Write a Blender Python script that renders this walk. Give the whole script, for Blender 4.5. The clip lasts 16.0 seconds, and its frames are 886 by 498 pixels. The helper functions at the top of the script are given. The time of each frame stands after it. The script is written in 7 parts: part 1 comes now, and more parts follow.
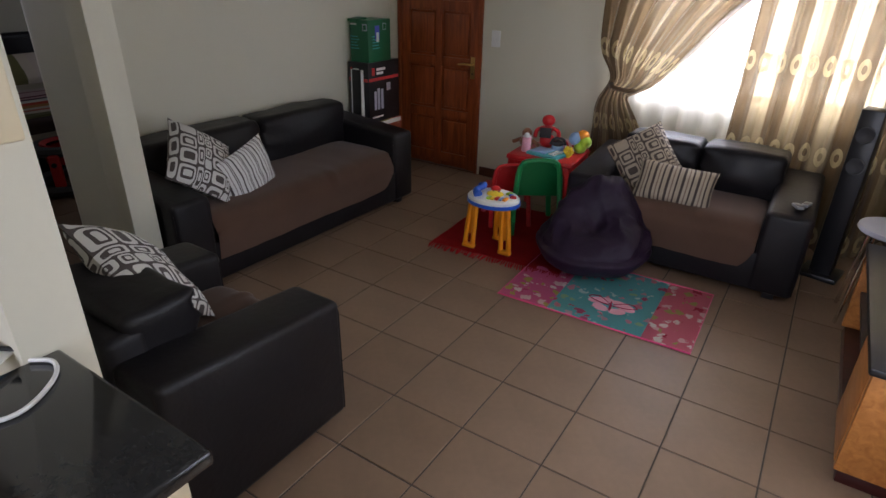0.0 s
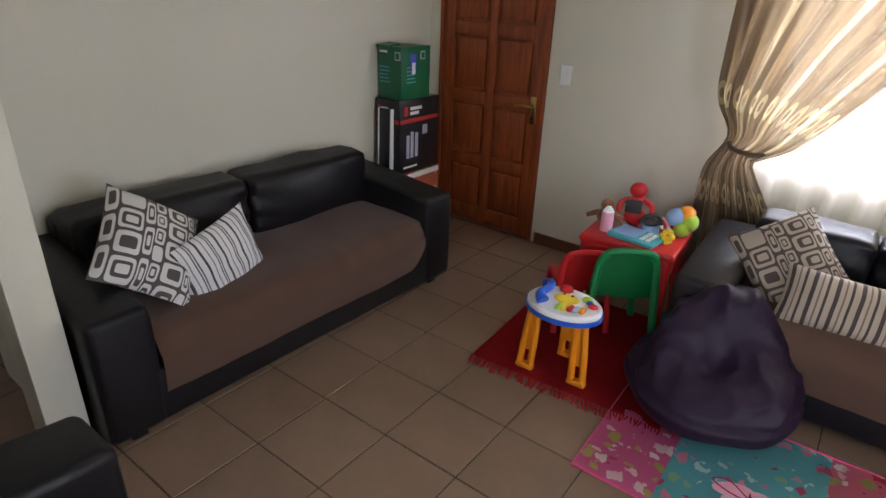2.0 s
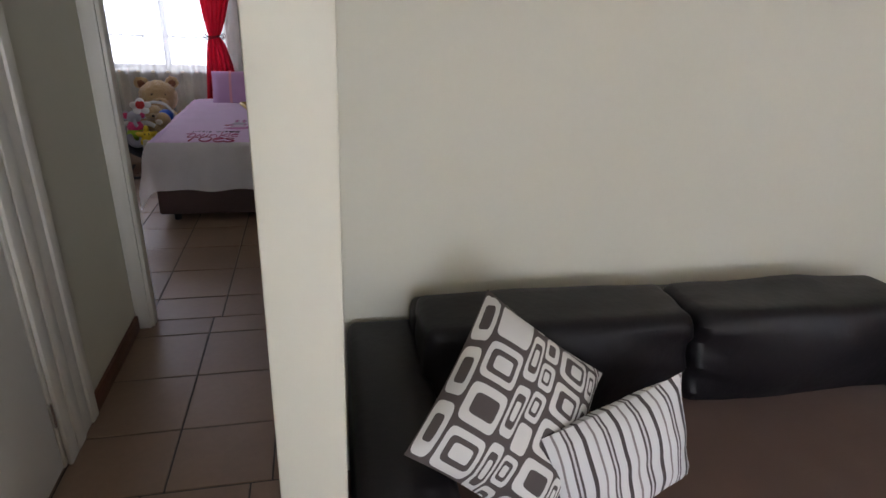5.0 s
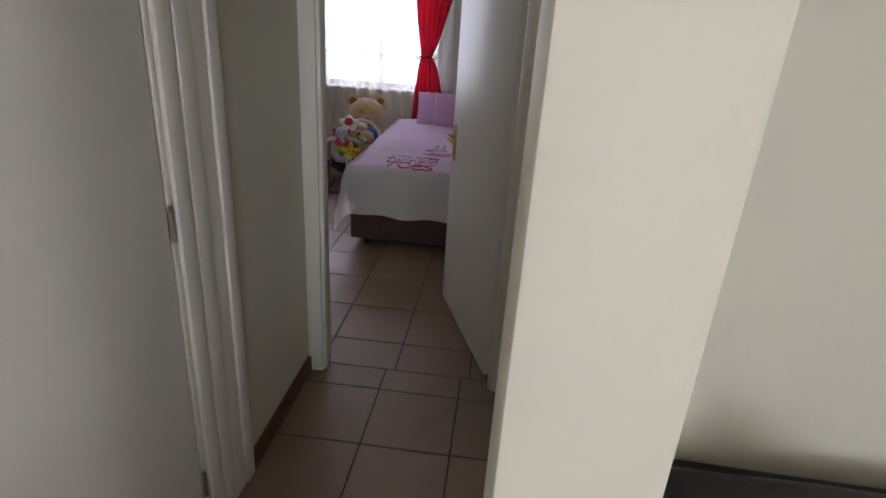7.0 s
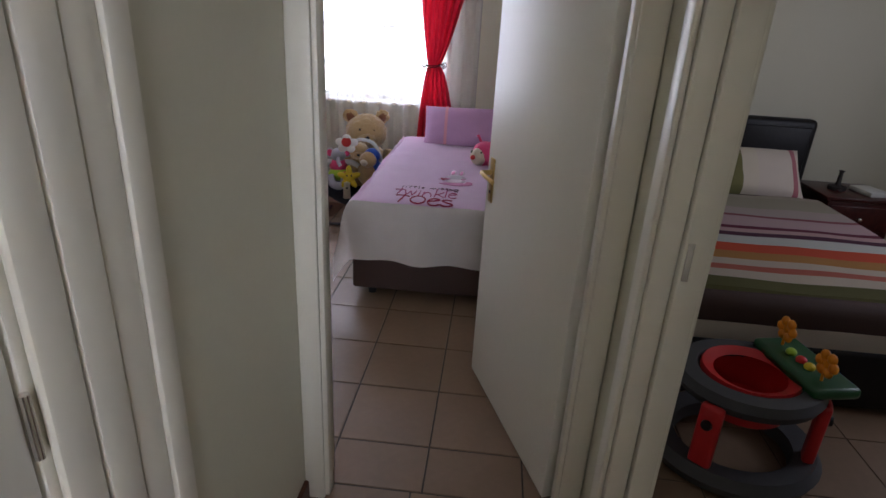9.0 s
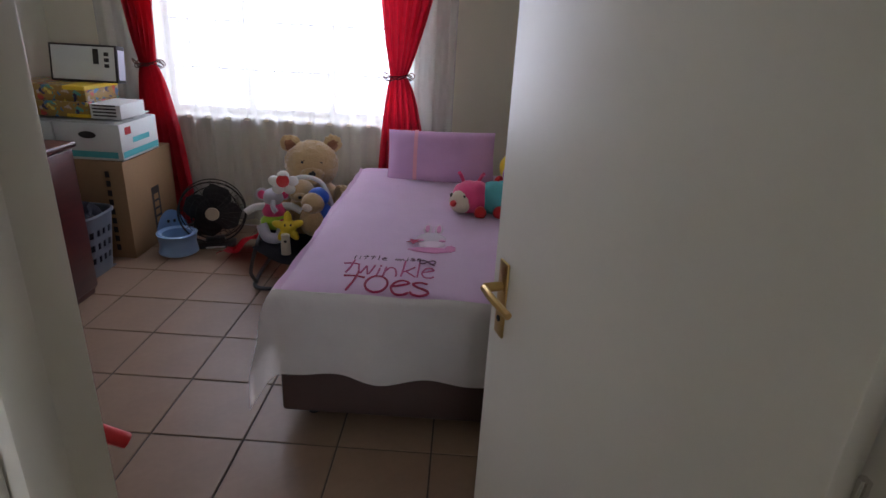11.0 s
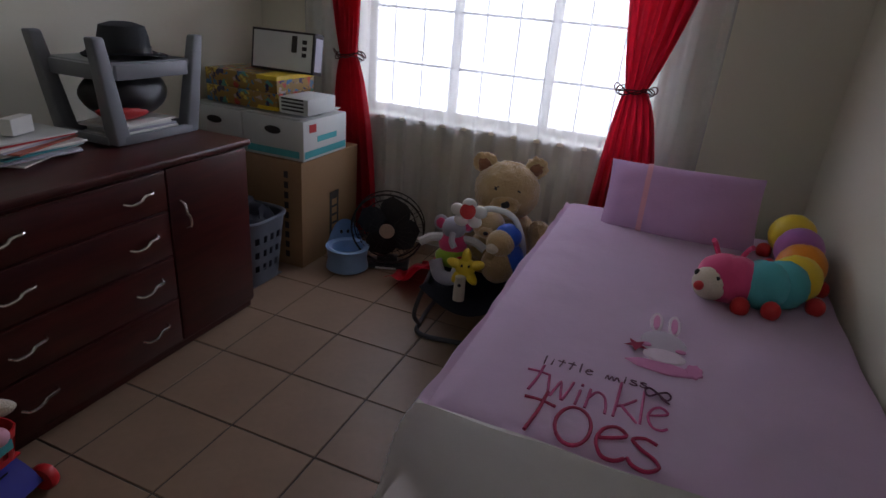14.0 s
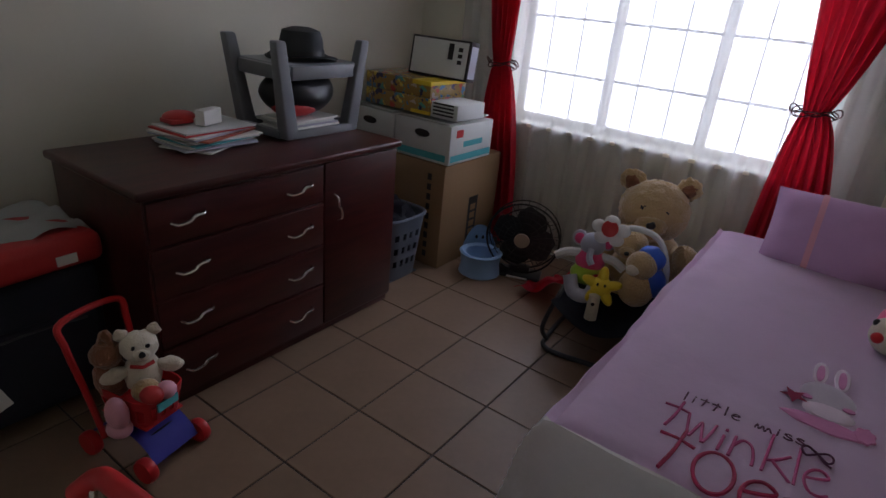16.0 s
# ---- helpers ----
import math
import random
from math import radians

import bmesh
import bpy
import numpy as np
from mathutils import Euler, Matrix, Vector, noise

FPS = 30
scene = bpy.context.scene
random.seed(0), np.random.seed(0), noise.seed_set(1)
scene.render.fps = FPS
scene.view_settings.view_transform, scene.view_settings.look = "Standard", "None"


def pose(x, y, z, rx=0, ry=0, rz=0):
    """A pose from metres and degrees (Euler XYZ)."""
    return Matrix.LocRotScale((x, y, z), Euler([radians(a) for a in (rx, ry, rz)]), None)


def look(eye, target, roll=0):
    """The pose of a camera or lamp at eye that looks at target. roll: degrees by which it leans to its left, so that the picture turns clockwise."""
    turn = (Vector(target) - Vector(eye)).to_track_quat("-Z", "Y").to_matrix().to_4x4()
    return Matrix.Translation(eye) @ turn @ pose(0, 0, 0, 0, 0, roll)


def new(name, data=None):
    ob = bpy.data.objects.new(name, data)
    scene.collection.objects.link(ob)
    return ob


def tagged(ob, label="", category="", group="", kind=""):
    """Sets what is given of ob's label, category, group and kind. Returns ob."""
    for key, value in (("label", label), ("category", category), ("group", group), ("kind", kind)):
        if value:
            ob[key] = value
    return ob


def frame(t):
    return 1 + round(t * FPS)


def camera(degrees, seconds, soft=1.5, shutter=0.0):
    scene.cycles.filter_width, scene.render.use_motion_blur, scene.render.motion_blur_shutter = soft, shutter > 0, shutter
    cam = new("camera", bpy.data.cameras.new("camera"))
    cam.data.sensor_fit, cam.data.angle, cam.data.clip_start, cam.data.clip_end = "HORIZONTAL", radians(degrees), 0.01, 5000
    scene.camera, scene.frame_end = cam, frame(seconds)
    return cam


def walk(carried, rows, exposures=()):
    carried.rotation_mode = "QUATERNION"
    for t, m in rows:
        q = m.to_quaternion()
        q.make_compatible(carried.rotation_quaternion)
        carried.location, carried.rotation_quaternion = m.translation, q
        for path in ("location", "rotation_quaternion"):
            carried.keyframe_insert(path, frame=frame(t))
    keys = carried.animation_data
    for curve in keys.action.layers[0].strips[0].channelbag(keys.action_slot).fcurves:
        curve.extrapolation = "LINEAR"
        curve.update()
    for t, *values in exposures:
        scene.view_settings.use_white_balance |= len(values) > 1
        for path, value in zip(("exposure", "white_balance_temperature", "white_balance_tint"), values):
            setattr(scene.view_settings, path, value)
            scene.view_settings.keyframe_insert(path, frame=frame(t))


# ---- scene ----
cam = camera(75.1, 16.0)
PATH = [
    (0, (-1.172, 0.277, 1.597), (-2.146, 1.789, 0.721), 1.2),
    (0.5, (-1.287, 0.531, 1.59), (-2.253, 2.049, 0.718), 1.4),
    (1, (-1.437, 0.77, 1.582), (-2.409, 2.292, 0.722), 1.5),
    (1.5, (-1.63, 0.988, 1.578), (-2.639, 2.495, 0.734), 2.0),
    (2, (-1.85, 1.161, 1.566), (-2.93, 2.627, 0.739), 2.3),
    (2.5, (-2.059, 1.332, 1.543), (-3.222, 2.738, 0.722), 2.8),
    (3, (-2.242, 1.458, 1.526), (-3.562, 2.721, 0.713), 3.1),
    (3.5, (-2.369, 1.56, 1.535), (-3.878, 2.598, 0.731), 1.8),
    (4, (-2.55, 1.624, 1.496), (-4.178, 2.475, 0.705), 2.0),
    (4.5, (-2.734, 1.661, 1.482), (-4.456, 2.293, 0.684), 2.4),
    (5, (-2.937, 1.674, 1.479), (-4.723, 2.095, 0.684), 2.9),
    (5.2, (-3.001, 1.656, 1.48), (-4.801, 2.018, 0.688), 3.4),
    (7.5, (-3.554, 1.528, 1.5), (-5.387, 1.316, 0.729), 3.5),
    (8, (-3.689, 1.458, 1.494), (-5.523, 1.246, 0.725), 3.4),
    (8.5, (-3.894, 1.38, 1.481), (-5.732, 1.191, 0.714), 3.6),
    (9, (-4.12, 1.328, 1.463), (-5.965, 1.191, 0.703), 3.3),
    (9.5, (-4.373, 1.265, 1.44), (-6.228, 1.205, 0.693), 3.7),
    (10, (-4.64, 1.268, 1.427), (-6.497, 1.234, 0.684), 3.0),
    (12.3, (-5.681, 1.112, 1.421), (-7.524, 1.007, 0.651), 4.5),
    (12.5, (-5.734, 1.09, 1.416), (-7.572, 0.939, 0.642), 4.5),
    (13, (-5.853, 1.053, 1.399), (-7.669, 0.735, 0.624), 4.8),
    (13.5, (-5.891, 1.037, 1.392), (-7.66, 0.53, 0.607), 5.0),
    (14, (-5.896, 1.034, 1.383), (-7.616, 0.386, 0.594), 5.0),
    (14.5, (-5.892, 1.022, 1.385), (-7.557, 0.251, 0.591), 5.2),
    (15, (-5.886, 1.011, 1.386), (-7.499, 0.138, 0.589), 5.3),
    (15.5, (-5.887, 1.004, 1.385), (-7.45, 0.046, 0.584), 5.4),
    (16, (-5.882, 0.998, 1.383), (-7.396, -0.034, 0.581), 5.5),
]
EXPOSURES = [(0, -0.6), (1.5, -0.16), (2.5, 0.25), (3.5, 0.46), (5.0, 0.44), (7.5, 0.6), (8.0, 0.66), (9.0, 1.0), (10.0, 1.0), (12.5, 0.1), (14.0, -0.05), (16.0, -0.1)]
walk(cam, [(t, look(eye, target, roll)) for t, eye, target, roll in PATH], EXPOSURES)

# ---- light ----
world = bpy.data.worlds.new("sky")
scene.world = world
world.use_nodes = True
wn = world.node_tree.nodes
sky = wn.new("ShaderNodeTexSky")
sky.sky_type, sky.sun_disc = "NISHITA", False
SUN_EL, SUN_AZ = 43.0, 44.0
sky.sun_elevation, sky.sun_rotation = radians(SUN_EL), radians(SUN_AZ)
wn["Background"].inputs["Strength"].default_value = 0.12
world.node_tree.links.new(sky.outputs[0], wn["Background"].inputs["Color"])
sun = new("sun", bpy.data.lights.new("sun", "SUN"))
sun.data.energy, sun.data.angle, sun.data.color = 4.0, radians(0.5), (1.0, 0.95, 0.87)
_e, _a = radians(SUN_EL), radians(SUN_AZ)
sun_from = Vector((math.sin(_a) * math.cos(_e), math.cos(_a) * math.cos(_e), math.sin(_e)))
sun.matrix_world = look(sun_from * 30, (0, 0, 0))


def window_light(name, eye, target, w, h, watts, colour):
    lamp = new(name, bpy.data.lights.new(name, "AREA"))
    lamp.data.shape, lamp.data.size, lamp.data.size_y = "RECTANGLE", w, h
    lamp.data.energy, lamp.data.color = watts, colour
    lamp.matrix_world = look(eye, target)
    return lamp


DAY = (0.77, 0.80, 1.0)
window_light("window_light_living", (-1.55, 4.62, 1.45), (-1.55, 0, 1.45), 1.58, 1.18, 200, DAY)
window_light("window_light_bedroom", (-9.11, 0.095, 1.48), (0, 0.095, 1.48), 1.58, 1.42, 33, DAY)
window_light("window_light_kitchen", (-1.55, -2.36, 1.55), (-1.55, 4, 1.2), 1.28, 1.08, 85, DAY)
window_light("window_light_second_bedroom", (-6.5, 4.5, 1.5), (-6.7, 0, 0.9), 1.0, 1.1, 7, DAY)
# added fill lamp, no known source: brightens the passage and sofa wall
window_light("fill_light_east", (-0.24, 1.95, 1.27), (-4, 1.5, 0.9), 0.95, 1.5, 36, (0.75, 0.80, 0.96))

# ---- materials ----


def nodes_of(name):
    m = bpy.data.materials.new(name)
    m.use_nodes = True
    return m, m.node_tree.nodes, m.node_tree.links, m.node_tree.nodes["Principled BSDF"]


def pmat(name, base, rough=0.5, metal=0.0, var=0.12, scale=6.0, bump=0.15, bscale=90.0, dist=0.002, sheen=0.0, spec=0.5, piece=0.0, transmit=0.0):
    """Plain surface with colour variation at two scales and fine relief."""
    m, n, l, p = nodes_of(name)
    tex = n.new("ShaderNodeTexCoord")
    big = n.new("ShaderNodeTexNoise")
    big.inputs["Scale"].default_value, big.inputs["Detail"].default_value = scale, 5
    fine = n.new("ShaderNodeTexNoise")
    fine.inputs["Scale"].default_value, fine.inputs["Detail"].default_value = bscale, 3
    l.new(tex.outputs["Object"], big.inputs["Vector"]), l.new(tex.outputs["Object"], fine.inputs["Vector"])
    ramp = n.new("ShaderNodeMapRange")
    ramp.inputs["To Min"].default_value, ramp.inputs["To Max"].default_value = 1 - var, 1 + var
    l.new(big.outputs["Fac"], ramp.inputs["Value"])
    ramp2 = n.new("ShaderNodeMapRange")
    ramp2.inputs["To Min"].default_value, ramp2.inputs["To Max"].default_value = 1 - var * 0.5, 1 + var * 0.5
    l.new(fine.outputs["Fac"], ramp2.inputs["Value"])
    mul = n.new("ShaderNodeMath")
    mul.operation = "MULTIPLY"
    l.new(ramp.outputs[0], mul.inputs[0]), l.new(ramp2.outputs[0], mul.inputs[1])
    last = mul.outputs[0]
    if piece:
        info = n.new("ShaderNodeObjectInfo")
        r3 = n.new("ShaderNodeMapRange")
        r3.inputs["To Min"].default_value, r3.inputs["To Max"].default_value = 1 - piece, 1 + piece
        l.new(info.outputs["Random"], r3.inputs["Value"])
        mul2 = n.new("ShaderNodeMath")
        mul2.operation = "MULTIPLY"
        l.new(last, mul2.inputs[0]), l.new(r3.outputs[0], mul2.inputs[1])
        last = mul2.outputs[0]
    vec = n.new("ShaderNodeVectorMath")
    vec.operation = "SCALE"
    vec.inputs[0].default_value = base
    l.new(last, vec.inputs["Scale"])
    l.new(vec.outputs[0], p.inputs["Base Color"])
    rr = n.new("ShaderNodeMapRange")
    rr.inputs["To Min"].default_value, rr.inputs["To Max"].default_value = max(0.02, rough - 0.08), min(1, rough + 0.08)
    l.new(big.outputs["Fac"], rr.inputs["Value"]), l.new(rr.outputs[0], p.inputs["Roughness"])
    p.inputs["Metallic"].default_value, p.inputs["Specular IOR Level"].default_value = metal, spec
    p.inputs["Sheen Weight"].default_value, p.inputs["Transmission Weight"].default_value = sheen, transmit
    if bump:
        b = n.new("ShaderNodeBump")
        b.inputs["Strength"].default_value, b.inputs["Distance"].default_value = bump, dist
        l.new(fine.outputs["Fac"], b.inputs["Height"]), l.new(b.outputs[0], p.inputs["Normal"])
    return m


def math_node(n, l, op, a, b=None):
    k = n.new("ShaderNodeMath")
    k.operation = op
    for i, v in enumerate((a, b)):
        if v is None:
            continue
        if isinstance(v, (int, float)):
            k.inputs[i].default_value = v
        else:
            l.new(v, k.inputs[i])
    return k.outputs[0]


def wood_mat(name, dark, light, rough=0.35, along="Z", stretch=14.0):
    m, n, l, p = nodes_of(name)
    tex, mp = n.new("ShaderNodeTexCoord"), n.new("ShaderNodeMapping")
    mp.inputs["Scale"].default_value = [1.6 if a == along else stretch for a in "XYZ"]
    l.new(tex.outputs["Object"], mp.inputs["Vector"])
    a = n.new("ShaderNodeTexNoise")
    a.inputs["Scale"].default_value, a.inputs["Detail"].default_value, a.inputs["Distortion"].default_value = 2.2, 8, 0.8
    l.new(mp.outputs[0], a.inputs["Vector"])
    r = n.new("ShaderNodeValToRGB")
    r.color_ramp.elements[0].color, r.color_ramp.elements[1].color = (*dark, 1), (*light, 1)
    r.color_ramp.elements[0].position, r.color_ramp.elements[1].position = 0.3, 0.72
    l.new(a.outputs["Fac"], r.inputs[0]), l.new(r.outputs[0], p.inputs["Base Color"])
    p.inputs["Roughness"].default_value = rough
    b = n.new("ShaderNodeBump")
    b.inputs["Strength"].default_value, b.inputs["Distance"].default_value = 0.15, 0.001
    l.new(a.outputs["Fac"], b.inputs["Height"]), l.new(b.outputs[0], p.inputs["Normal"])
    return m


def cloth_light(name, colour, through_amount, clear, rough=0.8, var=0.1):
    """Thin cloth that passes part of the light."""
    m, n, l, p = nodes_of(name)
    p.inputs["Base Color"].default_value, p.inputs["Roughness"].default_value = (*colour, 1), rough
    tex, weave = n.new("ShaderNodeTexCoord"), n.new("ShaderNodeTexNoise")
    weave.inputs["Scale"].default_value = 30
    l.new(tex.outputs["Object"], weave.inputs["Vector"])
    mr = n.new("ShaderNodeMapRange")
    mr.inputs["To Min"].default_value, mr.inputs["To Max"].default_value = 1 - var, 1 + var
    l.new(weave.outputs["Fac"], mr.inputs["Value"])
    sc = n.new("ShaderNodeVectorMath")
    sc.operation, sc.inputs[0].default_value = "SCALE", colour
    l.new(mr.outputs[0], sc.inputs["Scale"]), l.new(sc.outputs[0], p.inputs["Base Color"])
    tr, mix, out = n.new("ShaderNodeBsdfTranslucent"), n.new("ShaderNodeMixShader"), n["Material Output"]
    l.new(sc.outputs[0], tr.inputs["Color"])
    mix.inputs[0].default_value = through_amount
    l.new(p.outputs[0], mix.inputs[1]), l.new(tr.outputs[0], mix.inputs[2])
    last = mix
    if clear:
        tp, mix2 = n.new("ShaderNodeBsdfTransparent"), n.new("ShaderNodeMixShader")
        mix2.inputs[0].default_value = clear
        l.new(mix.outputs[0], mix2.inputs[1]), l.new(tp.outputs[0], mix2.inputs[2])
        last = mix2
    l.new(last.outputs[0], out.inputs["Surface"])
    return m


def ring_curtain_mat(name, plain, folds, clear):
    """Gold-brown taffeta with woven rings, two rows of them, passing some light; fold shading is in the colour."""
    m, n, l, p = nodes_of(name)
    uv = n.new("ShaderNodeUVMap")
    sep = n.new("ShaderNodeSeparateXYZ")
    l.new(uv.outputs[0], sep.inputs[0])
    u = math_node(n, l, "MULTIPLY", sep.outputs[0], 7.0)
    v = math_node(n, l, "MULTIPLY", sep.outputs[1], 7.0)
    row = math_node(n, l, "FLOOR", v)
    u = math_node(n, l, "ADD", u, math_node(n, l, "MULTIPLY", row, 0.37))
    fx = math_node(n, l, "SUBTRACT", math_node(n, l, "FRACT", u), 0.5)
    fy = math_node(n, l, "SUBTRACT", math_node(n, l, "FRACT", v), 0.5)
    d = math_node(n, l, "SQRT", math_node(n, l, "ADD", math_node(n, l, "MULTIPLY", fx, fx), math_node(n, l, "MULTIPLY", fy, fy)))
    ring = math_node(n, l, "LESS_THAN", math_node(n, l, "ABSOLUTE", math_node(n, l, "SUBTRACT", d, 0.25)), 0.10)
    ring = math_node(n, l, "MULTIPLY", ring, math_node(n, l, "LESS_THAN", math_node(n, l, "FRACT", math_node(n, l, "MULTIPLY", row, 0.34)), 0.33))
    # painted light: dark folds and brighter, clearer strips between them
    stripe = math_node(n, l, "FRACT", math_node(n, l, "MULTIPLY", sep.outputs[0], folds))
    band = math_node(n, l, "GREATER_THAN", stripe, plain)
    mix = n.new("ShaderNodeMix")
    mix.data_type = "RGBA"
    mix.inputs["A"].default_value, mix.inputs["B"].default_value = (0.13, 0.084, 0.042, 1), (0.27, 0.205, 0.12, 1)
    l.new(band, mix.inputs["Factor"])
    mix2 = n.new("ShaderNodeMix")
    mix2.data_type = "RGBA"
    mix2.inputs["B"].default_value = (0.40, 0.32, 0.18, 1)
    l.new(ring, mix2.inputs["Factor"]), l.new(mix.outputs["Result"], mix2.inputs["A"])
    col = mix2.outputs["Result"]
    l.new(col, p.inputs["Base Color"])
    p.inputs["Roughness"].default_value, p.inputs["Sheen Weight"].default_value = 0.38, 0.3
    tr, mx = n.new("ShaderNodeBsdfTranslucent"), n.new("ShaderNodeMixShader")
    l.new(col, tr.inputs["Color"])
    mx.inputs[0].default_value = 0.36
    l.new(p.outputs[0], mx.inputs[1]), l.new(tr.outputs[0], mx.inputs[2])
    tp, mx2 = n.new("ShaderNodeBsdfTransparent"), n.new("ShaderNodeMixShader")
    tp.inputs["Color"].default_value = (0.9, 0.75, 0.5, 1)
    l.new(math_node(n, l, "MULTIPLY", math_node(n, l, "SUBTRACT", 1.0, math_node(n, l, "MULTIPLY", ring, 0.8)), math_node(n, l, "ADD", 0.03, math_node(n, l, "MULTIPLY", band, clear))), mx2.inputs[0])
    l.new(mx.outputs[0], mx2.inputs[1]), l.new(tp.outputs[0], mx2.inputs[2])
    l.new(mx2.outputs[0], n["Material Output"].inputs["Surface"])
    return m


def link_cushion_mat(name, dark, light):
    """Rounded rectangles within rectangles, in two tones."""
    m, n, l, p = nodes_of(name)
    uv, sep = n.new("ShaderNodeUVMap"), n.new("ShaderNodeSeparateXYZ")
    l.new(uv.outputs[0], sep.inputs[0])
    warp = math_node(n, l, "MULTIPLY", math_node(n, l, "SINE", math_node(n, l, "MULTIPLY", sep.outputs[0], 14.0)), 0.30)
    u = math_node(n, l, "ADD", math_node(n, l, "MULTIPLY", sep.outputs[0], 6.4), warp)
    col_id = math_node(n, l, "FLOOR", u)
    shift = math_node(n, l, "FRACT", math_node(n, l, "MULTIPLY", math_node(n, l, "SINE", math_node(n, l, "MULTIPLY", col_id, 12.9)), 43.7))
    v = math_node(n, l, "ADD", math_node(n, l, "MULTIPLY", sep.outputs[1], math_node(n, l, "ADD", 3.0, math_node(n, l, "MULTIPLY", shift, 3.4))), math_node(n, l, "MULTIPLY", shift, 3.3))
    row_id = math_node(n, l, "FLOOR", v)
    rnd = math_node(n, l, "FRACT", math_node(n, l, "MULTIPLY", math_node(n, l, "SINE", math_node(n, l, "ADD", math_node(n, l, "MULTIPLY", col_id, 7.3), math_node(n, l, "MULTIPLY", row_id, 3.9))), 91.3))
    ax = math_node(n, l, "ABSOLUTE", math_node(n, l, "SUBTRACT", math_node(n, l, "FRACT", u), 0.5))
    ay = math_node(n, l, "ABSOLUTE", math_node(n, l, "SUBTRACT", math_node(n, l, "FRACT", v), 0.5))
    p4 = math_node(n, l, "ADD", math_node(n, l, "POWER", math_node(n, l, "MULTIPLY", ax, 2.0), 5.0), math_node(n, l, "POWER", math_node(n, l, "MULTIPLY", ay, 2.0), 5.0))
    d = math_node(n, l, "POWER", p4, 0.2)
    outer = math_node(n, l, "LESS_THAN", d, 0.87)
    mid = math_node(n, l, "LESS_THAN", d, math_node(n, l, "ADD", 0.44, math_node(n, l, "MULTIPLY", rnd, 0.20)))
    core = math_node(n, l, "MULTIPLY", math_node(n, l, "LESS_THAN", d, 0.33), math_node(n, l, "GREATER_THAN", rnd, 0.3))
    solid = math_node(n, l, "GREATER_THAN", rnd, 0.9)
    hole = math_node(n, l, "MULTIPLY", mid, math_node(n, l, "SUBTRACT", 1.0, solid))
    f = math_node(n, l, "ADD", math_node(n, l, "SUBTRACT", outer, hole), math_node(n, l, "MULTIPLY", core, hole))
    mix = n.new("ShaderNodeMix")
    mix.data_type = "RGBA"
    mix.inputs["A"].default_value, mix.inputs["B"].default_value = (*dark, 1), (*light, 1)
    l.new(f, mix.inputs["Factor"]), l.new(mix.outputs["Result"], p.inputs["Base Color"])
    p.inputs["Roughness"].default_value = 0.75
    weave, b = n.new("ShaderNodeTexNoise"), n.new("ShaderNodeBump")
    weave.inputs["Scale"].default_value = 160
    b.inputs["Strength"].default_value, b.inputs["Distance"].default_value = 0.3, 0.002
    l.new(weave.outputs["Fac"], b.inputs["Height"]), l.new(b.outputs[0], p.inputs["Normal"])
    return m


def stripe_mat(name, stops, repeat, axis=0, rough=0.8, source="UV", bumpy=0.3):
    """Woven stripes: stops are (position, colour) in one repeat."""
    m, n, l, p = nodes_of(name)
    if source == "UV":
        uv = n.new("ShaderNodeUVMap")
        src = uv.outputs[0]
    else:
        src = n.new("ShaderNodeTexCoord").outputs["Object"]
    sep = n.new("ShaderNodeSeparateXYZ")
    l.new(src, sep.inputs[0])
    f = math_node(n, l, "FRACT", math_node(n, l, "MULTIPLY", sep.outputs[axis], repeat))
    r = n.new("ShaderNodeValToRGB")
    r.color_ramp.interpolation = "CONSTANT"
    e = r.color_ramp.elements
    while len(e) < len(stops):
        e.new(1.0)
    for k, (pos, c) in zip(e, stops):
        k.position, k.color = pos, (*c, 1)
    l.new(f, r.inputs[0]), l.new(r.outputs[0], p.inputs["Base Color"])
    p.inputs["Roughness"].default_value = rough
    weave, b = n.new("ShaderNodeTexNoise"), n.new("ShaderNodeBump")
    weave.inputs["Scale"].default_value = 150
    b.inputs["Strength"].default_value, b.inputs["Distance"].default_value = bumpy, 0.002
    l.new(weave.outputs["Fac"], b.inputs["Height"]), l.new(b.outputs[0], p.inputs["Normal"])
    return m


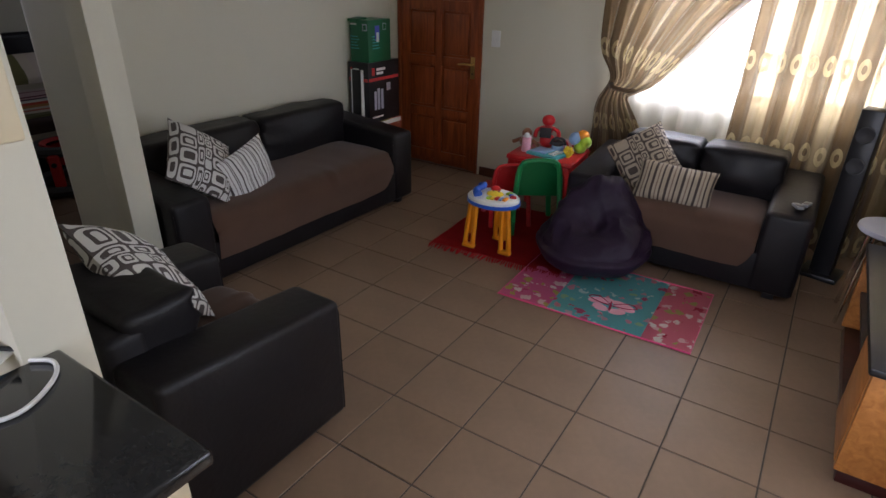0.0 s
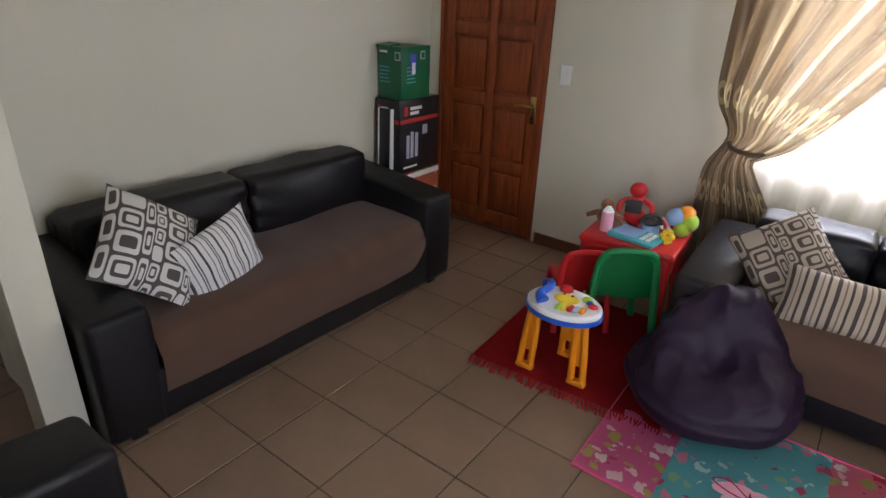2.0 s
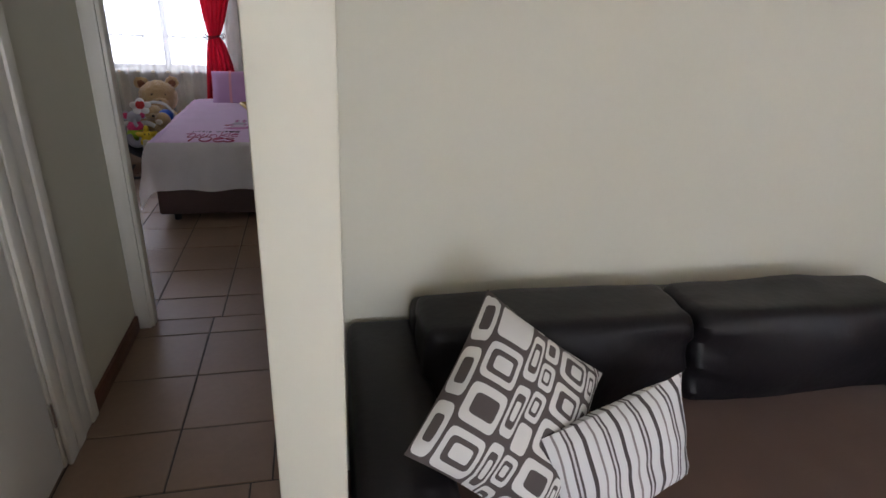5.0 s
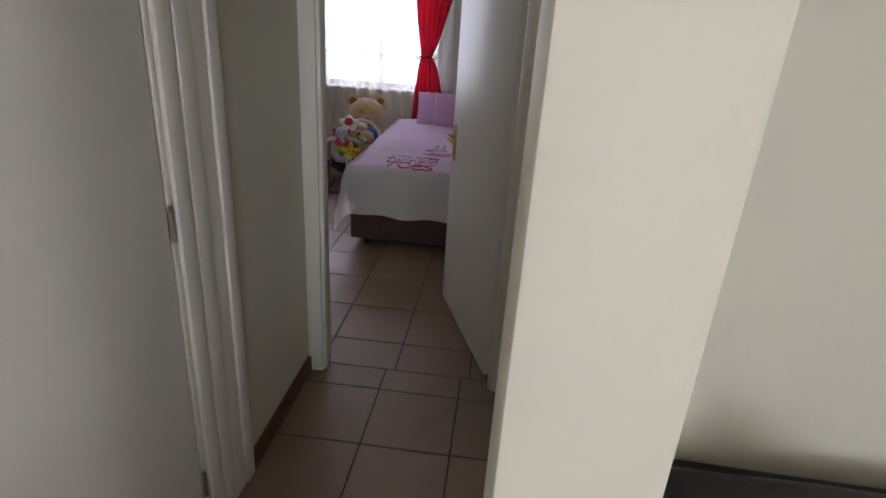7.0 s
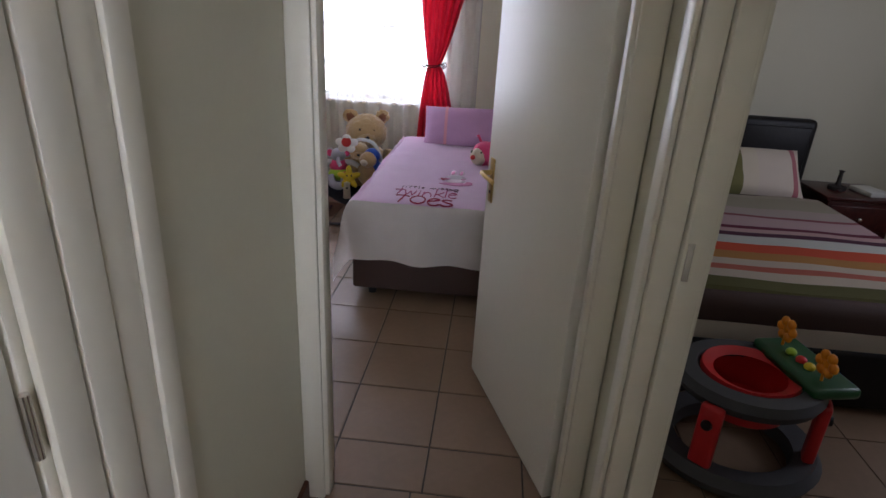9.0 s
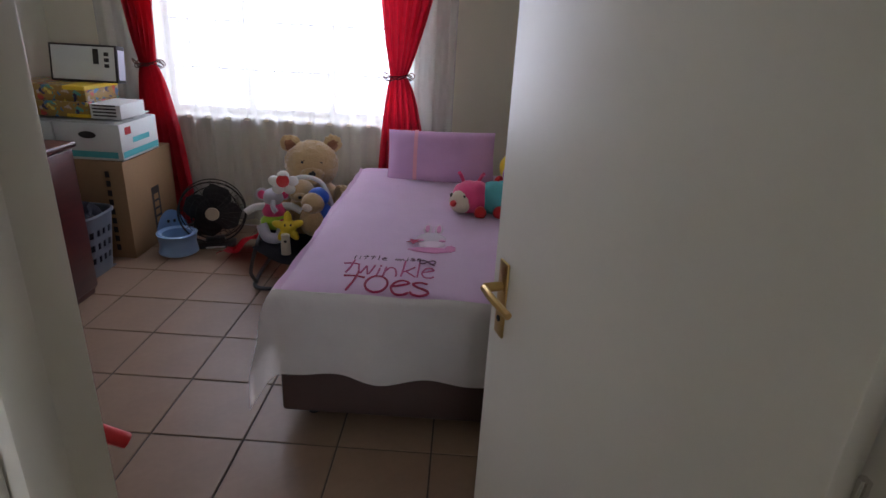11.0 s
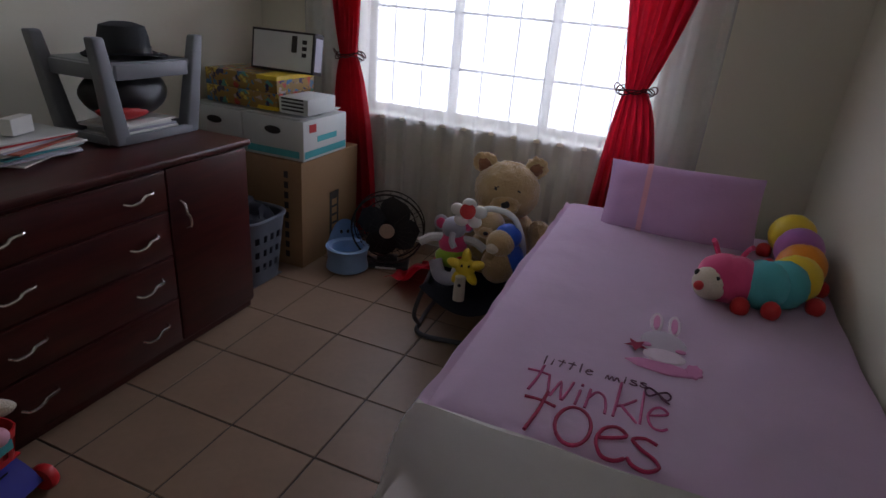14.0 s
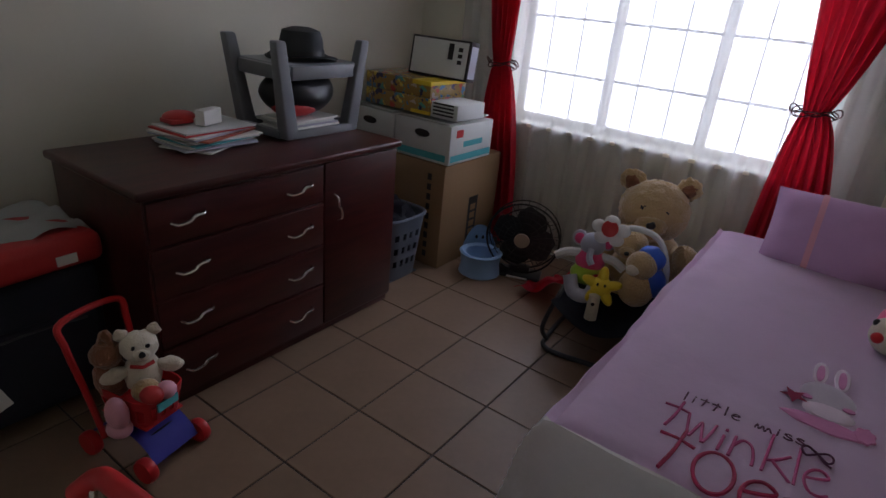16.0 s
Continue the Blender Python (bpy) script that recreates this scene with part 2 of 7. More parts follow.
def spotted_mat(name, base, spots, scale=14.0, size=0.32, rough=0.8):
    """Printed cloth: loose blossoms in several colours on a ground."""
    m, n, l, p = nodes_of(name)
    tex, vor = n.new("ShaderNodeTexCoord"), n.new("ShaderNodeTexVoronoi")
    vor.inputs["Scale"].default_value = scale
    wob = n.new("ShaderNodeTexNoise")
    wob.inputs["Scale"].default_value = 30
    add = n.new("ShaderNodeMixRGB")
    add.blend_type, add.inputs[0].default_value = "ADD", 0.06
    l.new(tex.outputs["Object"], add.inputs[1]), l.new(tex.outputs["Object"], wob.inputs["Vector"]), l.new(wob.outputs["Color"], add.inputs[2])
    l.new(add.outputs[0], vor.inputs["Vector"])
    sep = n.new("ShaderNodeSeparateColor")
    l.new(vor.outputs["Color"], sep.inputs[0])
    r = n.new("ShaderNodeValToRGB")
    r.color_ramp.interpolation = "CONSTANT"
    e = r.color_ramp.elements
    while len(e) < len(spots):
        e.new(1.0)
    for i, c in enumerate(spots):
        e[i].position, e[i].color = i / len(spots), (*c, 1)
    l.new(sep.outputs[0], r.inputs[0])
    near = math_node(n, l, "LESS_THAN", vor.outputs["Distance"], math_node(n, l, "MULTIPLY", sep.outputs[1], size))
    mix = n.new("ShaderNodeMix")
    mix.data_type = "RGBA"
    mix.inputs["A"].default_value = (*base, 1)
    l.new(near, mix.inputs["Factor"]), l.new(r.outputs[0], mix.inputs["B"]), l.new(mix.outputs["Result"], p.inputs["Base Color"])
    p.inputs["Roughness"].default_value = rough
    return m


M = {}
M["wall"] = pmat("wall_paint", (0.665, 0.635, 0.515), 0.62, var=0.035, scale=1.3, bump=0.12, bscale=60, dist=0.0015)
M["ceiling"] = pmat("ceiling_paint", (0.8, 0.79, 0.74), 0.8, var=0.03, scale=1.5, bump=0.05)
M["tile"] = pmat("floor_tile", (0.235, 0.155, 0.102), 0.44, spec=0.32, var=0.18, scale=5.0, bump=0.06, bscale=35, dist=0.001, piece=0.05)
M["grout"] = pmat("grout", (0.07, 0.056, 0.045), 0.9, var=0.3, scale=9, bump=0.3)
M["frame"] = pmat("door_frame_paint", (0.74, 0.70, 0.60), 0.36, var=0.03, scale=3, bump=0.05, bscale=20)
M["door_white"] = pmat("door_paint", (0.76, 0.73, 0.65), 0.42, var=0.03, scale=2, bump=0.04, bscale=40)
M["leather"] = pmat("dark_leather", (0.0095, 0.008, 0.0095), 0.44, spec=0.30, var=0.3, scale=7, bump=0.30, bscale=38, dist=0.004)
M["suede"] = pmat("brown_suede", (0.192, 0.109, 0.076), 0.9, var=0.14, scale=5, bump=0.25, bscale=240, sheen=0.35, spec=0.2)
M["brown_door"] = wood_mat("red_brown_door", (0.17, 0.035, 0.010), (0.36, 0.085, 0.022), 0.35)
M["skirting"] = wood_mat("skirting_wood", (0.08, 0.028, 0.014), (0.16, 0.06, 0.03), 0.45, "X")
M["pine"] = wood_mat("orange_pine", (0.42, 0.15, 0.035), (0.62, 0.26, 0.07), 0.35, "Y")
M["mahogany"] = wood_mat("dark_mahogany", (0.035, 0.006, 0.006), (0.075, 0.013, 0.011), 0.30, "X", 10)
M["chrome"] = pmat("bright_metal", (0.75, 0.73, 0.7), 0.22, 1.0, 0.04, bump=0)
M["brass"] = pmat("worn_brass", (0.62, 0.43, 0.17), 0.3, 1.0, 0.12, bump=0.05)
M["steel_bar"] = pmat("painted_bars", (0.5, 0.5, 0.48), 0.5, 0.0, 0.05)
M["black_plastic"] = pmat("black_plastic", (0.013, 0.013, 0.015), 0.35, var=0.15)
M["granite"] = pmat("black_granite", (0.018, 0.018, 0.019), 0.09, var=0.5, scale=60, bump=0.0, bscale=300)
M["cream"] = pmat("cream_board", (0.72, 0.62, 0.42), 0.4, var=0.04)
M["white"] = pmat("white_plastic", (0.8, 0.8, 0.78), 0.35, var=0.03, bump=0.03)
M["paper"] = pmat("paper", (0.75, 0.74, 0.7), 0.8, var=0.05)
M["purple"] = pmat("purple_vinyl", (0.017, 0.007, 0.022), 0.55, spec=0.3, var=0.25, scale=5, bump=0.2, bscale=60, dist=0.002)
M["red_rug"] = pmat("red_rug", (0.36, 0.016, 0.020), 0.95, var=0.22, scale=18, bump=0.8, bscale=160, dist=0.004, spec=0.1)
M["red"] = pmat("red_plastic", (0.55, 0.018, 0.022), 0.35, var=0.06, bump=0.04)
M["green"] = pmat("green_plastic", (0.008, 0.20, 0.055), 0.4, var=0.08, bump=0.05)
M["orange"] = pmat("orange_plastic", (0.8, 0.27, 0.012), 0.35, var=0.06, bump=0.03)
M["blue"] = pmat("blue_plastic", (0.02, 0.10, 0.52), 0.33, var=0.06, bump=0.03)
M["skyblue"] = pmat("pale_blue_plastic", (0.26, 0.42, 0.66), 0.35, var=0.05, bump=0.03)
M["violet"] = pmat("violet_blue_plastic", (0.09, 0.09, 0.52), 0.35, var=0.05, bump=0.03)
M["yellow"] = pmat("yellow_plastic", (0.80, 0.58, 0.03), 0.4, var=0.06, bump=0.03)
M["lime"] = pmat("lime_plush", (0.36, 0.55, 0.04), 0.85, var=0.1, sheen=0.3)
M["pink"] = pmat("pink_plush", (0.70, 0.06, 0.20), 0.85, var=0.1, sheen=0.3)
M["mauve"] = pmat("mauve_plush", (0.42, 0.14, 0.42), 0.85, var=0.1, sheen=0.3)
M["palepink"] = pmat("pale_pink_cloth", (0.75, 0.36, 0.44), 0.85, var=0.1, sheen=0.2)
M["plush_grey"] = pmat("pale_grey_plush", (0.42, 0.42, 0.5), 0.9, var=0.1, sheen=0.3)
M["plush_white"] = pmat("cream_plush", (0.68, 0.60, 0.47), 0.95, var=0.12, scale=20, bump=0.9, bscale=150, dist=0.006, sheen=0.5)
M["plush_tan"] = pmat("tan_plush", (0.50, 0.34, 0.16), 0.95, var=0.2, scale=22, bump=1.0, bscale=120, dist=0.008, sheen=0.5)
M["plush_brown"] = pmat("brown_plush", (0.25, 0.10, 0.045), 0.95, var=0.2, scale=22, bump=0.9, bscale=130, dist=0.006, sheen=0.4)
M["green_box"] = pmat("green_carton", (0.010, 0.125, 0.05), 0.4, var=0.08)
M["black_box"] = pmat("black_carton", (0.016, 0.014, 0.016), 0.35, var=0.2)
M["cardboard"] = pmat("cardboard", (0.30, 0.185, 0.095), 0.85, var=0.1, scale=4, bump=0.1, bscale=50)
M["carton_white"] = pmat("white_carton", (0.66, 0.68, 0.66), 0.6, var=0.06)
M["teal_print"] = pmat("teal_print", (0.08, 0.42, 0.46), 0.6)
M["dark_print"] = pmat("dark_print", (0.03, 0.025, 0.025), 0.6)
M["red_print"] = pmat("red_print", (0.5, 0.03, 0.03), 0.5)
M["duvet_pink"] = pmat("pink_lilac_duvet", (0.88, 0.67, 0.86), 0.85, var=0.05, scale=5, bump=0.25, bscale=14, dist=0.012, sheen=0.2)
M["duvet_white"] = pmat("cream_duvet", (0.88, 0.83, 0.80), 0.85, var=0.06, scale=5, bump=0.3, bscale=12, dist=0.014, sheen=0.2)
M["pillow_lilac"] = pmat("lilac_pillow", (0.56, 0.33, 0.56), 0.85, var=0.06, bump=0.25, bscale=14, dist=0.01, sheen=0.2)
M["bed_base"] = pmat("dark_brown_fabric", (0.055, 0.030, 0.025), 0.85, var=0.15, bump=0.3, bscale=200)
M["red_cloth"] = cloth_light("red_curtain_cloth", (0.50, 0.012, 0.030), 0.35, 0.0, 0.6, 0.2)
M["sheer"] = cloth_light("white_sheer", (0.82, 0.83, 0.82), 0.5, 0.52, 0.9, 0.04)
M["sheer2"] = cloth_light("cream_sheer", (0.80, 0.77, 0.68), 0.6, 0.45, 0.9, 0.05)
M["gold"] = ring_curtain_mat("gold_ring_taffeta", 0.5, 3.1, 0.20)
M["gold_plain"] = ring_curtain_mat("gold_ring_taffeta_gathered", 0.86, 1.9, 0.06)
M["link_a"] = link_cushion_mat("linked_blocks_grey", (0.085, 0.068, 0.062), (0.66, 0.64, 0.60))
M["link_b"] = link_cushion_mat("linked_blocks_brown", (0.07, 0.05, 0.04), (0.38, 0.31, 0.23))
M["stripe_a"] = stripe_mat("grey_stripes", [(0, (0.68, 0.67, 0.66)), (0.16, (0.07, 0.055, 0.055)), (0.27, (0.7, 0.69, 0.68)), (0.48, (0.25, 0.22, 0.21)), (0.54, (0.7, 0.69, 0.68)), (0.74, (0.1, 0.08, 0.08)), (0.80, (0.62, 0.6, 0.6)), (0.86, (0.09, 0.07, 0.07)), (0.92, (0.68, 0.67, 0.66))], 4.6)
M["stripe_b"] = stripe_mat("brown_stripes", [(0, (0.36, 0.29, 0.21)), (0.16, (0.05, 0.035, 0.03)), (0.34, (0.38, 0.31, 0.23)), (0.52, (0.16, 0.11, 0.08)), (0.6, (0.38, 0.31, 0.23)), (0.78, (0.05, 0.035, 0.03)), (0.9, (0.36, 0.29, 0.21))], 5.4)
M["blanket"] = stripe_mat("striped_blanket", [(0, (0.675, 0.594, 0.486)), (0.05, (0.189, 0.176, 0.068)), (0.11, (0.783, 0.675, 0.567)), (0.16, (0.675, 0.203, 0.149)), (0.19, (0.783, 0.675, 0.567)), (0.23, (0.648, 0.324, 0.108)), (0.28, (0.81, 0.135, 0.068)), (0.34, (0.82, 0.82, 0.783)), (0.41, (0.135, 0.041, 0.081)), (0.44, (0.743, 0.513, 0.513)), (0.47, (0.216, 0.041, 0.081)), (0.495, (0.743, 0.54, 0.567)), (0.58, (0.405, 0.135, 0.162)), (0.6, (0.675, 0.567, 0.54)), (0.68, (0.567, 0.513, 0.405)), (0.8, (0.62, 0.55, 0.46)), (0.86, (0.405, 0.135, 0.162)), (0.88, (0.66, 0.57, 0.5))], -0.52, 0, 0.85, "OBJ", 0.6)
M["mat_pink"] = spotted_mat("pink_blossom_print", (0.62, 0.12, 0.27), [(0.75, 0.55, 0.55), (0.5, 0.05, 0.12), (0.45, 0.4, 0.1), (0.8, 0.7, 0.68)], 21, 0.60)
M["mat_teal"] = spotted_mat("teal_blossom_print", (0.14, 0.45, 0.47), [(0.68, 0.25, 0.33), (0.5, 0.08, 0.16), (0.55, 0.7, 0.66), (0.6, 0.3, 0.36), (0.3, 0.5, 0.3)], 19, 0.56)
M["mat_red"] = spotted_mat("coral_blossom_print", (0.66, 0.16, 0.22), [(0.75, 0.5, 0.5), (0.45, 0.02, 0.06), (0.4, 0.4, 0.12), (0.8, 0.72, 0.68)], 21, 0.60)
M["food"] = spotted_mat("bright_packet_print", (0.34, 0.21, 0.05), [(0.06, 0.2, 0.4), (0.5, 0.06, 0.04), (0.1, 0.35, 0.3), (0.7, 0.55, 0.1), (0.03, 0.03, 0.1), (0.5, 0.4, 0.35)], 34, 0.9, 0.35)
M["photo"] = spotted_mat("food_photo_print", (0.42, 0.10, 0.05), [(0.6, 0.45, 0.25), (0.5, 0.03, 0.02), (0.2, 0.25, 0.05), (0.6, 0.55, 0.5)], 18, 0.5, 0.4)
M["dark_cloth"] = pmat("dark_cloth", (0.02, 0.022, 0.035), 0.9, var=0.3, bump=0.4)
M["basket"] = pmat("grey_blue_plastic", (0.13, 0.15, 0.19), 0.4, var=0.06)
M["tray_green"] = pmat("dark_green_plastic", (0.015, 0.085, 0.030), 0.35, var=0.08, bump=0.03)
M["stool_grey"] = pmat("grey_plastic", (0.20, 0.21, 0.23), 0.42, var=0.06, bump=0.08)
M["hat"] = pmat("dark_felt", (0.035, 0.038, 0.042), 0.95, var=0.15, bump=0.3, bscale=200)
M["ink_pink"] = pmat("crimson_stitching", (0.36, 0.008, 0.07), 0.7, bump=0.2, bscale=300)
M["ink_rose"] = pmat("rose_stitching", (0.46, 0.06, 0.20), 0.7, bump=0.2, bscale=300)
M["ink_dark"] = pmat("plum_stitching", (0.10, 0.01, 0.06), 0.7)
M["applique"] = pmat("grey_applique", (0.42, 0.36, 0.42), 0.85)
M["applique_pale"] = pmat("pale_applique", (0.62, 0.50, 0.58), 0.85)
M["ink_rose2"] = pmat("rose_applique", (0.55, 0.20, 0.38), 0.85)
M["grey_rubber"] = pmat("grey_rubber", (0.05, 0.05, 0.055), 0.6)
M["fan_hub"] = pmat("fan_hub_plastic", (0.42, 0.34, 0.25), 0.35)
M["ground"] = pmat("pale_ground", (0.36, 0.33, 0.28), 0.9, var=0.15, scale=0.5)
glass, gn, gl, gp = nodes_of("window_glass")
gp.inputs["Transmission Weight"].default_value, gp.inputs["Roughness"].default_value, gp.inputs["IOR"].default_value = 1.0, 0.0, 1.45
M["glass"] = glass

# ---- building helpers ----


def mesh_ob(name, bm, mats, parent=None, m=None, smooth=True, angle=38):
    me = bpy.data.meshes.new(name)
    bmesh.ops.recalc_face_normals(bm, faces=bm.faces[:])
    bm.to_mesh(me)
    bm.free()
    for k in (mats if isinstance(mats, (list, tuple)) else [mats]):
        me.materials.append(k)
    if smooth:
        me.polygons.foreach_set("use_smooth", [True] * len(me.polygons))
        me.set_sharp_from_angle(angle=radians(angle))
    ob = new(name, me)
    if parent is not None:
        ob.parent = parent
    if m is not None:
        ob.matrix_basis = m
    return ob


def part(name, bm, material, parent, label="", m=None, angle=38):
    """One mesh under a thing or a part."""
    ob = mesh_ob(name, bm, material, parent, m, True, angle)
    return tagged(ob, label) if label else ob


def thing(name, m, label, category, group=""):
    ob = new(name)
    ob.empty_display_size = 0.1
    ob.matrix_basis = m
    return tagged(ob, label, category, group)


def one(name, bm, material, m, label, category, group=""):
    return tagged(mesh_ob(name, bm, material, None, m), label, category, group)


def B():
    return bmesh.new()


def rbox(bm, a, b, r=0.0, seg=2, mi=0, m=None):
    """A box from corner a to corner b with rounded edges."""
    a, b = Vector(a), Vector(b)
    mid, size = (a + b) / 2, b - a
    made = bmesh.ops.create_cube(bm, size=1.0, matrix=Matrix.Translation(mid) @ Matrix.Diagonal((abs(size.x), abs(size.y), abs(size.z), 1)))["verts"]
    if m is not None:
        bmesh.ops.transform(bm, matrix=m, verts=made)
    faces = {f for v in made for f in v.link_faces}
    for f in faces:
        f.material_index = mi
    if r:
        r = min(r, 0.45 * min(abs(size.x), abs(size.y), abs(size.z)))
        edges = list({e for v in made for e in v.link_edges})
        out = bmesh.ops.bevel(bm, geom=edges, offset=r, segments=seg, profile=0.5, affect="EDGES")
        for f in out["faces"]:
            f.material_index = mi
    return bm


def wedge(bm, a, b, drop, r=0.02, seg=3):
    """A box whose top falls by drop towards -y."""
    n0 = len(bm.verts)
    a, b = Vector(a), Vector(b)
    made = bmesh.ops.create_cube(bm, size=1.0, matrix=Matrix.Translation((a + b) / 2) @ Matrix.Diagonal((*(b - a), 1)))["verts"]
    for v in made:
        if v.co.z > (a.z + b.z) / 2 and v.co.y < (a.y + b.y) / 2:
            v.co.z -= drop
    bmesh.ops.bevel(bm, geom=list({e for v in made for e in v.link_edges}), offset=r, segments=seg, profile=0.5, affect="EDGES")
    return bm


def cyl(bm, p, q, r0, r1=None, seg=16, mi=0, caps=True):
    p, q = Vector(p), Vector(q)
    d = q - p
    m = Matrix.Translation((p + q) / 2) @ d.to_track_quat("Z", "Y").to_matrix().to_4x4()
    made = bmesh.ops.create_cone(bm, cap_ends=caps, cap_tris=False, segments=seg, radius1=r0, radius2=r0 if r1 is None else r1, depth=d.length, matrix=m)["verts"]
    for f in {f for v in made for f in v.link_faces}:
        f.material_index = mi
    return bm


def ell(bm, c, r, mi=0, rot=(0, 0, 0), seg=16, rings=10):
    m = pose(*c, *rot) @ Matrix.Diagonal((*r, 1))
    made = bmesh.ops.create_uvsphere(bm, u_segments=seg, v_segments=rings, radius=1.0, matrix=m)["verts"]
    for f in {f for v in made for f in v.link_faces}:
        f.material_index = mi
    return bm


def tube(bm, pts, r, seg=8, mi=0, closed=False):
    pts = [Vector(p) for p in pts]
    n = len(pts)
    rings, side = [], None
    for i, p in enumerate(pts):
        d = (pts[(i + 1) % n] - pts[i - 1]) if closed else (pts[min(i + 1, n - 1)] - pts[max(i - 1, 0)])
        d.normalize()
        if side is None:
            side = d.orthogonal().normalized()
        side = (side - d * side.dot(d)).normalized()
        up = d.cross(side)
        rr = r(i / max(1, n - 1)) if callable(r) else r
        rings.append([bm.verts.new(p + (side * math.cos(2 * math.pi * k / seg) + up * math.sin(2 * math.pi * k / seg)) * rr) for k in range(seg)])
    for i in range(n if closed else n - 1):
        a, b = rings[i], rings[(i + 1) % n]
        for k in range(seg):
            bm.faces.new((a[k], a[(k + 1) % seg], b[(k + 1) % seg], b[k])).material_index = mi
    if not closed:
        bm.faces.new(rings[0][::-1]).material_index = mi
        bm.faces.new(rings[-1]).material_index = mi
    return bm


def tube_bm(pts, r, seg=8):
    bm = B()
    tube(bm, pts, r, seg)
    return bm


def furry(bm, amount, scale=40.0):
    bm.normal_update()
    for v in bm.verts:
        v.co += v.normal * amount * noise.noise(v.co * scale)
    return bm


def curve(points, n=24):
    """Points of a smooth line through the given ones."""
    P = [Vector(p) for p in points]
    P = [2 * P[0] - P[1]] + P + [2 * P[-1] - P[-2]]
    out = []
    k = len(P) - 3
    for j in range(n + 1):
        s = min(j / n * k, k - 1e-6)
        i, t = int(s), s - int(s)
        a, b, c, d = P[i:i + 4]
        out.append(0.5 * (2 * b + (c - a) * t + (2 * a - 5 * b + 4 * c - d) * t * t + (3 * b - a - 3 * c + d) * t ** 3))
    return out


def lathe(bm, profile, seg=24, mi=0, m=None):
    rings = []
    for r, z in profile:
        rings.append([bm.verts.new(Vector((max(r, 1e-4) * math.cos(2 * math.pi * k / seg), max(r, 1e-4) * math.sin(2 * math.pi * k / seg), z))) for k in range(seg)])
    for a, b in zip(rings, rings[1:]):
        for k in range(seg):
            bm.faces.new((a[k], a[(k + 1) % seg], b[(k + 1) % seg], b[k])).material_index = mi
    if m is not None:
        bmesh.ops.transform(bm, matrix=m, verts=[v for ring in rings for v in ring])
    return bm


def sheet(bm, fn, nu, nv, mi=0, uvs=None):
    """A cloth from fn(u, v), u and v from 0 to 1; uvs scales the pattern."""
    grid = [[bm.verts.new(fn(i / nu, j / nv)) for j in range(nv + 1)] for i in range(nu + 1)]
    lay = bm.loops.layers.uv.verify() if uvs else None
    for i in range(nu):
        for j in range(nv):
            f = bm.faces.new((grid[i][j], grid[i + 1][j], grid[i + 1][j + 1], grid[i][j + 1]))
            f.material_index = mi(i / nu, j / nv) if callable(mi) else mi
            if lay:
                for lp, (a, b) in zip(f.loops, ((i, j), (i + 1, j), (i + 1, j + 1), (i, j + 1))):
                    lp[lay].uv = (a / nu * uvs[0], b / nv * uvs[1])
    return grid


def pillow_bm(w, h, t, n=14, crease=0.05, seed=0):
    """A stuffed cushion w by h, thick in the middle, with a pinched edge and drawn-in sides; pattern in UV."""
    bm = B()
    lay = bm.loops.layers.uv.verify()

    def at(u, v, s):
        x, y = 2 * u - 1, 2 * v - 1
        puff = ((1 - abs(x) ** 2.6) * (1 - abs(y) ** 2.6)) ** 0.5
        pull = 1 - crease * (1 - max(abs(x), abs(y)) ** 6) * 0 - crease * (abs(x) ** 4 * (1 - y * y) + 0) if abs(x) > abs(y) else 1 - crease * abs(y) ** 4 * (1 - x * x)
        wr = 0.012 * noise.noise((x * 2.3 + seed, y * 2.3, s * 1.7)) * puff
        return Vector((x * w / 2 * pull, y * h / 2 * pull, s * (t / 2 * puff + wr)))
    top = {}
    bot = {}
    for i in range(n + 1):
        for j in range(n + 1):
            edge = i in (0, n) or j in (0, n)
            top[i, j] = bm.verts.new(at(i / n, j / n, 1))
            bot[i, j] = top[i, j] if edge else bm.verts.new(at(i / n, j / n, -1))
    for i in range(n):
        for j in range(n):
            ij = ((i, j), (i + 1, j), (i + 1, j + 1), (i, j + 1))
            for f, q in ((bm.faces.new([top[k] for k in ij]), ij), (bm.faces.new([bot[k] for k in ij[::-1]]), ij[::-1])):
                for lp, (a, b) in zip(f.loops, q):
                    lp[lay].uv = (a / n, b / n)
    return bm


def frame_pose(c, u, v):
    """The pose of a flat thing with its middle at c, its width along u and its height roughly along v."""
    u = Vector(u).normalized()
    w = u.cross(Vector(v)).normalized()
    v = w.cross(u)
    return Matrix.Translation(c) @ Matrix((u, v, w)).transposed().to_4x4()


def letters(name, text, size, material, parent, m, label="", bold=0.0):
    """Flat writing, 2 mm thick, made into a mesh."""
    cu = bpy.data.curves.new(name, "FONT")
    cu.body, cu.size, cu.extrude, cu.offset = text, size, 0.001, bold
    tmp = bpy.data.objects.new(name, cu)
    scene.collection.objects.link(tmp)
    me = bpy.data.meshes.new_from_object(tmp.evaluated_get(bpy.context.evaluated_depsgraph_get()))
    bpy.data.objects.remove(tmp)
    me.materials.clear()
    me.materials.append(material)
    ob = new(name, me)
    ob.parent, ob.matrix_basis = parent, m
    return tagged(ob, label) if label else ob

# ---- structure ----
H_CEIL, H_DOOR = 2.5, 2.05
WIN_X, BED_L, BED_R = -8.93, -1.40, 1.68


def wall(name, boxes, material=None, label=""):
    bm = B()
    for a, b in boxes:
        rbox(bm, a, b)
    return tagged(mesh_ob(name, bm, material or M["wall"], None, None, False), label or "plain cream painted plaster wall", "wall", kind="structure")


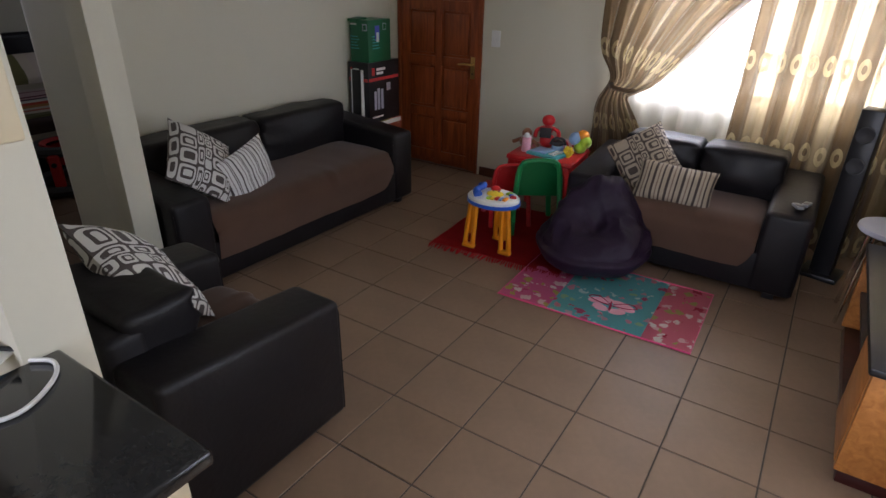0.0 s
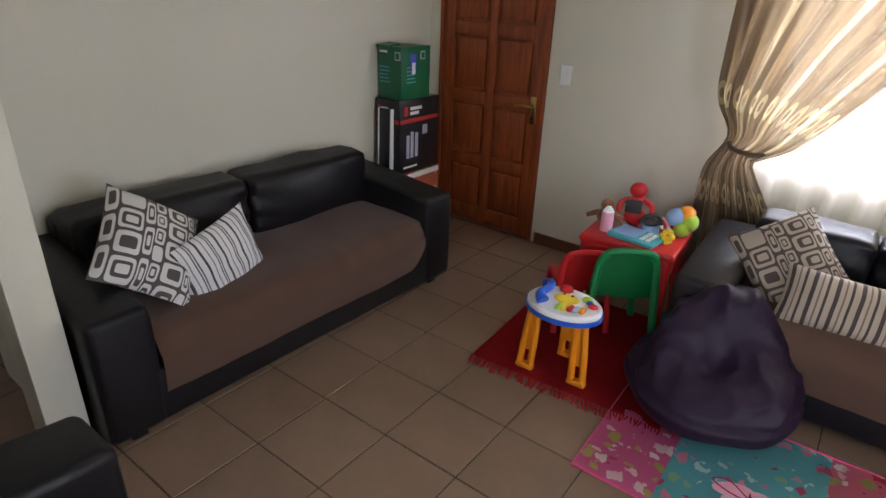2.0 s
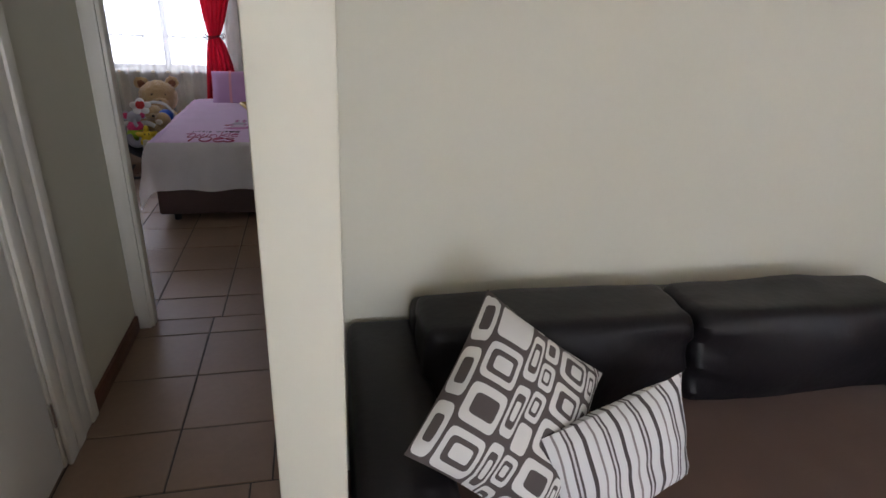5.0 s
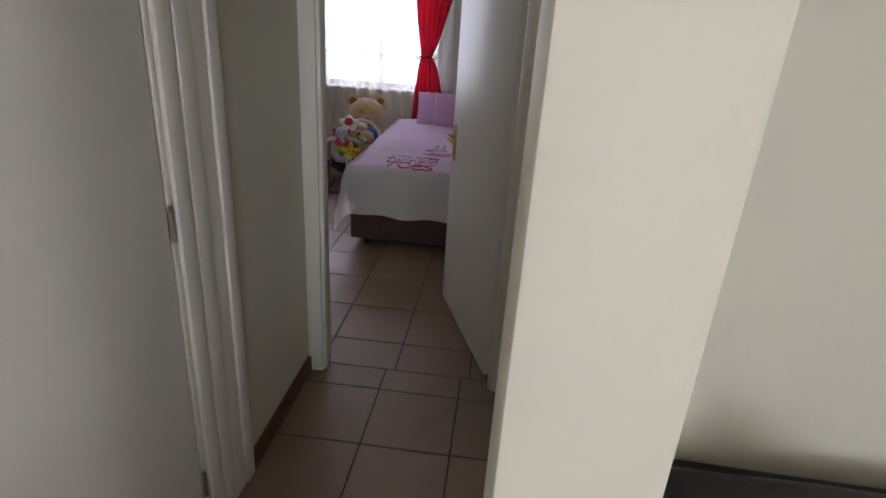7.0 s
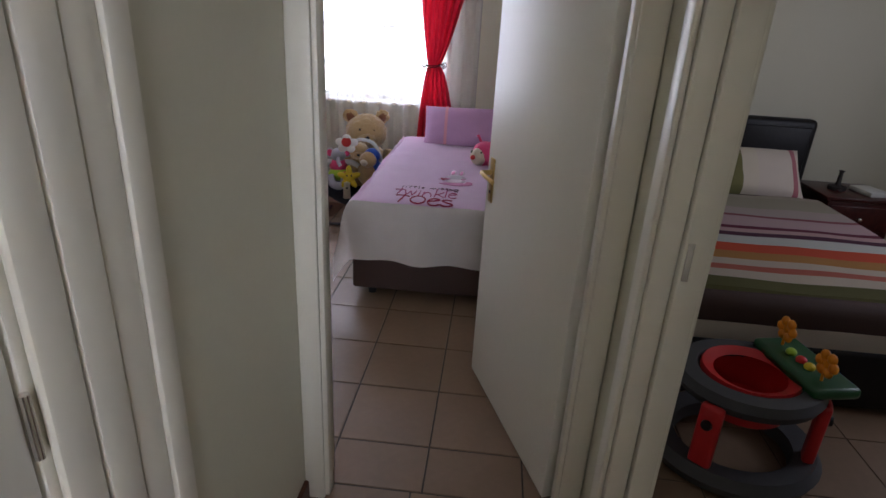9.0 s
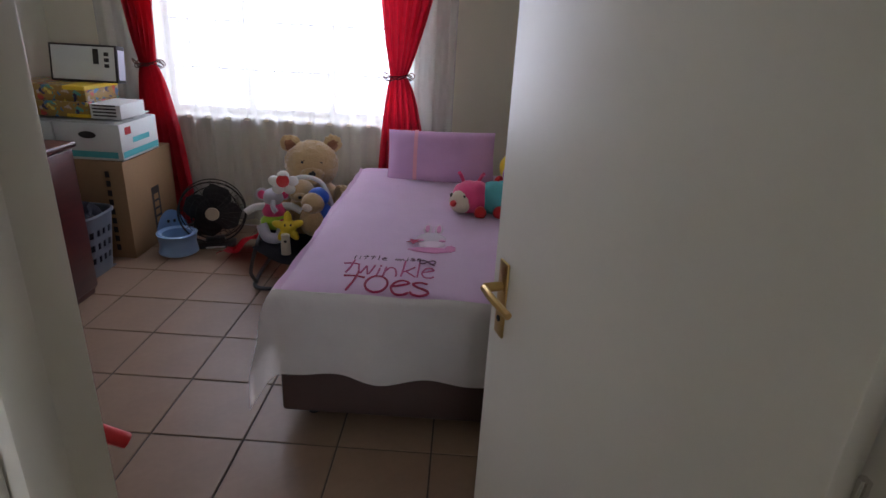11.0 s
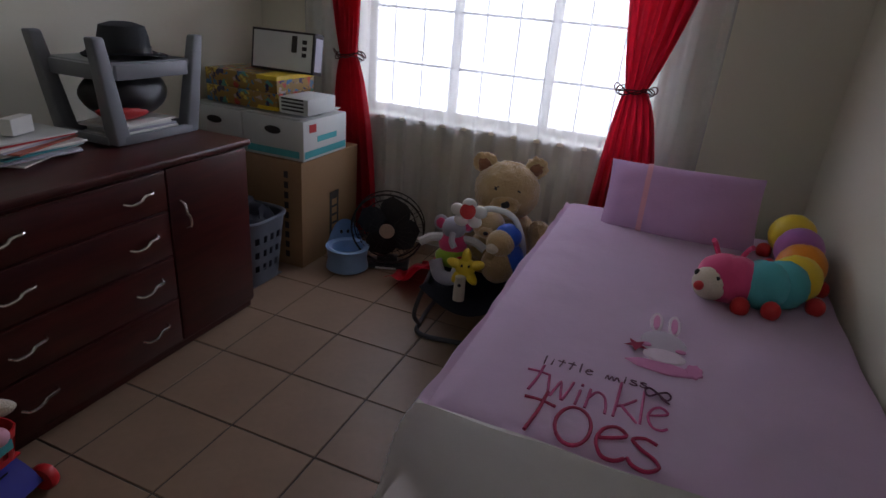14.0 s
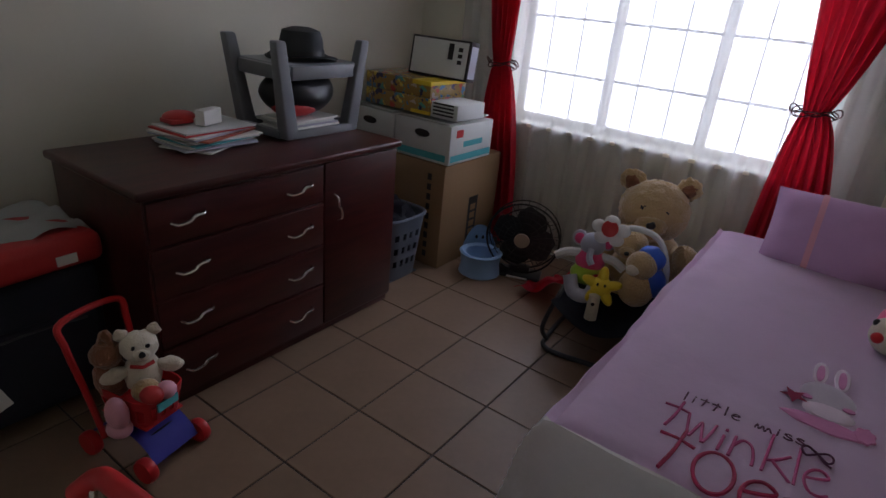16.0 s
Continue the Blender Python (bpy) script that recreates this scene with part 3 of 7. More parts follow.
wall("wall_sofa_side", [((-4.576, 1.80, 0), (-4.45, 4.45, H_CEIL)), ((-4.482, 1.709, 0), (-4.45, 1.80, H_CEIL))])
wall("wall_hall_right", [((-5.32, 1.69, H_DOOR), (-4.487, 1.796, H_CEIL)), ((-5.504, 1.69, 0), (-5.32, 1.796, H_CEIL)), ((-5.63, 1.65, 0), (-5.504, 1.796, H_CEIL)), ((WIN_X, BED_R, 0), (-5.63, 1.746, H_CEIL))])
wall("wall_hall_nib", [((-4.487, 1.672, 0), (-3.93, 1.708, H_CEIL))], None, "thin cream painted partition between lounge and passage")
bm = B()
rbox(bm, (-3.929, 1.585, 0), (-3.775, 1.71, H_CEIL), 0.006, 2)
tagged(mesh_ob("wall_pier", bm, M["wall"]), "cream plastered wall end between lounge and passage", "wall", kind="structure")
wall("wall_hall_left", [((-5.504, 0.70, 0), (-4.65, 0.83, H_CEIL)), ((-4.65, 0.70, H_DOOR), (-3.85, 0.83, H_CEIL)), ((-3.85, 0.70, 0), (-3.60, 0.83, H_CEIL))])
wall("wall_kitchen_partition", [((-3.60, 0.59, 0), (-2.32, 0.715, H_CEIL))], None, "off-white partition wall beside the kitchen counter")
wall("wall_bedroom_front", [((-5.63, BED_L, 0), (-5.504, 0.866, H_CEIL)), ((-5.63, 0.866, H_DOOR), (-5.504, 1.65, H_CEIL))])
wall("wall_bedroom_left", [((WIN_X, BED_L - 0.126, 0), (-5.504, BED_L, H_CEIL))])
wall("wall_bedroom_window", [((WIN_X - 0.2, BED_L - 0.126, 0), (WIN_X, -0.715, H_CEIL)), ((WIN_X - 0.2, 0.905, 0), (WIN_X, 1.746, H_CEIL)), ((WIN_X - 0.2, -0.715, 0), (WIN_X, 0.905, 0.755)), ((WIN_X - 0.2, -0.715, 2.20), (WIN_X, 0.905, H_CEIL))])
wall("wall_second_bedroom_far", [((-8.50, 1.746, 0), (-8.35, 4.45, H_CEIL))])
wall("wall_north", [((-8.50, 4.45, 0), (-7.15, 4.65, H_CEIL)), ((-7.15, 4.45, 0), (-7.05, 4.65, H_CEIL)), ((-7.05, 4.45, 0), (-5.95, 4.65, 0.95)), ((-7.05, 4.45, 2.05), (-5.95, 4.65, H_CEIL)), ((-5.95, 4.45, 0), (-4.36, 4.65, H_CEIL)), ((-4.36, 4.45, H_DOOR), (-3.53, 4.65, H_CEIL)), ((-3.53, 4.45, 0), (-2.35, 4.65, H_CEIL)), ((-2.35, 4.45, 0), (-0.75, 4.65, 0.85)), ((-2.35, 4.45, 2.05), (-0.75, 4.65, H_CEIL)), ((-0.75, 4.45, 0), (-0.20, 4.65, H_CEIL))])
# the opening in this wall is invented, for the east fill lamp
wall("wall_east", [((-0.40, -2.30, 0), (-0.20, 1.45, H_CEIL)), ((-0.40, 1.45, 2.05), (-0.20, 2.45, H_CEIL)), ((-0.40, 1.45, 0), (-0.20, 2.45, 0.5)), ((-0.40, 2.45, 0), (-0.20, 4.45, H_CEIL))])
wall("wall_kitchen_back", [((-3.73, -2.5, 0), (-2.2, -2.3, H_CEIL)), ((-2.2, -2.5, 0), (-0.9, -2.3, 1.0)), ((-2.2, -2.5, 2.1), (-0.9, -2.3, H_CEIL)), ((-0.9, -2.5, 0), (-0.2, -2.3, H_CEIL))])
wall("wall_kitchen_left", [((-3.73, -2.30, 0), (-3.60, 0.70, H_CEIL))])
bm = B()
rbox(bm, (-9.13, -2.5, H_CEIL), (-0.2, 4.65, H_CEIL + 0.1))
tagged(mesh_ob("ceiling", bm, M["ceiling"], None, None, False), "plain off-white painted ceiling", "ceiling", kind="structure")
# unseen overhang, added so that sun only enters low through the north windows
bm = B()
rbox(bm, (-8.7, 4.66, 2.15), (-0.1, 5.38, 2.25))
tagged(mesh_ob("eave", bm, M["frame"], None, None, False), "unseen pale slab added above the north windows to block high sun", "eave", kind="structure")
bm = B()
bmesh.ops.create_grid(bm, x_segments=2, y_segments=2, size=400, matrix=Matrix.Translation((0, 0, -0.12)))
tagged(mesh_ob("ground", bm, M["ground"], None, None, False), "pale sunlit ground outside the house", "ground", kind="structure")

# skirting boards
for a, b in (((-3.50, 4.432, 0), (-2.35, 4.45, 0.075)), ((-2.35, 4.432, 0), (-0.42, 4.45, 0.075)), ((-4.45, 1.77, 0), (-4.432, 4.43, 0.075)), ((-5.485, 0.8305, 0), (-4.887, 0.846, 0.075)), ((-8.91, BED_L, 0), (-5.66, BED_L + 0.016, 0.075)), ((-8.9, BED_R - 0.016, 0), (-5.66, BED_R, 0.075)), ((-8.33, 1.762, 0), (-5.65, 1.746, 0.075)), ((-8.35, 1.78, 0), (-8.334, 4.43, 0.075))):
    bm = B()
    rbox(bm, a, b, 0.004, 2)
    tagged(mesh_ob("baseboard", bm, M["skirting"]), "dark brown wooden skirting board", "skirting", kind="structure")


def door_lining(name, axis, p0, p1, face, back, label, front_step=0.040, back_step=0.055):
    """A stepped pressed-steel lining round an opening from p0 to p1 along the axis; face and back are the two wall faces."""
    root = tagged(new(name), label, "door frame", kind="structure")

    def box(bm, s0, s1, t0, t1, z0, z1, r=0.006):
        if axis == "x":
            rbox(bm, (s0, t0, z0), (s1, t1, z1), r, 2)
        else:
            rbox(bm, (t0, s0, z0), (t1, s1, z1), r, 2)
    sgn = 1 if face > back else -1
    for at, s in ((p0, 1), (p1, -1)):
        bm = B()
        lo, hi = sorted((at - s * 0.035, at + s * 0.028))
        box(bm, lo, hi, face + sgn * 0.001, face + sgn * 0.016, 0, H_DOOR + 0.03)
        lo, hi = sorted((at + s * 0.002, at + s * front_step))
        box(bm, lo, hi, face - sgn * 0.050, face + sgn * 0.0, 0, H_DOOR - 0.03)
        lo, hi = sorted((at + s * 0.002, at + s * back_step))
        box(bm, lo, hi, back + sgn * 0.0, face - sgn * 0.052, 0, H_DOOR - 0.03)
        lo, hi = sorted((at - s * 0.035, at + s * (back_step - 0.019)))
        box(bm, lo, hi, back - sgn * 0.016, back - sgn * 0.001, 0, H_DOOR + 0.03)
        part("jamb", bm, M["frame"], root)
    bm = B()
    box(bm, p0 - 0.03, p1 + 0.03, face + sgn * 0.001, face + sgn * 0.015, H_DOOR - 0.03, H_DOOR + 0.03)
    box(bm, p0 + 0.002, p1 - 0.002, back, face, H_DOOR - 0.032, H_DOOR - 0.002)
    part("head", bm, M["frame"], root)
    return root


door_lining("door_frame_bedroom", "y", 0.866, 1.65, -5.504, -5.63, "cream painted stepped steel door frame of the pink bedroom", 0.040, 0.022)
door_lining("door_frame_second_bedroom", "x", -5.32, -4.487, 1.69, 1.796, "cream painted stepped steel door frame of the second bedroom")
door_lining("door_frame_bathroom", "x", -4.65, -3.85, 0.83, 0.70, "cream painted stepped steel door frame round a shut door")

bm = B()
for x0, x1, y in ((-4.885, -4.83, 0.019), (-4.83, -4.765, 0.011), (-4.757, -4.69, 0.017)):
    rbox(bm, (x0, 0.8305, 0), (x1, 0.83 + y, H_DOOR + 0.03), 0.006, 2)
tagged(mesh_ob("architrave", bm, M["frame"]), "broad stepped cream architrave beside the shut door", "architrave", kind="structure")

# strike plate with chipped paint on the second bedroom's frame
bm = B()
rbox(bm, (-5.266, 1.748, 0.965), (-5.262, 1.762, 1.05), 0.001)
tagged(mesh_ob("trim", bm, M["chrome"]), "small worn metal strike plate in the door frame", "strike plate", kind="structure")


def lever(parent, m, hand=1):
    """A brass lever on a tall plate."""
    h = part("door_handle", rbox(B(), (-0.02, -0.006, -0.085), (0.02, 0.0, 0.085), 0.004), M["brass"], parent, "worn brass lever handle", m)
    bm = B()
    cyl(bm, (0, 0, 0.03), (0, -0.045, 0.03), 0.010, seg=12)
    tube(bm, curve([(0, -0.045, 0.03), (0.05 * hand, -0.05, 0.032), (0.115 * hand, -0.042, 0.024)], 8), 0.008, 8)
    part("lever", bm, M["brass"], h)
    bm = B()
    cyl(bm, (0, 0, -0.045), (0, -0.008, -0.045), 0.007, seg=10)
    part("keyhole", bm, M["black_plastic"], h)
    return h


# bedroom door, hinged on its right jamb and standing open into the room
hinge, free = Vector((-5.592, 1.607, 0)), Vector((-6.305, 1.341, 0))
ang = math.degrees(math.atan2(free.y - hinge.y, free.x - hinge.x))
door = tagged(new("door_1"), "plain white flush door standing open into the bedroom", "door", kind="structure")
door.matrix_basis = pose(hinge.x, hinge.y, 0, 0, 0, ang)
LEAF = (free - hinge).length
part("leaf", rbox(B(), (0, -0.02, 0.012), (LEAF, 0.02, H_DOOR - 0.035), 0.003), M["door_white"], door)
lever(door, pose(LEAF - 0.055, 0.02, 0.885, 0, 0, 180), 1)
lever(door, pose(LEAF - 0.055, -0.02, 0.885), -1)
for z in (0.25, 1.0, 1.75):
    bm = B()
    cyl(bm, (-0.006, -0.016, z - 0.05), (-0.006, -0.016, z + 0.05), 0.006, seg=10)
    part("hinge", bm, M["chrome"], door)

door = tagged(new("door_2"), "plain cream flush door, shut, on the passage", "door", kind="structure")
door.matrix_basis = pose(-4.602, 0.808, 0)
part("leaf", rbox(B(), (0.0, -0.02, 0.012), (0.72, 0.02, H_DOOR - 0.036), 0.003), M["door_white"], door)
for z in (0.22, 1.0, 1.75):
    bm = B()
    cyl(bm, (-0.004, 0.026, z - 0.045), (-0.004, 0.026, z + 0.045), 0.006, seg=10)
    part("hinge", bm, M["chrome"], door)

# panelled brown entrance door
door = tagged(new("door_3"), "red-brown panelled wooden entrance door, shut", "door", kind="structure")
door.matrix_basis = pose(-3.945, 4.462, 0)
W2 = 0.385
part("leaf", rbox(B(), (-W2, 0.012, 0.01), (W2, 0.035, 2.02)), M["brown_door"], door)
for x0, x1 in ((-W2, -W2 + 0.085), (-0.032, 0.032), (W2 - 0.085, W2)):
    part("stile", rbox(B(), (x0, -0.012, 0.01), (x1, 0.012, 2.02), 0.004), M["brown_door"], door)
RAILS = (0.09, 0.47, 0.90, 1.33, 1.76, 1.97)
for z in RAILS:
    for x0, x1 in ((-W2 + 0.085, -0.032), (0.032, W2 - 0.085)):
        part("rail", rbox(B(), (x0, -0.010, z - 0.038), (x1, 0.012, z + 0.038), 0.003), M["brown_door"], door)
for z0, z1 in zip(RAILS, RAILS[1:]):
    for x0, x1 in ((-W2 + 0.085, -0.032), (0.032, W2 - 0.085)):
        bm = B()
        rbox(bm, (x0 + 0.02, -0.004, z0 + 0.06), (x1 - 0.02, 0.012, z1 - 0.06), 0.014, 2)
        part("panel", bm, M["brown_door"], door)
lever(door, pose(W2 - 0.05, -0.012, 0.875), -1)
root = tagged(new("door_frame_entrance"), "varnished brown wooden door frame", "door frame", kind="structure")
for a, b in (((-4.358, 4.435, 0), (-4.333, 4.50, 2.05)), ((-3.557, 4.435, 0), (-3.532, 4.50, 2.05)), ((-4.333, 4.435, 2.024), (-3.557, 4.50, 2.049))):
    part("jamb", rbox(B(), a, b, 0.003), M["brown_door"], root)

sw = tagged(new("light_switch"), "white plastic light switch on the wall", "light switch")
sw.matrix_basis = pose(-3.41, 4.45, 1.115)
part("plate", rbox(B(), (-0.038, -0.010, -0.060), (0.038, 0.0, 0.060), 0.004), M["white"], sw)
part("rocker", rbox(B(), (-0.013, -0.015, -0.020), (0.013, -0.009, 0.020), 0.003), M["white"], sw)


def window(name, m, w, z0, z1, columns, rows, label):
    """A steel window with burglar bars inside; the width runs along local x and outside is local +y."""
    root = tagged(new(name), label, "window", kind="structure")
    root.matrix_basis = m
    for a, b in (((-w / 2, 0, z0), (-w / 2 + 0.04, 0.04, z1)), ((w / 2 - 0.04, 0, z0), (w / 2, 0.04, z1)), ((-w / 2 + 0.04, 0, z0), (w / 2 - 0.04, 0.04, z0 + 0.04)), ((-w / 2 + 0.04, 0, z1 - 0.04), (w / 2 - 0.04, 0.04, z1))):
        part("window_frame", rbox(B(), a, b, 0.004), M["frame"], root)
    step = w / columns
    for i in range(1, columns):
        x = -w / 2 + i * step
        part("mullion", rbox(B(), (x - 0.028, 0.0, z0 + 0.04), (x + 0.028, 0.04, z1 - 0.04), 0.004), M["frame"], root)
    for i in range(columns):
        x0, x1 = -w / 2 + i * step + 0.03, -w / 2 + (i + 1) * step - 0.03
        pane = part("pane", rbox(B(), (x0, 0.018, z0 + 0.04), (x1, 0.022, z1 - 0.04)), M["glass"], root)
        pane.visible_shadow = False
    for j in range(1, rows + 1):
        z = z0 + j * (z1 - z0) / (rows + 1)
        part("burglar_bar", rbox(B(), (-w / 2 + 0.02, -0.045, z - 0.007), (w / 2 - 0.02, -0.035, z + 0.007)), M["steel_bar"], root)
    k = columns * 3
    for i in range(1, k):
        x = -w / 2 + i * w / k
        bm = B()
        cyl(bm, (x, -0.040, z0 + 0.01), (x, -0.040, z1 - 0.01), 0.005, seg=8)
        part("burglar_bar", bm, M["steel_bar"], root)
    part("window_sill", rbox(B(), (-w / 2 - 0.02, -0.14, z0 - 0.022), (w / 2 + 0.02, -0.0, z0 - 0.002), 0.004), M["frame"], root)
    return root


window("window_1", pose(-1.55, 4.57, 0), 1.56, 0.85, 2.05, 3, 3, "steel lounge window with burglar bars, bright daylight outside")
window("window_2", pose(WIN_X - 0.10, 0.095, 0, 0, 0, 90), 1.61, 0.755, 2.20, 3, 4, "steel bedroom window with burglar bars, glaring daylight outside")

# invented window out of view, set round the east fill lamp
window("added_window_east", pose(-0.28, 1.95, 0, 0, 0, -90), 1.0, 0.5, 2.05, 2, 3, "unseen steel side window, added as an opening for the east fill light")
window("window_4", pose(-1.55, -2.42, 0, 0, 0, 180), 1.3, 1.0, 2.1, 3, 3, "steel kitchen window")
window("window_5", pose(-6.5, 4.57, 0), 1.08, 0.95, 2.05, 3, 3, "steel window of the second bedroom")
bm = B()
rbox(bm, (-4.36, 4.45, -0.1), (-3.53, 4.70, 0.006))
tagged(mesh_ob("threshold", bm, M["skirting"], None, None, False), "dark wooden threshold below the entrance door", "threshold", kind="structure")

# ---- sofas ----


def sofa(name, m, width, depth, seats, label, back=0.70, arm_w=0.215, arm_z=0.60, one_seat_cloth=True, wear=0):
    """Dark leather sofa with a brown suede seat; local front is -y, the back stands at +y."""
    s = thing(name, m, label, "sofa")
    hw = width / 2
    part("base", rbox(B(), (-hw + 0.02, -depth / 2 + 0.006, 0.045), (hw - 0.02, depth / 2 - 0.02, 0.27), 0.018, 3), M["leather"], s, "dark leather base")
    for sx in (-1, 1):
        bm = B()
        x0, x1 = sorted((sx * hw, sx * (hw - arm_w)))
        wedge(bm, (x0, -depth / 2, 0.04), (x1, depth / 2 - 0.01, arm_z), 0.065, 0.030, 3)
        arm = part("armrest", bm, M["leather"], s)
        bm = B()
        tube(bm, [(x0 + 0.006, -depth / 2 + 0.014, 0.06), (x0 + 0.006, -depth / 2 + 0.014, arm_z - 0.11), (x0 + 0.03, -depth / 2 + 0.006, arm_z - 0.085), (x1 - 0.03, -depth / 2 + 0.006, arm_z - 0.085), (x1 - 0.006, -depth / 2 + 0.014, arm_z - 0.11), (x1 - 0.006, -depth / 2 + 0.014, 0.06)], 0.004, 6)
        part("seam", bm, M["leather"], arm)
    part("back_frame", rbox(B(), (-hw + arm_w - 0.03, depth / 2 - 0.13, 0.06), (hw - arm_w + 0.03, depth / 2, back - 0.03), 0.03, 3), M["leather"], s)
    inner = hw - arm_w
    w1 = 2 * inner / seats
    for i in range(seats):
        xa = -inner + i * w1
        bm = B()
        rbox(bm, (xa + 0.004 - (0.03 if i == 0 else 0), depth / 2 - 0.30, 0.40), (xa + w1 - 0.004 + (0.03 if i == seats - 1 else 0), depth / 2 - 0.07, back + 0.01), 0.032, 4)
        bmesh.ops.subdivide_edges(bm, edges=[e for e in bm.edges if e.calc_length() > 0.12], cuts=7, use_grid_fill=True)
        for v in bm.verts:
            q = v.co
            u = (q.x - xa) / w1
            belly = math.sin(math.pi * min(max(u, 0), 1)) * math.sin(math.pi * min(max((q.z - 0.38) / (back - 0.36), 0), 1))
            if q.y < depth / 2 - 0.2:
                q.y -= 0.045 * belly
                side = math.exp(-((u - (1 if i == 0 else 0)) / 0.16) ** 2) if seats > 1 else math.exp(-((abs(u - 0.5) - 0.5) / 0.16) ** 2)
                q.y += side * 0.014 * math.sin(q.z * 60 + u * 16 + i * 2)
                for cx in (0.28, 0.72):
                    q.y += 0.007 * math.exp(-((u - cx) / 0.05) ** 2) * math.exp(-((q.z - back + 0.06) / 0.05) ** 2)
            q.z += 0.009 * math.sin(math.pi * min(max(u, 0), 1)) * (1 if q.z > 0.6 else 0)
            q += Vector(noise.noise_vector(q * 7 + Vector((i * 3.0, wear, 0)))) * 0.007 + Vector(noise.noise_vector(q * 22 + Vector((wear, i * 5.0, 0)))) * 0.0035
        part("back_cushion", bm, M["leather"], s)
    bm = B()
    L, F, top, low = inner - 0.004, -depth / 2, 0.435, 0.165
    prof = curve([(0.0, depth / 2 - 0.12, top - 0.03), (0.0, 0.1, top + 0.004), (0.0, F + 0.16, top - 0.002), (0.0, F + 0.045, top - 0.018), (0.0, F + 0.004, top - 0.07), (0.0, F - 0.006, top - 0.15), (0.0, F + 0.008, low)], 22)

    def seat(u, v):
        p = prof[round(v * 22)].copy()
        x = (2 * u - 1) * L
        p.x = x
        edge = abs(2 * u - 1) ** 10
        p.z -= 0.022 * edge * (1 if v < 0.75 else 0)
        p.y += (0.018 * edge * (1 if v > 0.5 else 0) if u > 0.5 else 0.0) - (0.006 if v > 0.7 else 0.0)
        p.z += 0.010 * noise.noise((x * 2.2 + wear, p.y * 3, 0.3)) + 0.004 * noise.noise((x * 9, p.y * 9, wear))
        d = (x - 0.22 * L) / 0.022
        if 0.35 < v < 0.8:
            p.z += 0.010 * math.exp(-d * d) * math.sin(math.pi * (v - 0.35) / 0.45)
            p.y -= 0.010 * math.exp(-d * d) * math.sin(math.pi * (v - 0.35) / 0.45)
        return p
    sheet(bm, seat, 48, 22)
    bmesh.ops.solidify(bm, geom=bm.faces[:], thickness=0.02)
    part("seat_cushion", bm, M["suede"], s, "brown suede seat cover", None, 60)
    for sx in (-1, 1):
        for y in (-depth / 2 + 0.07, depth / 2 - 0.07):
            part("foot", rbox(B(), (sx * (hw - 0.11) - 0.03, y - 0.03, 0), (sx * (hw - 0.11) + 0.03, y + 0.03, 0.06), 0.006), M["black_plastic"], s)
    return s


sofa("sofa", pose(-4.033, 2.69, 0, 0, 0, 88.6), 1.91, 0.78, 2, "dark leather two-seat sofa with brown suede seat against the wall", wear=1.0)
sofa("sofa", pose(-1.705, 3.86, 0, 0, 0, 0), 1.31, 0.72, 2, "dark leather sofa with brown seat below the curtained window", 0.675, 0.225, 0.565, wear=4.0)
sofa("armchair", pose(-2.86, 1.20, 0, 0, 0, 180), 0.88, 0.71, 1, "dark leather armchair with brown suede seat beside the kitchen counter", 0.70, 0.225, 0.60, wear=7.0)


def scatter_cushion(c, u, v, w, h, t, material, label, seed):
    return one("scatter_cushion", pillow_bm(w, h, t, 16, 0.06, seed), material, frame_pose(c, u, v), label, "cushion", "scatter cushions")


scatter_cushion((-3.935, 2.095, 0.625), (0.081, 0.28, -0.202), (-0.25, 0.205, 0.206), 0.375, 0.43, 0.15, M["link_a"], "square cushion with linked grey and dark blocks, leaning on the sofa", 1)
scatter_cushion((-3.86, 2.335, 0.512), (-0.072, 0.382, 0.089), (-0.03, -0.061, 0.26), 0.41, 0.30, 0.12, M["stripe_a"], "oblong white cushion with thin grey and dark stripes", 2)
scatter_cushion((-1.99, 3.79, 0.575), (0.234, 0.121, 0.147), (-0.245, 0.092, 0.197), 0.35, 0.37, 0.14, M["link_b"], "square cushion with linked brown and beige blocks on the sofa", 3)
scatter_cushion((-1.765, 3.635, 0.505), (0.406, 0.036, -0.023), (-0.027, 0.104, 0.171), 0.43, 0.235, 0.13, M["stripe_b"], "oblong beige cushion with dark brown stripes", 4)
scatter_cushion((-2.97, 1.17, 0.640), (0.48, 0.03, -0.26), (-0.70, 0.55, -0.16), 0.45, 0.38, 0.15, M["link_a"], "square cushion with linked grey and dark blocks on the armchair", 5)

# ---- lounge: boxes by the door ----


def carton(name, a, b, material, label, category="box", r=0.004, m=None):
    t = thing(name, pose((a[0] + b[0]) / 2, (a[1] + b[1]) / 2, a[2]) if m is None else m, label, category)
    h = [(b[i] - a[i]) / 2 for i in range(2)]
    part("carton", rbox(B(), (-h[0], -h[1], 0), (h[0], h[1], b[2] - a[2]), r), material, t)
    return t, h


def on_face(t, name, side, h, x0, x1, z0, z1, material, lift=0.0015, label=""):
    """A flat print on a carton's side: '+x', '-y', '+y' or 'top'."""
    bm = B()
    if side == "+x":
        rbox(bm, (h[0] + 0.0005, x0, z0), (h[0] + lift, x1, z1))
    elif side == "-y":
        rbox(bm, (x0, -h[1] - lift, z0), (x1, -h[1] - 0.0005, z1))
    elif side == "+y":
        rbox(bm, (x0, h[1] + 0.0005, z0), (x1, h[1] + lift, z1))
    return part(name, bm, material, t, label)


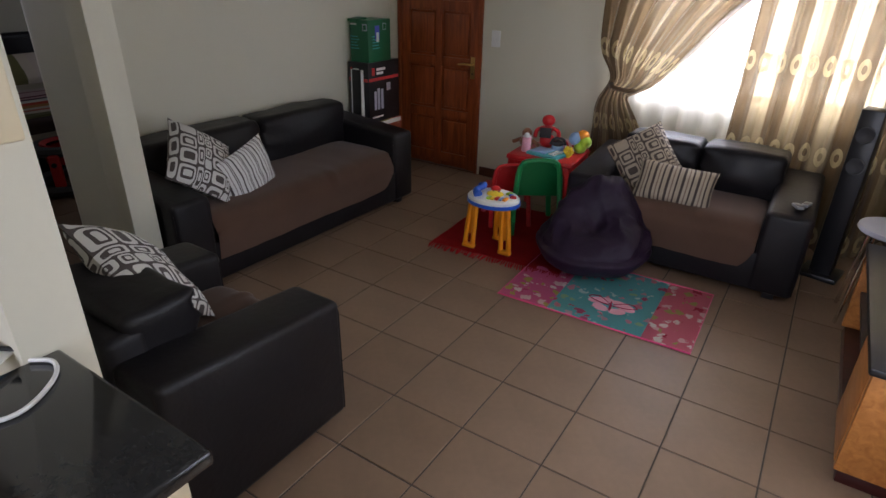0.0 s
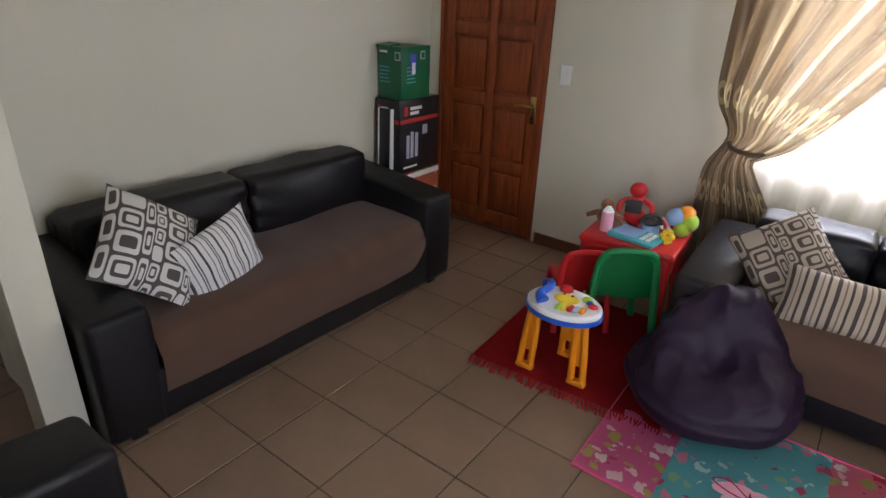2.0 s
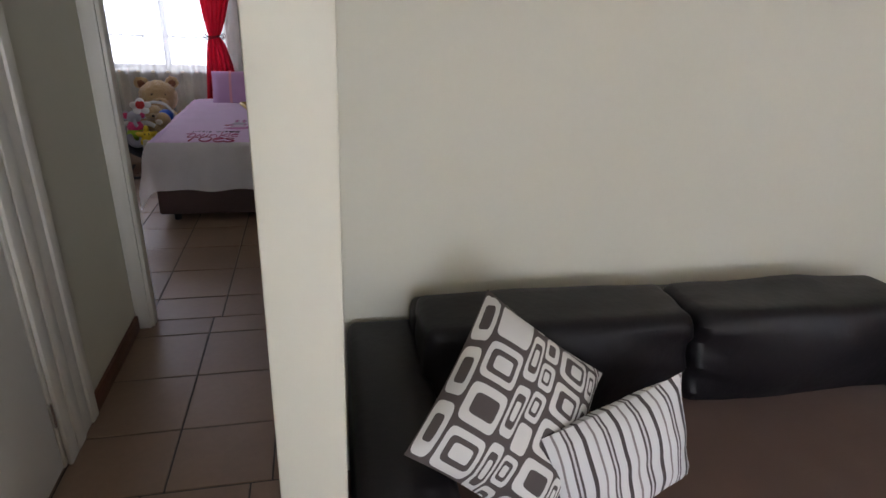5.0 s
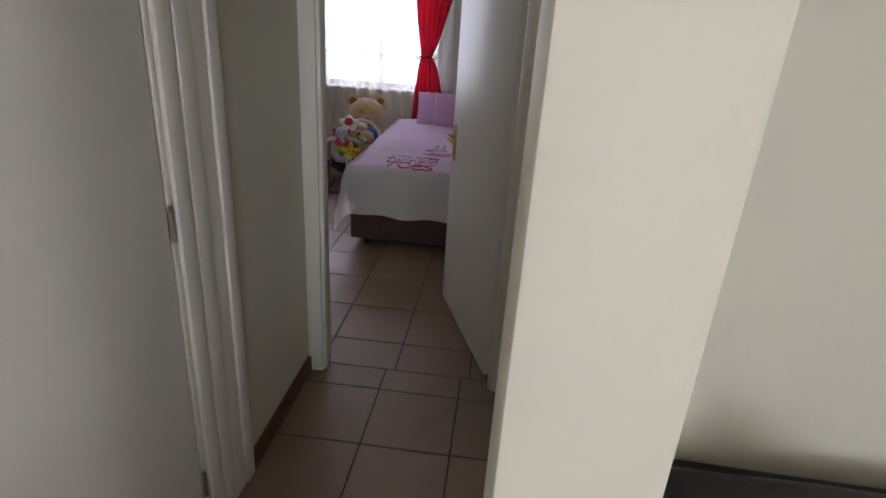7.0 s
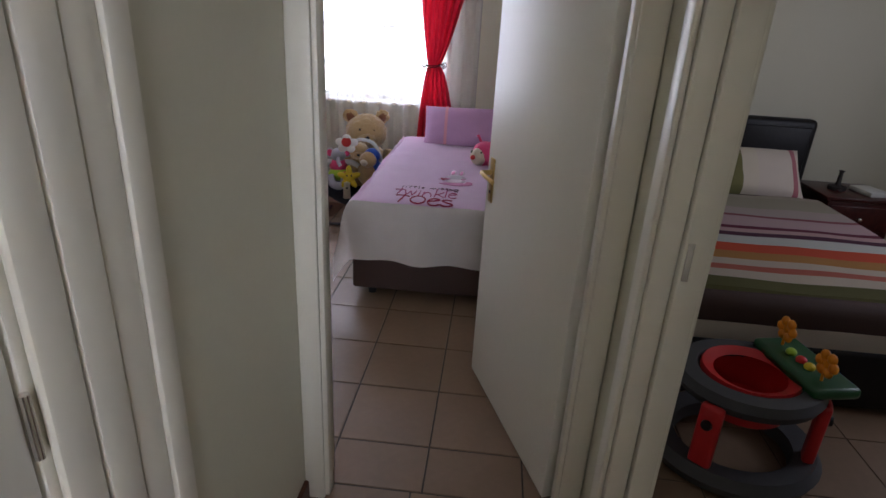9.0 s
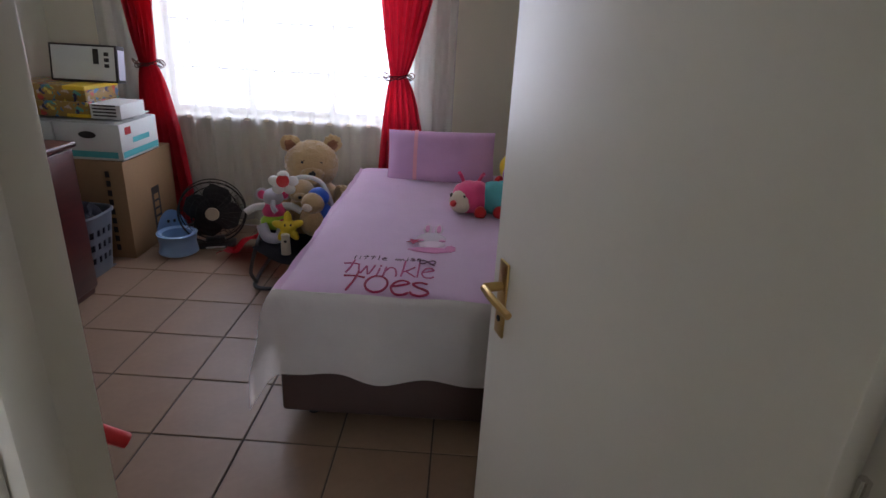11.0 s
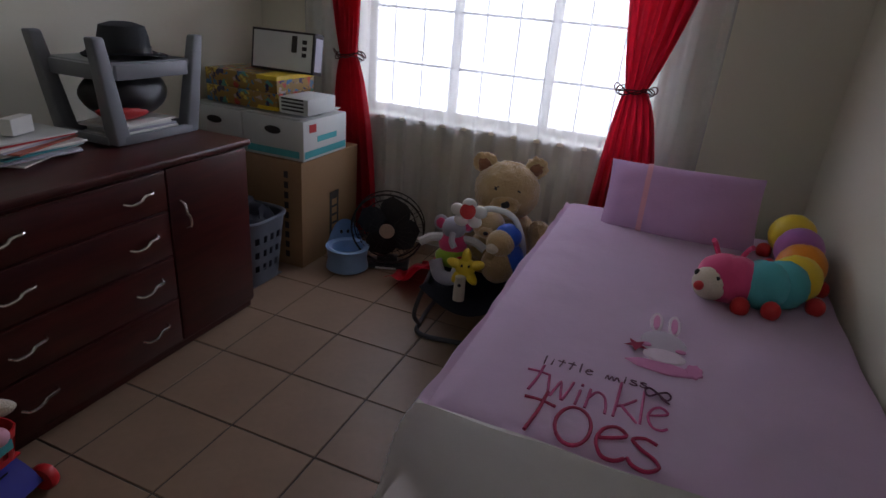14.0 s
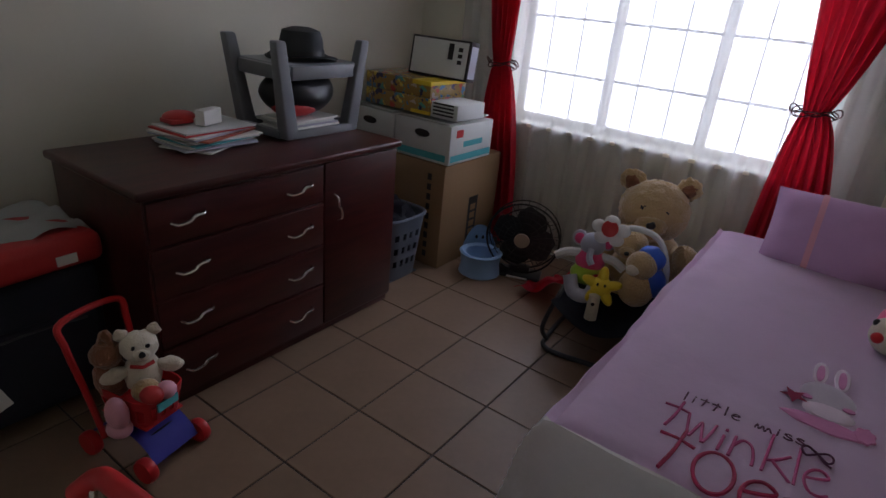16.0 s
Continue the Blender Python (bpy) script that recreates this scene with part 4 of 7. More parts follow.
food_box, h = carton("food_box", (-4.43, 3.86, 0), (-4.215, 4.28, 0.44), M["photo"], "carton with a red food photograph, standing on the floor")
on_face(food_box, "white_strip", "+x", h, -0.205, 0.205, 0.40, 0.435, M["paper"])
on_face(food_box, "white_strip", "-y", h, -0.104, 0.104, 0.40, 0.435, M["paper"])
black_box, h = carton("appliance_box", (-4.43, 3.875, 0.44), (-4.225, 4.27, 0.915), M["black_box"], "glossy black kitchen appliance carton in a stack")
for side, w in (("+x", 0.19), ("-y", 0.098)):
    on_face(black_box, "red_band", side, h, -w, w, 0.33, 0.355, M["red_print"])
    on_face(black_box, "emblem", side, h, -w * 0.8, -w * 0.62, 0.375, 0.435, M["red_print"])
    on_face(black_box, "lettering_bar", side, h, -w * 0.5, w * 0.1, 0.408, 0.428, M["paper"])
    on_face(black_box, "lettering_bar", side, h, -w * 0.5, -w * 0.05, 0.378, 0.398, M["paper"])
for y0, z1 in ((-0.13, 0.25), (-0.09, 0.27), (-0.045, 0.26)):
    on_face(black_box, "printed_blade", "+x", h, y0, y0 + 0.03, 0.10, z1, M["plush_grey"])
on_face(black_box, "printed_knob", "+x", h, 0.03, 0.08, 0.24, 0.30, M["plush_grey"])
on_face(black_box, "lettering_bar", "+x", h, -0.16, -0.02, 0.035, 0.048, M["paper"])
green_box, h = carton("green_box", (-4.42, 3.90, 0.915), (-4.235, 4.18, 1.225), M["green_box"], "green printed carton on top of the stack")
bm = B()
rbox(bm, (-0.09, -0.135, 0.309), (0.090, 0.138, 0.313))
rbox(bm, (-0.09, -0.138, 0.312), (0.0, -0.02, 0.330), 0.0, 2, 0, pose(0, 0, 0, 4, 0, 0))
part("flap", bm, M["green_box"], green_box)
for side in ("+x", "-y"):
    on_face(green_box, "shield", side, h, 0.04, 0.085, 0.235, 0.285, M["plush_grey"])
    on_face(green_box, "shield", side, h, 0.048, 0.077, 0.243, 0.277, M["green_box"], 0.003)
    for k in range(5):
        on_face(green_box, "lettering_bar", side, h, -0.09, 0.0 - 0.01 * (k % 3), 0.10 + k * 0.022, 0.106 + k * 0.022, M["teal_print"])
on_face(green_box, "printed_bottle", "+x", h, -0.055, 0.0, 0.16, 0.27, M["violet"])
on_face(green_box, "printed_bottle", "+x", h, -0.04, -0.01, 0.15, 0.22, M["paper"], 0.003)
on_face(green_box, "lettering_bar", "-y", h, -0.085, -0.02, 0.275, 0.288, M["paper"])
spk = thing("slim_speaker", pose(-4.33, 3.845, 0.0, -1.5, 0, 0), "slim black panel speaker with white edges, leaning on the boxes", "speaker")
part("body", rbox(B(), (-0.05, -0.012, 0.0), (0.05, 0.014, 0.86), 0.004), M["black_plastic"], spk)
for x in (-0.051, 0.051):
    part("edge_strip", rbox(B(), (x - 0.005, -0.015, 0.0), (x + 0.005, 0.016, 0.862), 0.002), M["white"], spk)

# ---- lounge: rugs ----
rug = thing("red_rug", pose(-2.66, 3.52, 0, 0, 0, 4), "red woven rug with a fringed edge on the tiles", "rug")
bm = B()


def rug_at(u, v):
    x, y = (u - 0.5) * 0.86, (v - 0.5) * 0.86
    return Vector((x, y, 0.010 + 0.004 * noise.noise((x * 4, y * 4, 2))))


sheet(bm, rug_at, 30, 30)
bmesh.ops.solidify(bm, geom=bm.faces[:], thickness=0.008)
part("weave", bm, M["red_rug"], rug)
bm = B()
for i in range(62):
    x = -0.43 + 0.86 * i / 61
    dx, ln = random.uniform(-0.02, 0.02), random.uniform(0.03, 0.06)
    tube(bm, curve([(x, -0.425, 0.010), (x + dx * 0.4, -0.43 - ln * 0.5, 0.008), (x + dx, -0.43 - ln, 0.004)], 4), 0.004, 5)
tagged(part("fringe", bm, M["red_rug"], rug), kind="stuff")

mat = thing("floral_mat", pose(-1.90, 3.068, 0, 0, 0, 1.2), "printed floor mat, pink and turquoise panels with blossoms", "mat")
for x0, x1, mm in ((-0.50, -0.22, M["mat_pink"]), (-0.22, 0.27, M["mat_teal"]), (0.27, 0.50, M["mat_red"])):
    bm = B()
    sheet(bm, lambda u, v: Vector((x0 + (x1 - x0) * u, -0.32 + 0.64 * v, 0.009 + 0.003 * noise.noise(((x0 + (x1 - x0) * u) * 6, v * 3, 5)))), 10, 14)
    bmesh.ops.solidify(bm, geom=bm.faces[:], thickness=0.006)
    part("panel", bm, mm, mat)
bm = B()
tube(bm, [(-0.5, -0.32, 0.008), (0.5, -0.32, 0.008), (0.5, 0.32, 0.008), (-0.5, 0.32, 0.008)], 0.005, 6, 0, True)
part("edging", bm, M["pink"], mat)
# printed butterfly on the middle panel
bm = B()
for sx, sy, rx, ry, rz in ((-0.06, 0.035, 0.07, 0.035, 25), (0.06, 0.035, 0.07, 0.035, -25), (-0.045, -0.035, 0.045, 0.03, -25), (0.045, -0.035, 0.045, 0.03, 25)):
    ell(bm, (0.06 + sx, -0.12 + sy, 0.012), (rx, ry, 0.0022), 0, (0, 0, rz), 18, 6)
part("butterfly_print", bm, M["palepink"], mat)
bm = B()
ell(bm, (0.06, -0.12, 0.0135), (0.007, 0.055, 0.002), 0, (0, 0, 10), 12, 6)
for sx in (-1, 1):
    tube(bm, curve([(0.06 + sx * 0.01, -0.10, 0.0145), (0.06 + sx * 0.08, -0.05, 0.0145), (0.06 + sx * 0.13, -0.075, 0.0145), (0.06 + sx * 0.08, -0.105, 0.0145), (0.06, -0.115, 0.0145)], 14), 0.0025, 5)
part("butterfly_outline", bm, M["ink_pink"], mat)

# ---- bean bag ----
bm = B()
bmesh.ops.create_icosphere(bm, subdivisions=6, radius=1.0)
for v in bm.verts:
    p = v.co.normalized()
    z = p.z
    flat = max(0.02, math.hypot(p.x, p.y))
    ring = math.sin(math.acos(max(-1, min(1, z)))) ** 0.7
    r = 0.335 * ring * (1.0 - 0.50 * max(0, z) ** 1.3)
    q = Vector((p.x / flat * r, p.y / flat * r, 0.16 + (0.345 * z if z > 0 else 0.16 * z)))
    up = max(0.0, z)
    q.y += 0.13 * up
    q.x += 0.05 * up
    q.z -= 0.11 * math.exp(-(((q.x + 0.02) / 0.15) ** 2 + ((q.y + 0.09) / 0.13) ** 2)) * (z > -0.05)
    # slack folds on the upper part, a plain lower band below the seam
    slack = min(1.0, max(0.0, (q.z - 0.15) / 0.08))
    n1 = noise.noise(q * 4.2 + Vector((1.7, 0, 0)))
    n2 = abs(noise.noise(q * 8.5 + Vector((3, 1, 2))))
    n3 = abs(noise.noise(q * 17 + Vector((0, 5, 2))))
    q += p * (slack * (0.050 * n1 - 0.036 * n2 - 0.010 * n3) + (1 - slack) * 0.012 * noise.noise(q * 6))
    q += p * (-0.016 * math.exp(-((q.z - 0.165) / 0.014) ** 2))
    q.z = max(q.z, 0.0)
    v.co = q
bean = one("bean_bag", bm, M["purple"], pose(-2.10, 3.345, 0.016, 0, 0, 20), "slumped dark purple vinyl bean bag on the mat", "bean bag")

# ---- toys in the lounge ----
tt = thing("activity_table", pose(-2.71, 3.225, 0.012, 0, 0, 2) @ Matrix.Scale(0.93, 4), "toddler activity table with white top and orange legs", "toy table")
bm = B()
lathe(bm, [(0.0, 0.335), (0.165, 0.335), (0.178, 0.345), (0.178, 0.362), (0.168, 0.372), (0.0, 0.372)], 28, 0, Matrix.Diagonal((1.0, 0.78, 1, 1)))
top = part("tray", bm, M["white"], tt, "white tray")
bm = B()
lathe(bm, [(0.166, 0.318), (0.183, 0.322), (0.184, 0.345), (0.172, 0.347), (0.166, 0.318)], 28, 0, Matrix.Diagonal((1.0, 0.78, 1, 1)))
part("rim", bm, M["blue"], top, "blue rim")
bm = B()
tube(bm, curve([(-0.13, 0.075, 0.385), (-0.10, 0.06, 0.405), (-0.085, 0.0, 0.412), (-0.10, -0.06, 0.405), (-0.07, -0.085, 0.385)], 14), lambda s: 0.030 - 0.012 * math.sin(math.pi * s), 10)
part("handset", bm, M["blue"], top, "blue toy telephone handset")
part("centre_button", ell(B(), (0.0, 0.02, 0.374), (0.06, 0.05, 0.014)), M["yellow"], top, "yellow face button")
for x, y in ((-0.02, 0.035), (0.02, 0.035)):
    part("printed_eye", ell(B(), (x, y, 0.387), (0.008, 0.008, 0.004), 0, (0, 0, 0), 10, 6), M["ink_dark"], top)
part("dome_button", ell(B(), (-0.035, 0.10, 0.376), (0.035, 0.028, 0.024)), M["red"], top, "red dome button")
part("dome_button", ell(B(), (0.085, 0.065, 0.374), (0.026, 0.022, 0.018)), M["lime"], top, "green dome button")
part("dome_button", ell(B(), (0.13, 0.02, 0.374), (0.024, 0.02, 0.016)), M["red"], top, "red dome button")
part("dome_button", ell(B(), (0.105, 0.045, 0.374), (0.018, 0.016, 0.012)), M["blue"], top, "blue dome button")
for i, c in enumerate(("lime", "yellow", "red", "skyblue", "orange")):
    part("piano_key", rbox(B(), (-0.01 + i * 0.026, -0.095 + i * 0.006, 0.370), (0.013 + i * 0.026, -0.045 + i * 0.006, 0.385), 0.004), M[c], top)
for x, y in ((-0.11, -0.08), (0.12, -0.06), (0.0, 0.11)):
    bm = B()
    for off in (-0.026, 0.026):
        tube(bm, curve([(x * 0.95 + off * 0.7, y * 0.95, 0.33), (x * 1.05 + off, y * 1.05, 0.16), (x * 1.12 + off * 1.1, y * 1.12, 0.02)], 8), 0.017, 10)
    rbox(bm, (x * 1.12 - 0.045, y * 1.12 - 0.02, 0.0), (x * 1.12 + 0.045, y * 1.12 + 0.02, 0.03), 0.010, 3)
    rbox(bm, (x * 1.0 - 0.03, y * 1.0 - 0.008, 0.10), (x * 1.0 + 0.03, y * 1.0 + 0.008, 0.32), 0.004)
    part("leg", bm, M["orange"], tt, "orange leg")

rt = thing("red_table", pose(-2.665, 3.915, 0.012, 0, 0, 4) @ Matrix.Diagonal((1.0, 0.82, 1.0, 1.0)), "red plastic children's table covered with toys", "table")
part("tabletop", rbox(B(), (-0.23, -0.25, 0.43), (0.23, 0.25, 0.465), 0.012, 3), M["red"], rt)
for sx in (-1, 1):
    part("apron", rbox(B(), (sx * 0.215 - 0.01, -0.22, 0.37), (sx * 0.215 + 0.01, 0.22, 0.43), 0.003), M["red"], rt)
    part("apron", rbox(B(), (-0.20, sx * 0.235 - 0.01, 0.37), (0.20, sx * 0.235 + 0.01, 0.43), 0.003), M["red"], rt)
    for sy in (-1, 1):
        bm = B()
        cyl(bm, (sx * 0.20, sy * 0.22, 0.0), (sx * 0.195, sy * 0.215, 0.43), 0.020, 0.026, 14)
        part("leg", bm, M["red"], rt)


def kids_chair(m, material, label):
    c = thing("childrens_chair", m, label, "chair", "plastic children's chairs")
    part("seat", rbox(B(), (-0.13, -0.13, 0.235), (0.13, 0.13, 0.262), 0.010, 3), material, c)
    bm = B()
    for sx in (-1, 1):
        tube(bm, curve([(sx * 0.145, -0.185, 0.0), (sx * 0.135, -0.150, 0.23), (sx * 0.118, -0.140, 0.40), (sx * 0.09, -0.148, 0.445)], 10), 0.017, 8)
    part("back_post", bm, material, c)
    bm = B()
    sheet(bm, lambda u, v: Vector(((u - 0.5) * (0.25 - 0.03 * v), -0.142 - 0.02 * (1 - (2 * u - 1) ** 2), 0.25 + 0.20 * v + 0.012 * (1 - (2 * u - 1) ** 2) * v)), 12, 8)
    bmesh.ops.solidify(bm, geom=bm.faces[:], thickness=0.012)
    part("backrest", bm, material, c)
    bm = B()
    tube(bm, curve([(-0.12, -0.142, 0.41), (-0.08, -0.158, 0.462), (0.08, -0.158, 0.462), (0.12, -0.142, 0.41)], 14), 0.014, 8)
    part("top_rail", bm, material, c)
    for sx in (-1, 1):
        bm = B()
        cyl(bm, (sx * 0.14, 0.14, 0.0), (sx * 0.115, 0.11, 0.24), 0.016, 0.020, 12)
        part("leg", bm, material, c)
    return c


kids_chair(pose(-2.665, 3.71, 0.012, 0, 0, 34) @ Matrix.Scale(1.08, 4), M["green"], "green plastic children's chair pushed up to the red table")
kids_chair(pose(-2.865, 3.70, 0.012, 0, 0, 40) @ Matrix.Scale(0.92, 4), M["red"], "red plastic children's chair beside the red table")

TOP = 0.477
bm = B()
rbox(bm, (-0.12, -0.085, 0), (0.12, 0.085, 0.022), 0.008, 2, 0)
rbox(bm, (-0.10, -0.065, 0.022), (0.02, 0.065, 0.028), 0.002, 2, 1)
for i in range(6):
    rbox(bm, (0.04 + 0.03 * (i % 2), -0.06 + 0.04 * (i // 2), 0.022), (0.06 + 0.03 * (i % 2), -0.03 + 0.04 * (i // 2), 0.030), 0.003, 2, 2)
one("toy_laptop", bm, [M["teal_print"], M["skyblue"], M["paper"]], pose(-2.640, 3.833, TOP, 0, 0, -8), "turquoise toy computer lying on the red table", "toy")
bm = B()
cyl(bm, (0, 0, 0), (0, 0, 0.045), 0.05, 0.04, 18, 0)
ell(bm, (0, 0, 0.06), (0.045, 0.03, 0.02), 1)
tube(bm, curve([(-0.05, 0, 0.05), (-0.03, 0, 0.09), (0.03, 0, 0.09), (0.05, 0, 0.05)], 10), 0.010, 8, 1)
one("toy_telephone", bm, [M["skyblue"], M["dark_print"]], pose(-2.615, 3.940, TOP, 0, 0, 30), "blue and dark toy telephone on the red table", "toy")
bm = B()
cyl(bm, (0, 0, 0), (0, 0, 0.10), 0.032, 0.030, 18, 0)
cyl(bm, (0, 0, 0.10), (0, 0, 0.125), 0.028, 0.012, 18, 1)
one("feeding_bottle", bm, [M["palepink"], M["white"]], pose(-2.800, 3.833, TOP), "pale pink toy feeding bottle on the red table", "bottle")
bm = B()
ell(bm, (0, 0, 0.045), (0.05, 0.045, 0.045), 0)
ell(bm, (0.0, 0.0, 0.105), (0.036, 0.034, 0.036), 1)
for sx in (-1, 1):
    tube(bm, [(sx * 0.04, 0, 0.06), (sx * 0.10, -0.01, 0.03)], 0.014, 8, 1)
one("dark_doll", bm, [M["plush_brown"], M["plush_brown"]], pose(-2.835, 3.907, TOP), "small brown plush toy sitting on the red table", "toy")
bm = B()
ell(bm, (0, 0, 0.05), (0.055, 0.045, 0.05), 0)
ell(bm, (0, 0, 0.13), (0.035, 0.03, 0.04), 0)
ell(bm, (0.0, -0.02, 0.195), (0.045, 0.04, 0.04), 0)
for sx in (-1, 1):
    tube(bm, curve([(sx * 0.03, 0, 0.14), (sx * 0.075, -0.02, 0.12), (sx * 0.08, -0.05, 0.08)], 6), 0.014, 8, 0)
rbox(bm, (-0.05, -0.055, 0.08), (0.03, -0.045, 0.15), 0.004, 2, 1)
one("red_plush", bm, [M["red"], M["dark_print"]], pose(-2.720, 3.997, TOP, 0, 0, 15), "red plush figure standing on the toy table", "soft toy")
bm = B()
for i, (c, a) in enumerate(((0, 0), (1, 72), (2, 144), (3, 216), (0, 288))):
    x, y = 0.035 * math.cos(radians(a)), 0.035 * math.sin(radians(a))
    ell(bm, (x, 0.02 * math.sin(radians(a * 2)), 0.075 + y), (0.045, 0.05, 0.045), c)
one("soft_ball", bm, [M["lime"], M["orange"], M["skyblue"], M["red"]], pose(-2.490, 4.022, TOP), "soft ball with lime, orange and blue segments", "ball")
bm = B()
for i in range(7):
    a = i * 0.9
    tube(bm, curve([(-0.09 + 0.02 * i, -0.05, 0.012 + 0.006 * i), (0, 0.02 * math.sin(a), 0.03 + 0.008 * i), (0.09 - 0.01 * i, 0.06 * math.cos(a), 0.012)], 8), 0.007, 6, i % 3)
one("toy_hangers", bm, [M["palepink"], M["white"], M["red"]], pose(-2.585, 3.997, TOP, 0, 0, 40), "tangle of pink and white plastic toy rods", "toy")
bm = B()
for k in range(6):
    a = radians(60 * k)
    ell(bm, (0.022 * math.cos(a), 0, 0.04 + 0.022 * math.sin(a)), (0.016, 0.010, 0.016), 0)
cyl(bm, (0, 0, 0), (0, 0, 0.04), 0.012, 0.010, 12)
one("yellow_toy", bm, M["yellow"], pose(-2.505, 3.862, TOP), "small yellow plastic flower toy on the red table", "toy")

# ---- lounge window dressing ----


def edge_left_panel(z):
    """The inner edge of the tied-back panel at height z."""
    pts = ((0.08, -2.05), (0.55, -2.12), (0.80, -2.25), (0.90, -2.29), (1.0, -2.15), (1.38, -1.78), (1.7, -1.42), (2.15, -1.10))
    for (z0, x0), (z1, x1) in zip(pts, pts[1:]):
        if z <= z1:
            return x0 + (x1 - x0) * (z - z0) / (z1 - z0)
    return pts[-1][1]


def panel_left(u, v):
    z = 0.08 + 2.07 * v
    xe, xo = edge_left_panel(z), -2.52 + 0.09 * math.exp(-((z - 0.95) / 0.12) ** 2)
    w = xe - xo
    fold = 0.030 * math.sin(u * 46 + 1.5 * math.sin(z * 3)) + 0.012 * math.sin(u * 91 + z * 4)
    return Vector((xo + w * u, 4.285 + fold * min(1, w / 0.55) - 0.05 * u * math.exp(-((z - 1.2) / 0.35) ** 2), z - 0.10 * u * math.exp(-((z - 1.1) / 0.3) ** 2)))


def panel_right(u, v):
    z = 0.06 + 2.09 * v
    x = -1.60 + 1.12 * u - 0.05 * (1 - u) * (1 - v)
    return Vector((x, 4.27 + 0.034 * math.sin(u * 52 + 0.6 * math.sin(z * 2)) + 0.012 * math.sin(u * 117 + z), z))


cur = thing("lounge_curtain", pose(0, 0, 0), "gold-brown ringed taffeta curtain, one panel tied back to the side", "curtain")
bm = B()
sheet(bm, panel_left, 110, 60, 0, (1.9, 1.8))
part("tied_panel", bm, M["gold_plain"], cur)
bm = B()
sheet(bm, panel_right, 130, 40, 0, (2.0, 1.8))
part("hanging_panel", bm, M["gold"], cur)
bm = B()
tube(bm, curve([(-2.43, 4.36, 0.93), (-2.39, 4.235, 0.90), (-2.28, 4.235, 0.885), (-2.24, 4.30, 0.89)], 12), 0.014, 8)
part("tieback", bm, M["gold"], cur)
bm = B()
cyl(bm, (-2.62, 4.30, 2.17), (-0.44, 4.30, 2.17), 0.014, seg=12)
part("rail", bm, M["brown_door"], cur)
sh = thing("lounge_sheer", pose(0, 0, 0), "cream sheer curtain hanging against the lounge window", "curtain")
bm = B()
sheet(bm, lambda u, v: Vector((-2.41 + 1.90 * u, 4.365 + 0.018 * math.sin(u * 90) + 0.006 * math.sin(u * 190 + v * 3), 0.52 + 1.62 * v + 0.012 * math.sin(u * 60) * (1 - v))), 150, 8)
part("cloth", bm, M["sheer2"], sh)
bm = B()
for i in range(26):
    ell(bm, (-2.42 + 1.86 * i / 25, 4.352, 0.535 + 0.01 * math.sin(i * 2.1)), (0.016, 0.004, 0.016), 0, (0, 0, 0), 10, 6)
tagged(part("dotted_hem", bm, M["gold"], sh), kind="stuff")
bm = B()
cyl(bm, (-2.5, 4.37, 2.15), (-0.44, 4.37, 2.15), 0.008, seg=10)
part("rail", bm, M["white"], sh)

# ---- right side of the lounge ----
st = thing("tower_speaker", pose(-0.93, 4.05, 0, 0, 0, -12), "tall slim black tower speaker beside the sofa", "speaker")
part("cabinet", rbox(B(), (-0.055, -0.06, 0.03), (0.055, 0.06, 0.98), 0.006), M["black_plastic"], st)
part("plinth", rbox(B(), (-0.10, -0.10, 0.0), (0.10, 0.10, 0.03), 0.008), M["black_plastic"], st)
for z in (0.85, 0.68):
    bm = B()
    lathe(bm, [(0.0, 0.0), (0.03, 0.004), (0.04, 0.012), (0.045, 0.010), (0.045, 0.0)], 20, 0, pose(0, -0.061, z, 90, 0, 0))
    part("driver", bm, M["grey_rubber"], st)
for x, rz in ((-1.145, 20), (-1.11, -12)):
    r = thing("remote_control", pose(x, 3.60 if x < -1.12 else 3.655, 0.522, -5, 0, rz), "small grey remote control lying on the sofa arm", "remote control")
    part("body", rbox(B(), (-0.018, -0.045, 0), (0.018, 0.045, 0.016), 0.005), M["stool_grey"], r)
    part("keypad", rbox(B(), (-0.013, -0.035, 0.0155), (0.013, 0.025, 0.018), 0.002), M["black_plastic"], r)
sl = thing("metal_stool", pose(-0.72, 3.60, 0), "round stool with pale seat and thin metal legs", "stool")
bm = B()
lathe(bm, [(0.0, 0.485), (0.15, 0.485), (0.16, 0.495), (0.155, 0.512), (0.0, 0.52)], 28)
part("seat", bm, M["plush_grey"], sl)
for k in range(4):
    a = radians(45 + 90 * k)
    bm = B()
    tube(bm, [(0.12 * math.cos(a), 0.12 * math.sin(a), 0.485), (0.17 * math.cos(a), 0.17 * math.sin(a), 0.0)], 0.009, 8)
    part("leg", bm, M["chrome"], sl)
tv = thing("tv_unit", pose(-0.595, 2.825, 0), "orange pine television unit with black shelves", "cabinet")
part("plinth", rbox(B(), (-0.21, -0.55, 0), (0.21, 0.55, 0.055), 0.004), M["mahogany"], tv)
part("side_panel", rbox(B(), (-0.225, -0.56, 0.055), (0.225, -0.53, 0.46), 0.005), M["pine"], tv)
part("side_panel", rbox(B(), (-0.225, 0.53, 0.055), (0.225, 0.56, 0.46), 0.005), M["pine"], tv)
part("front_door", rbox(B(), (-0.228, -0.528, 0.065), (-0.205, -0.22, 0.45), 0.006), M["pine"], tv)
part("shelf", rbox(B(), (-0.20, -0.53, 0.24), (0.21, 0.53, 0.26), 0.003), M["black_plastic"], tv)
part("top", rbox(B(), (-0.24, -0.57, 0.46), (0.23, 0.57, 0.49), 0.008), M["black_plastic"], tv)
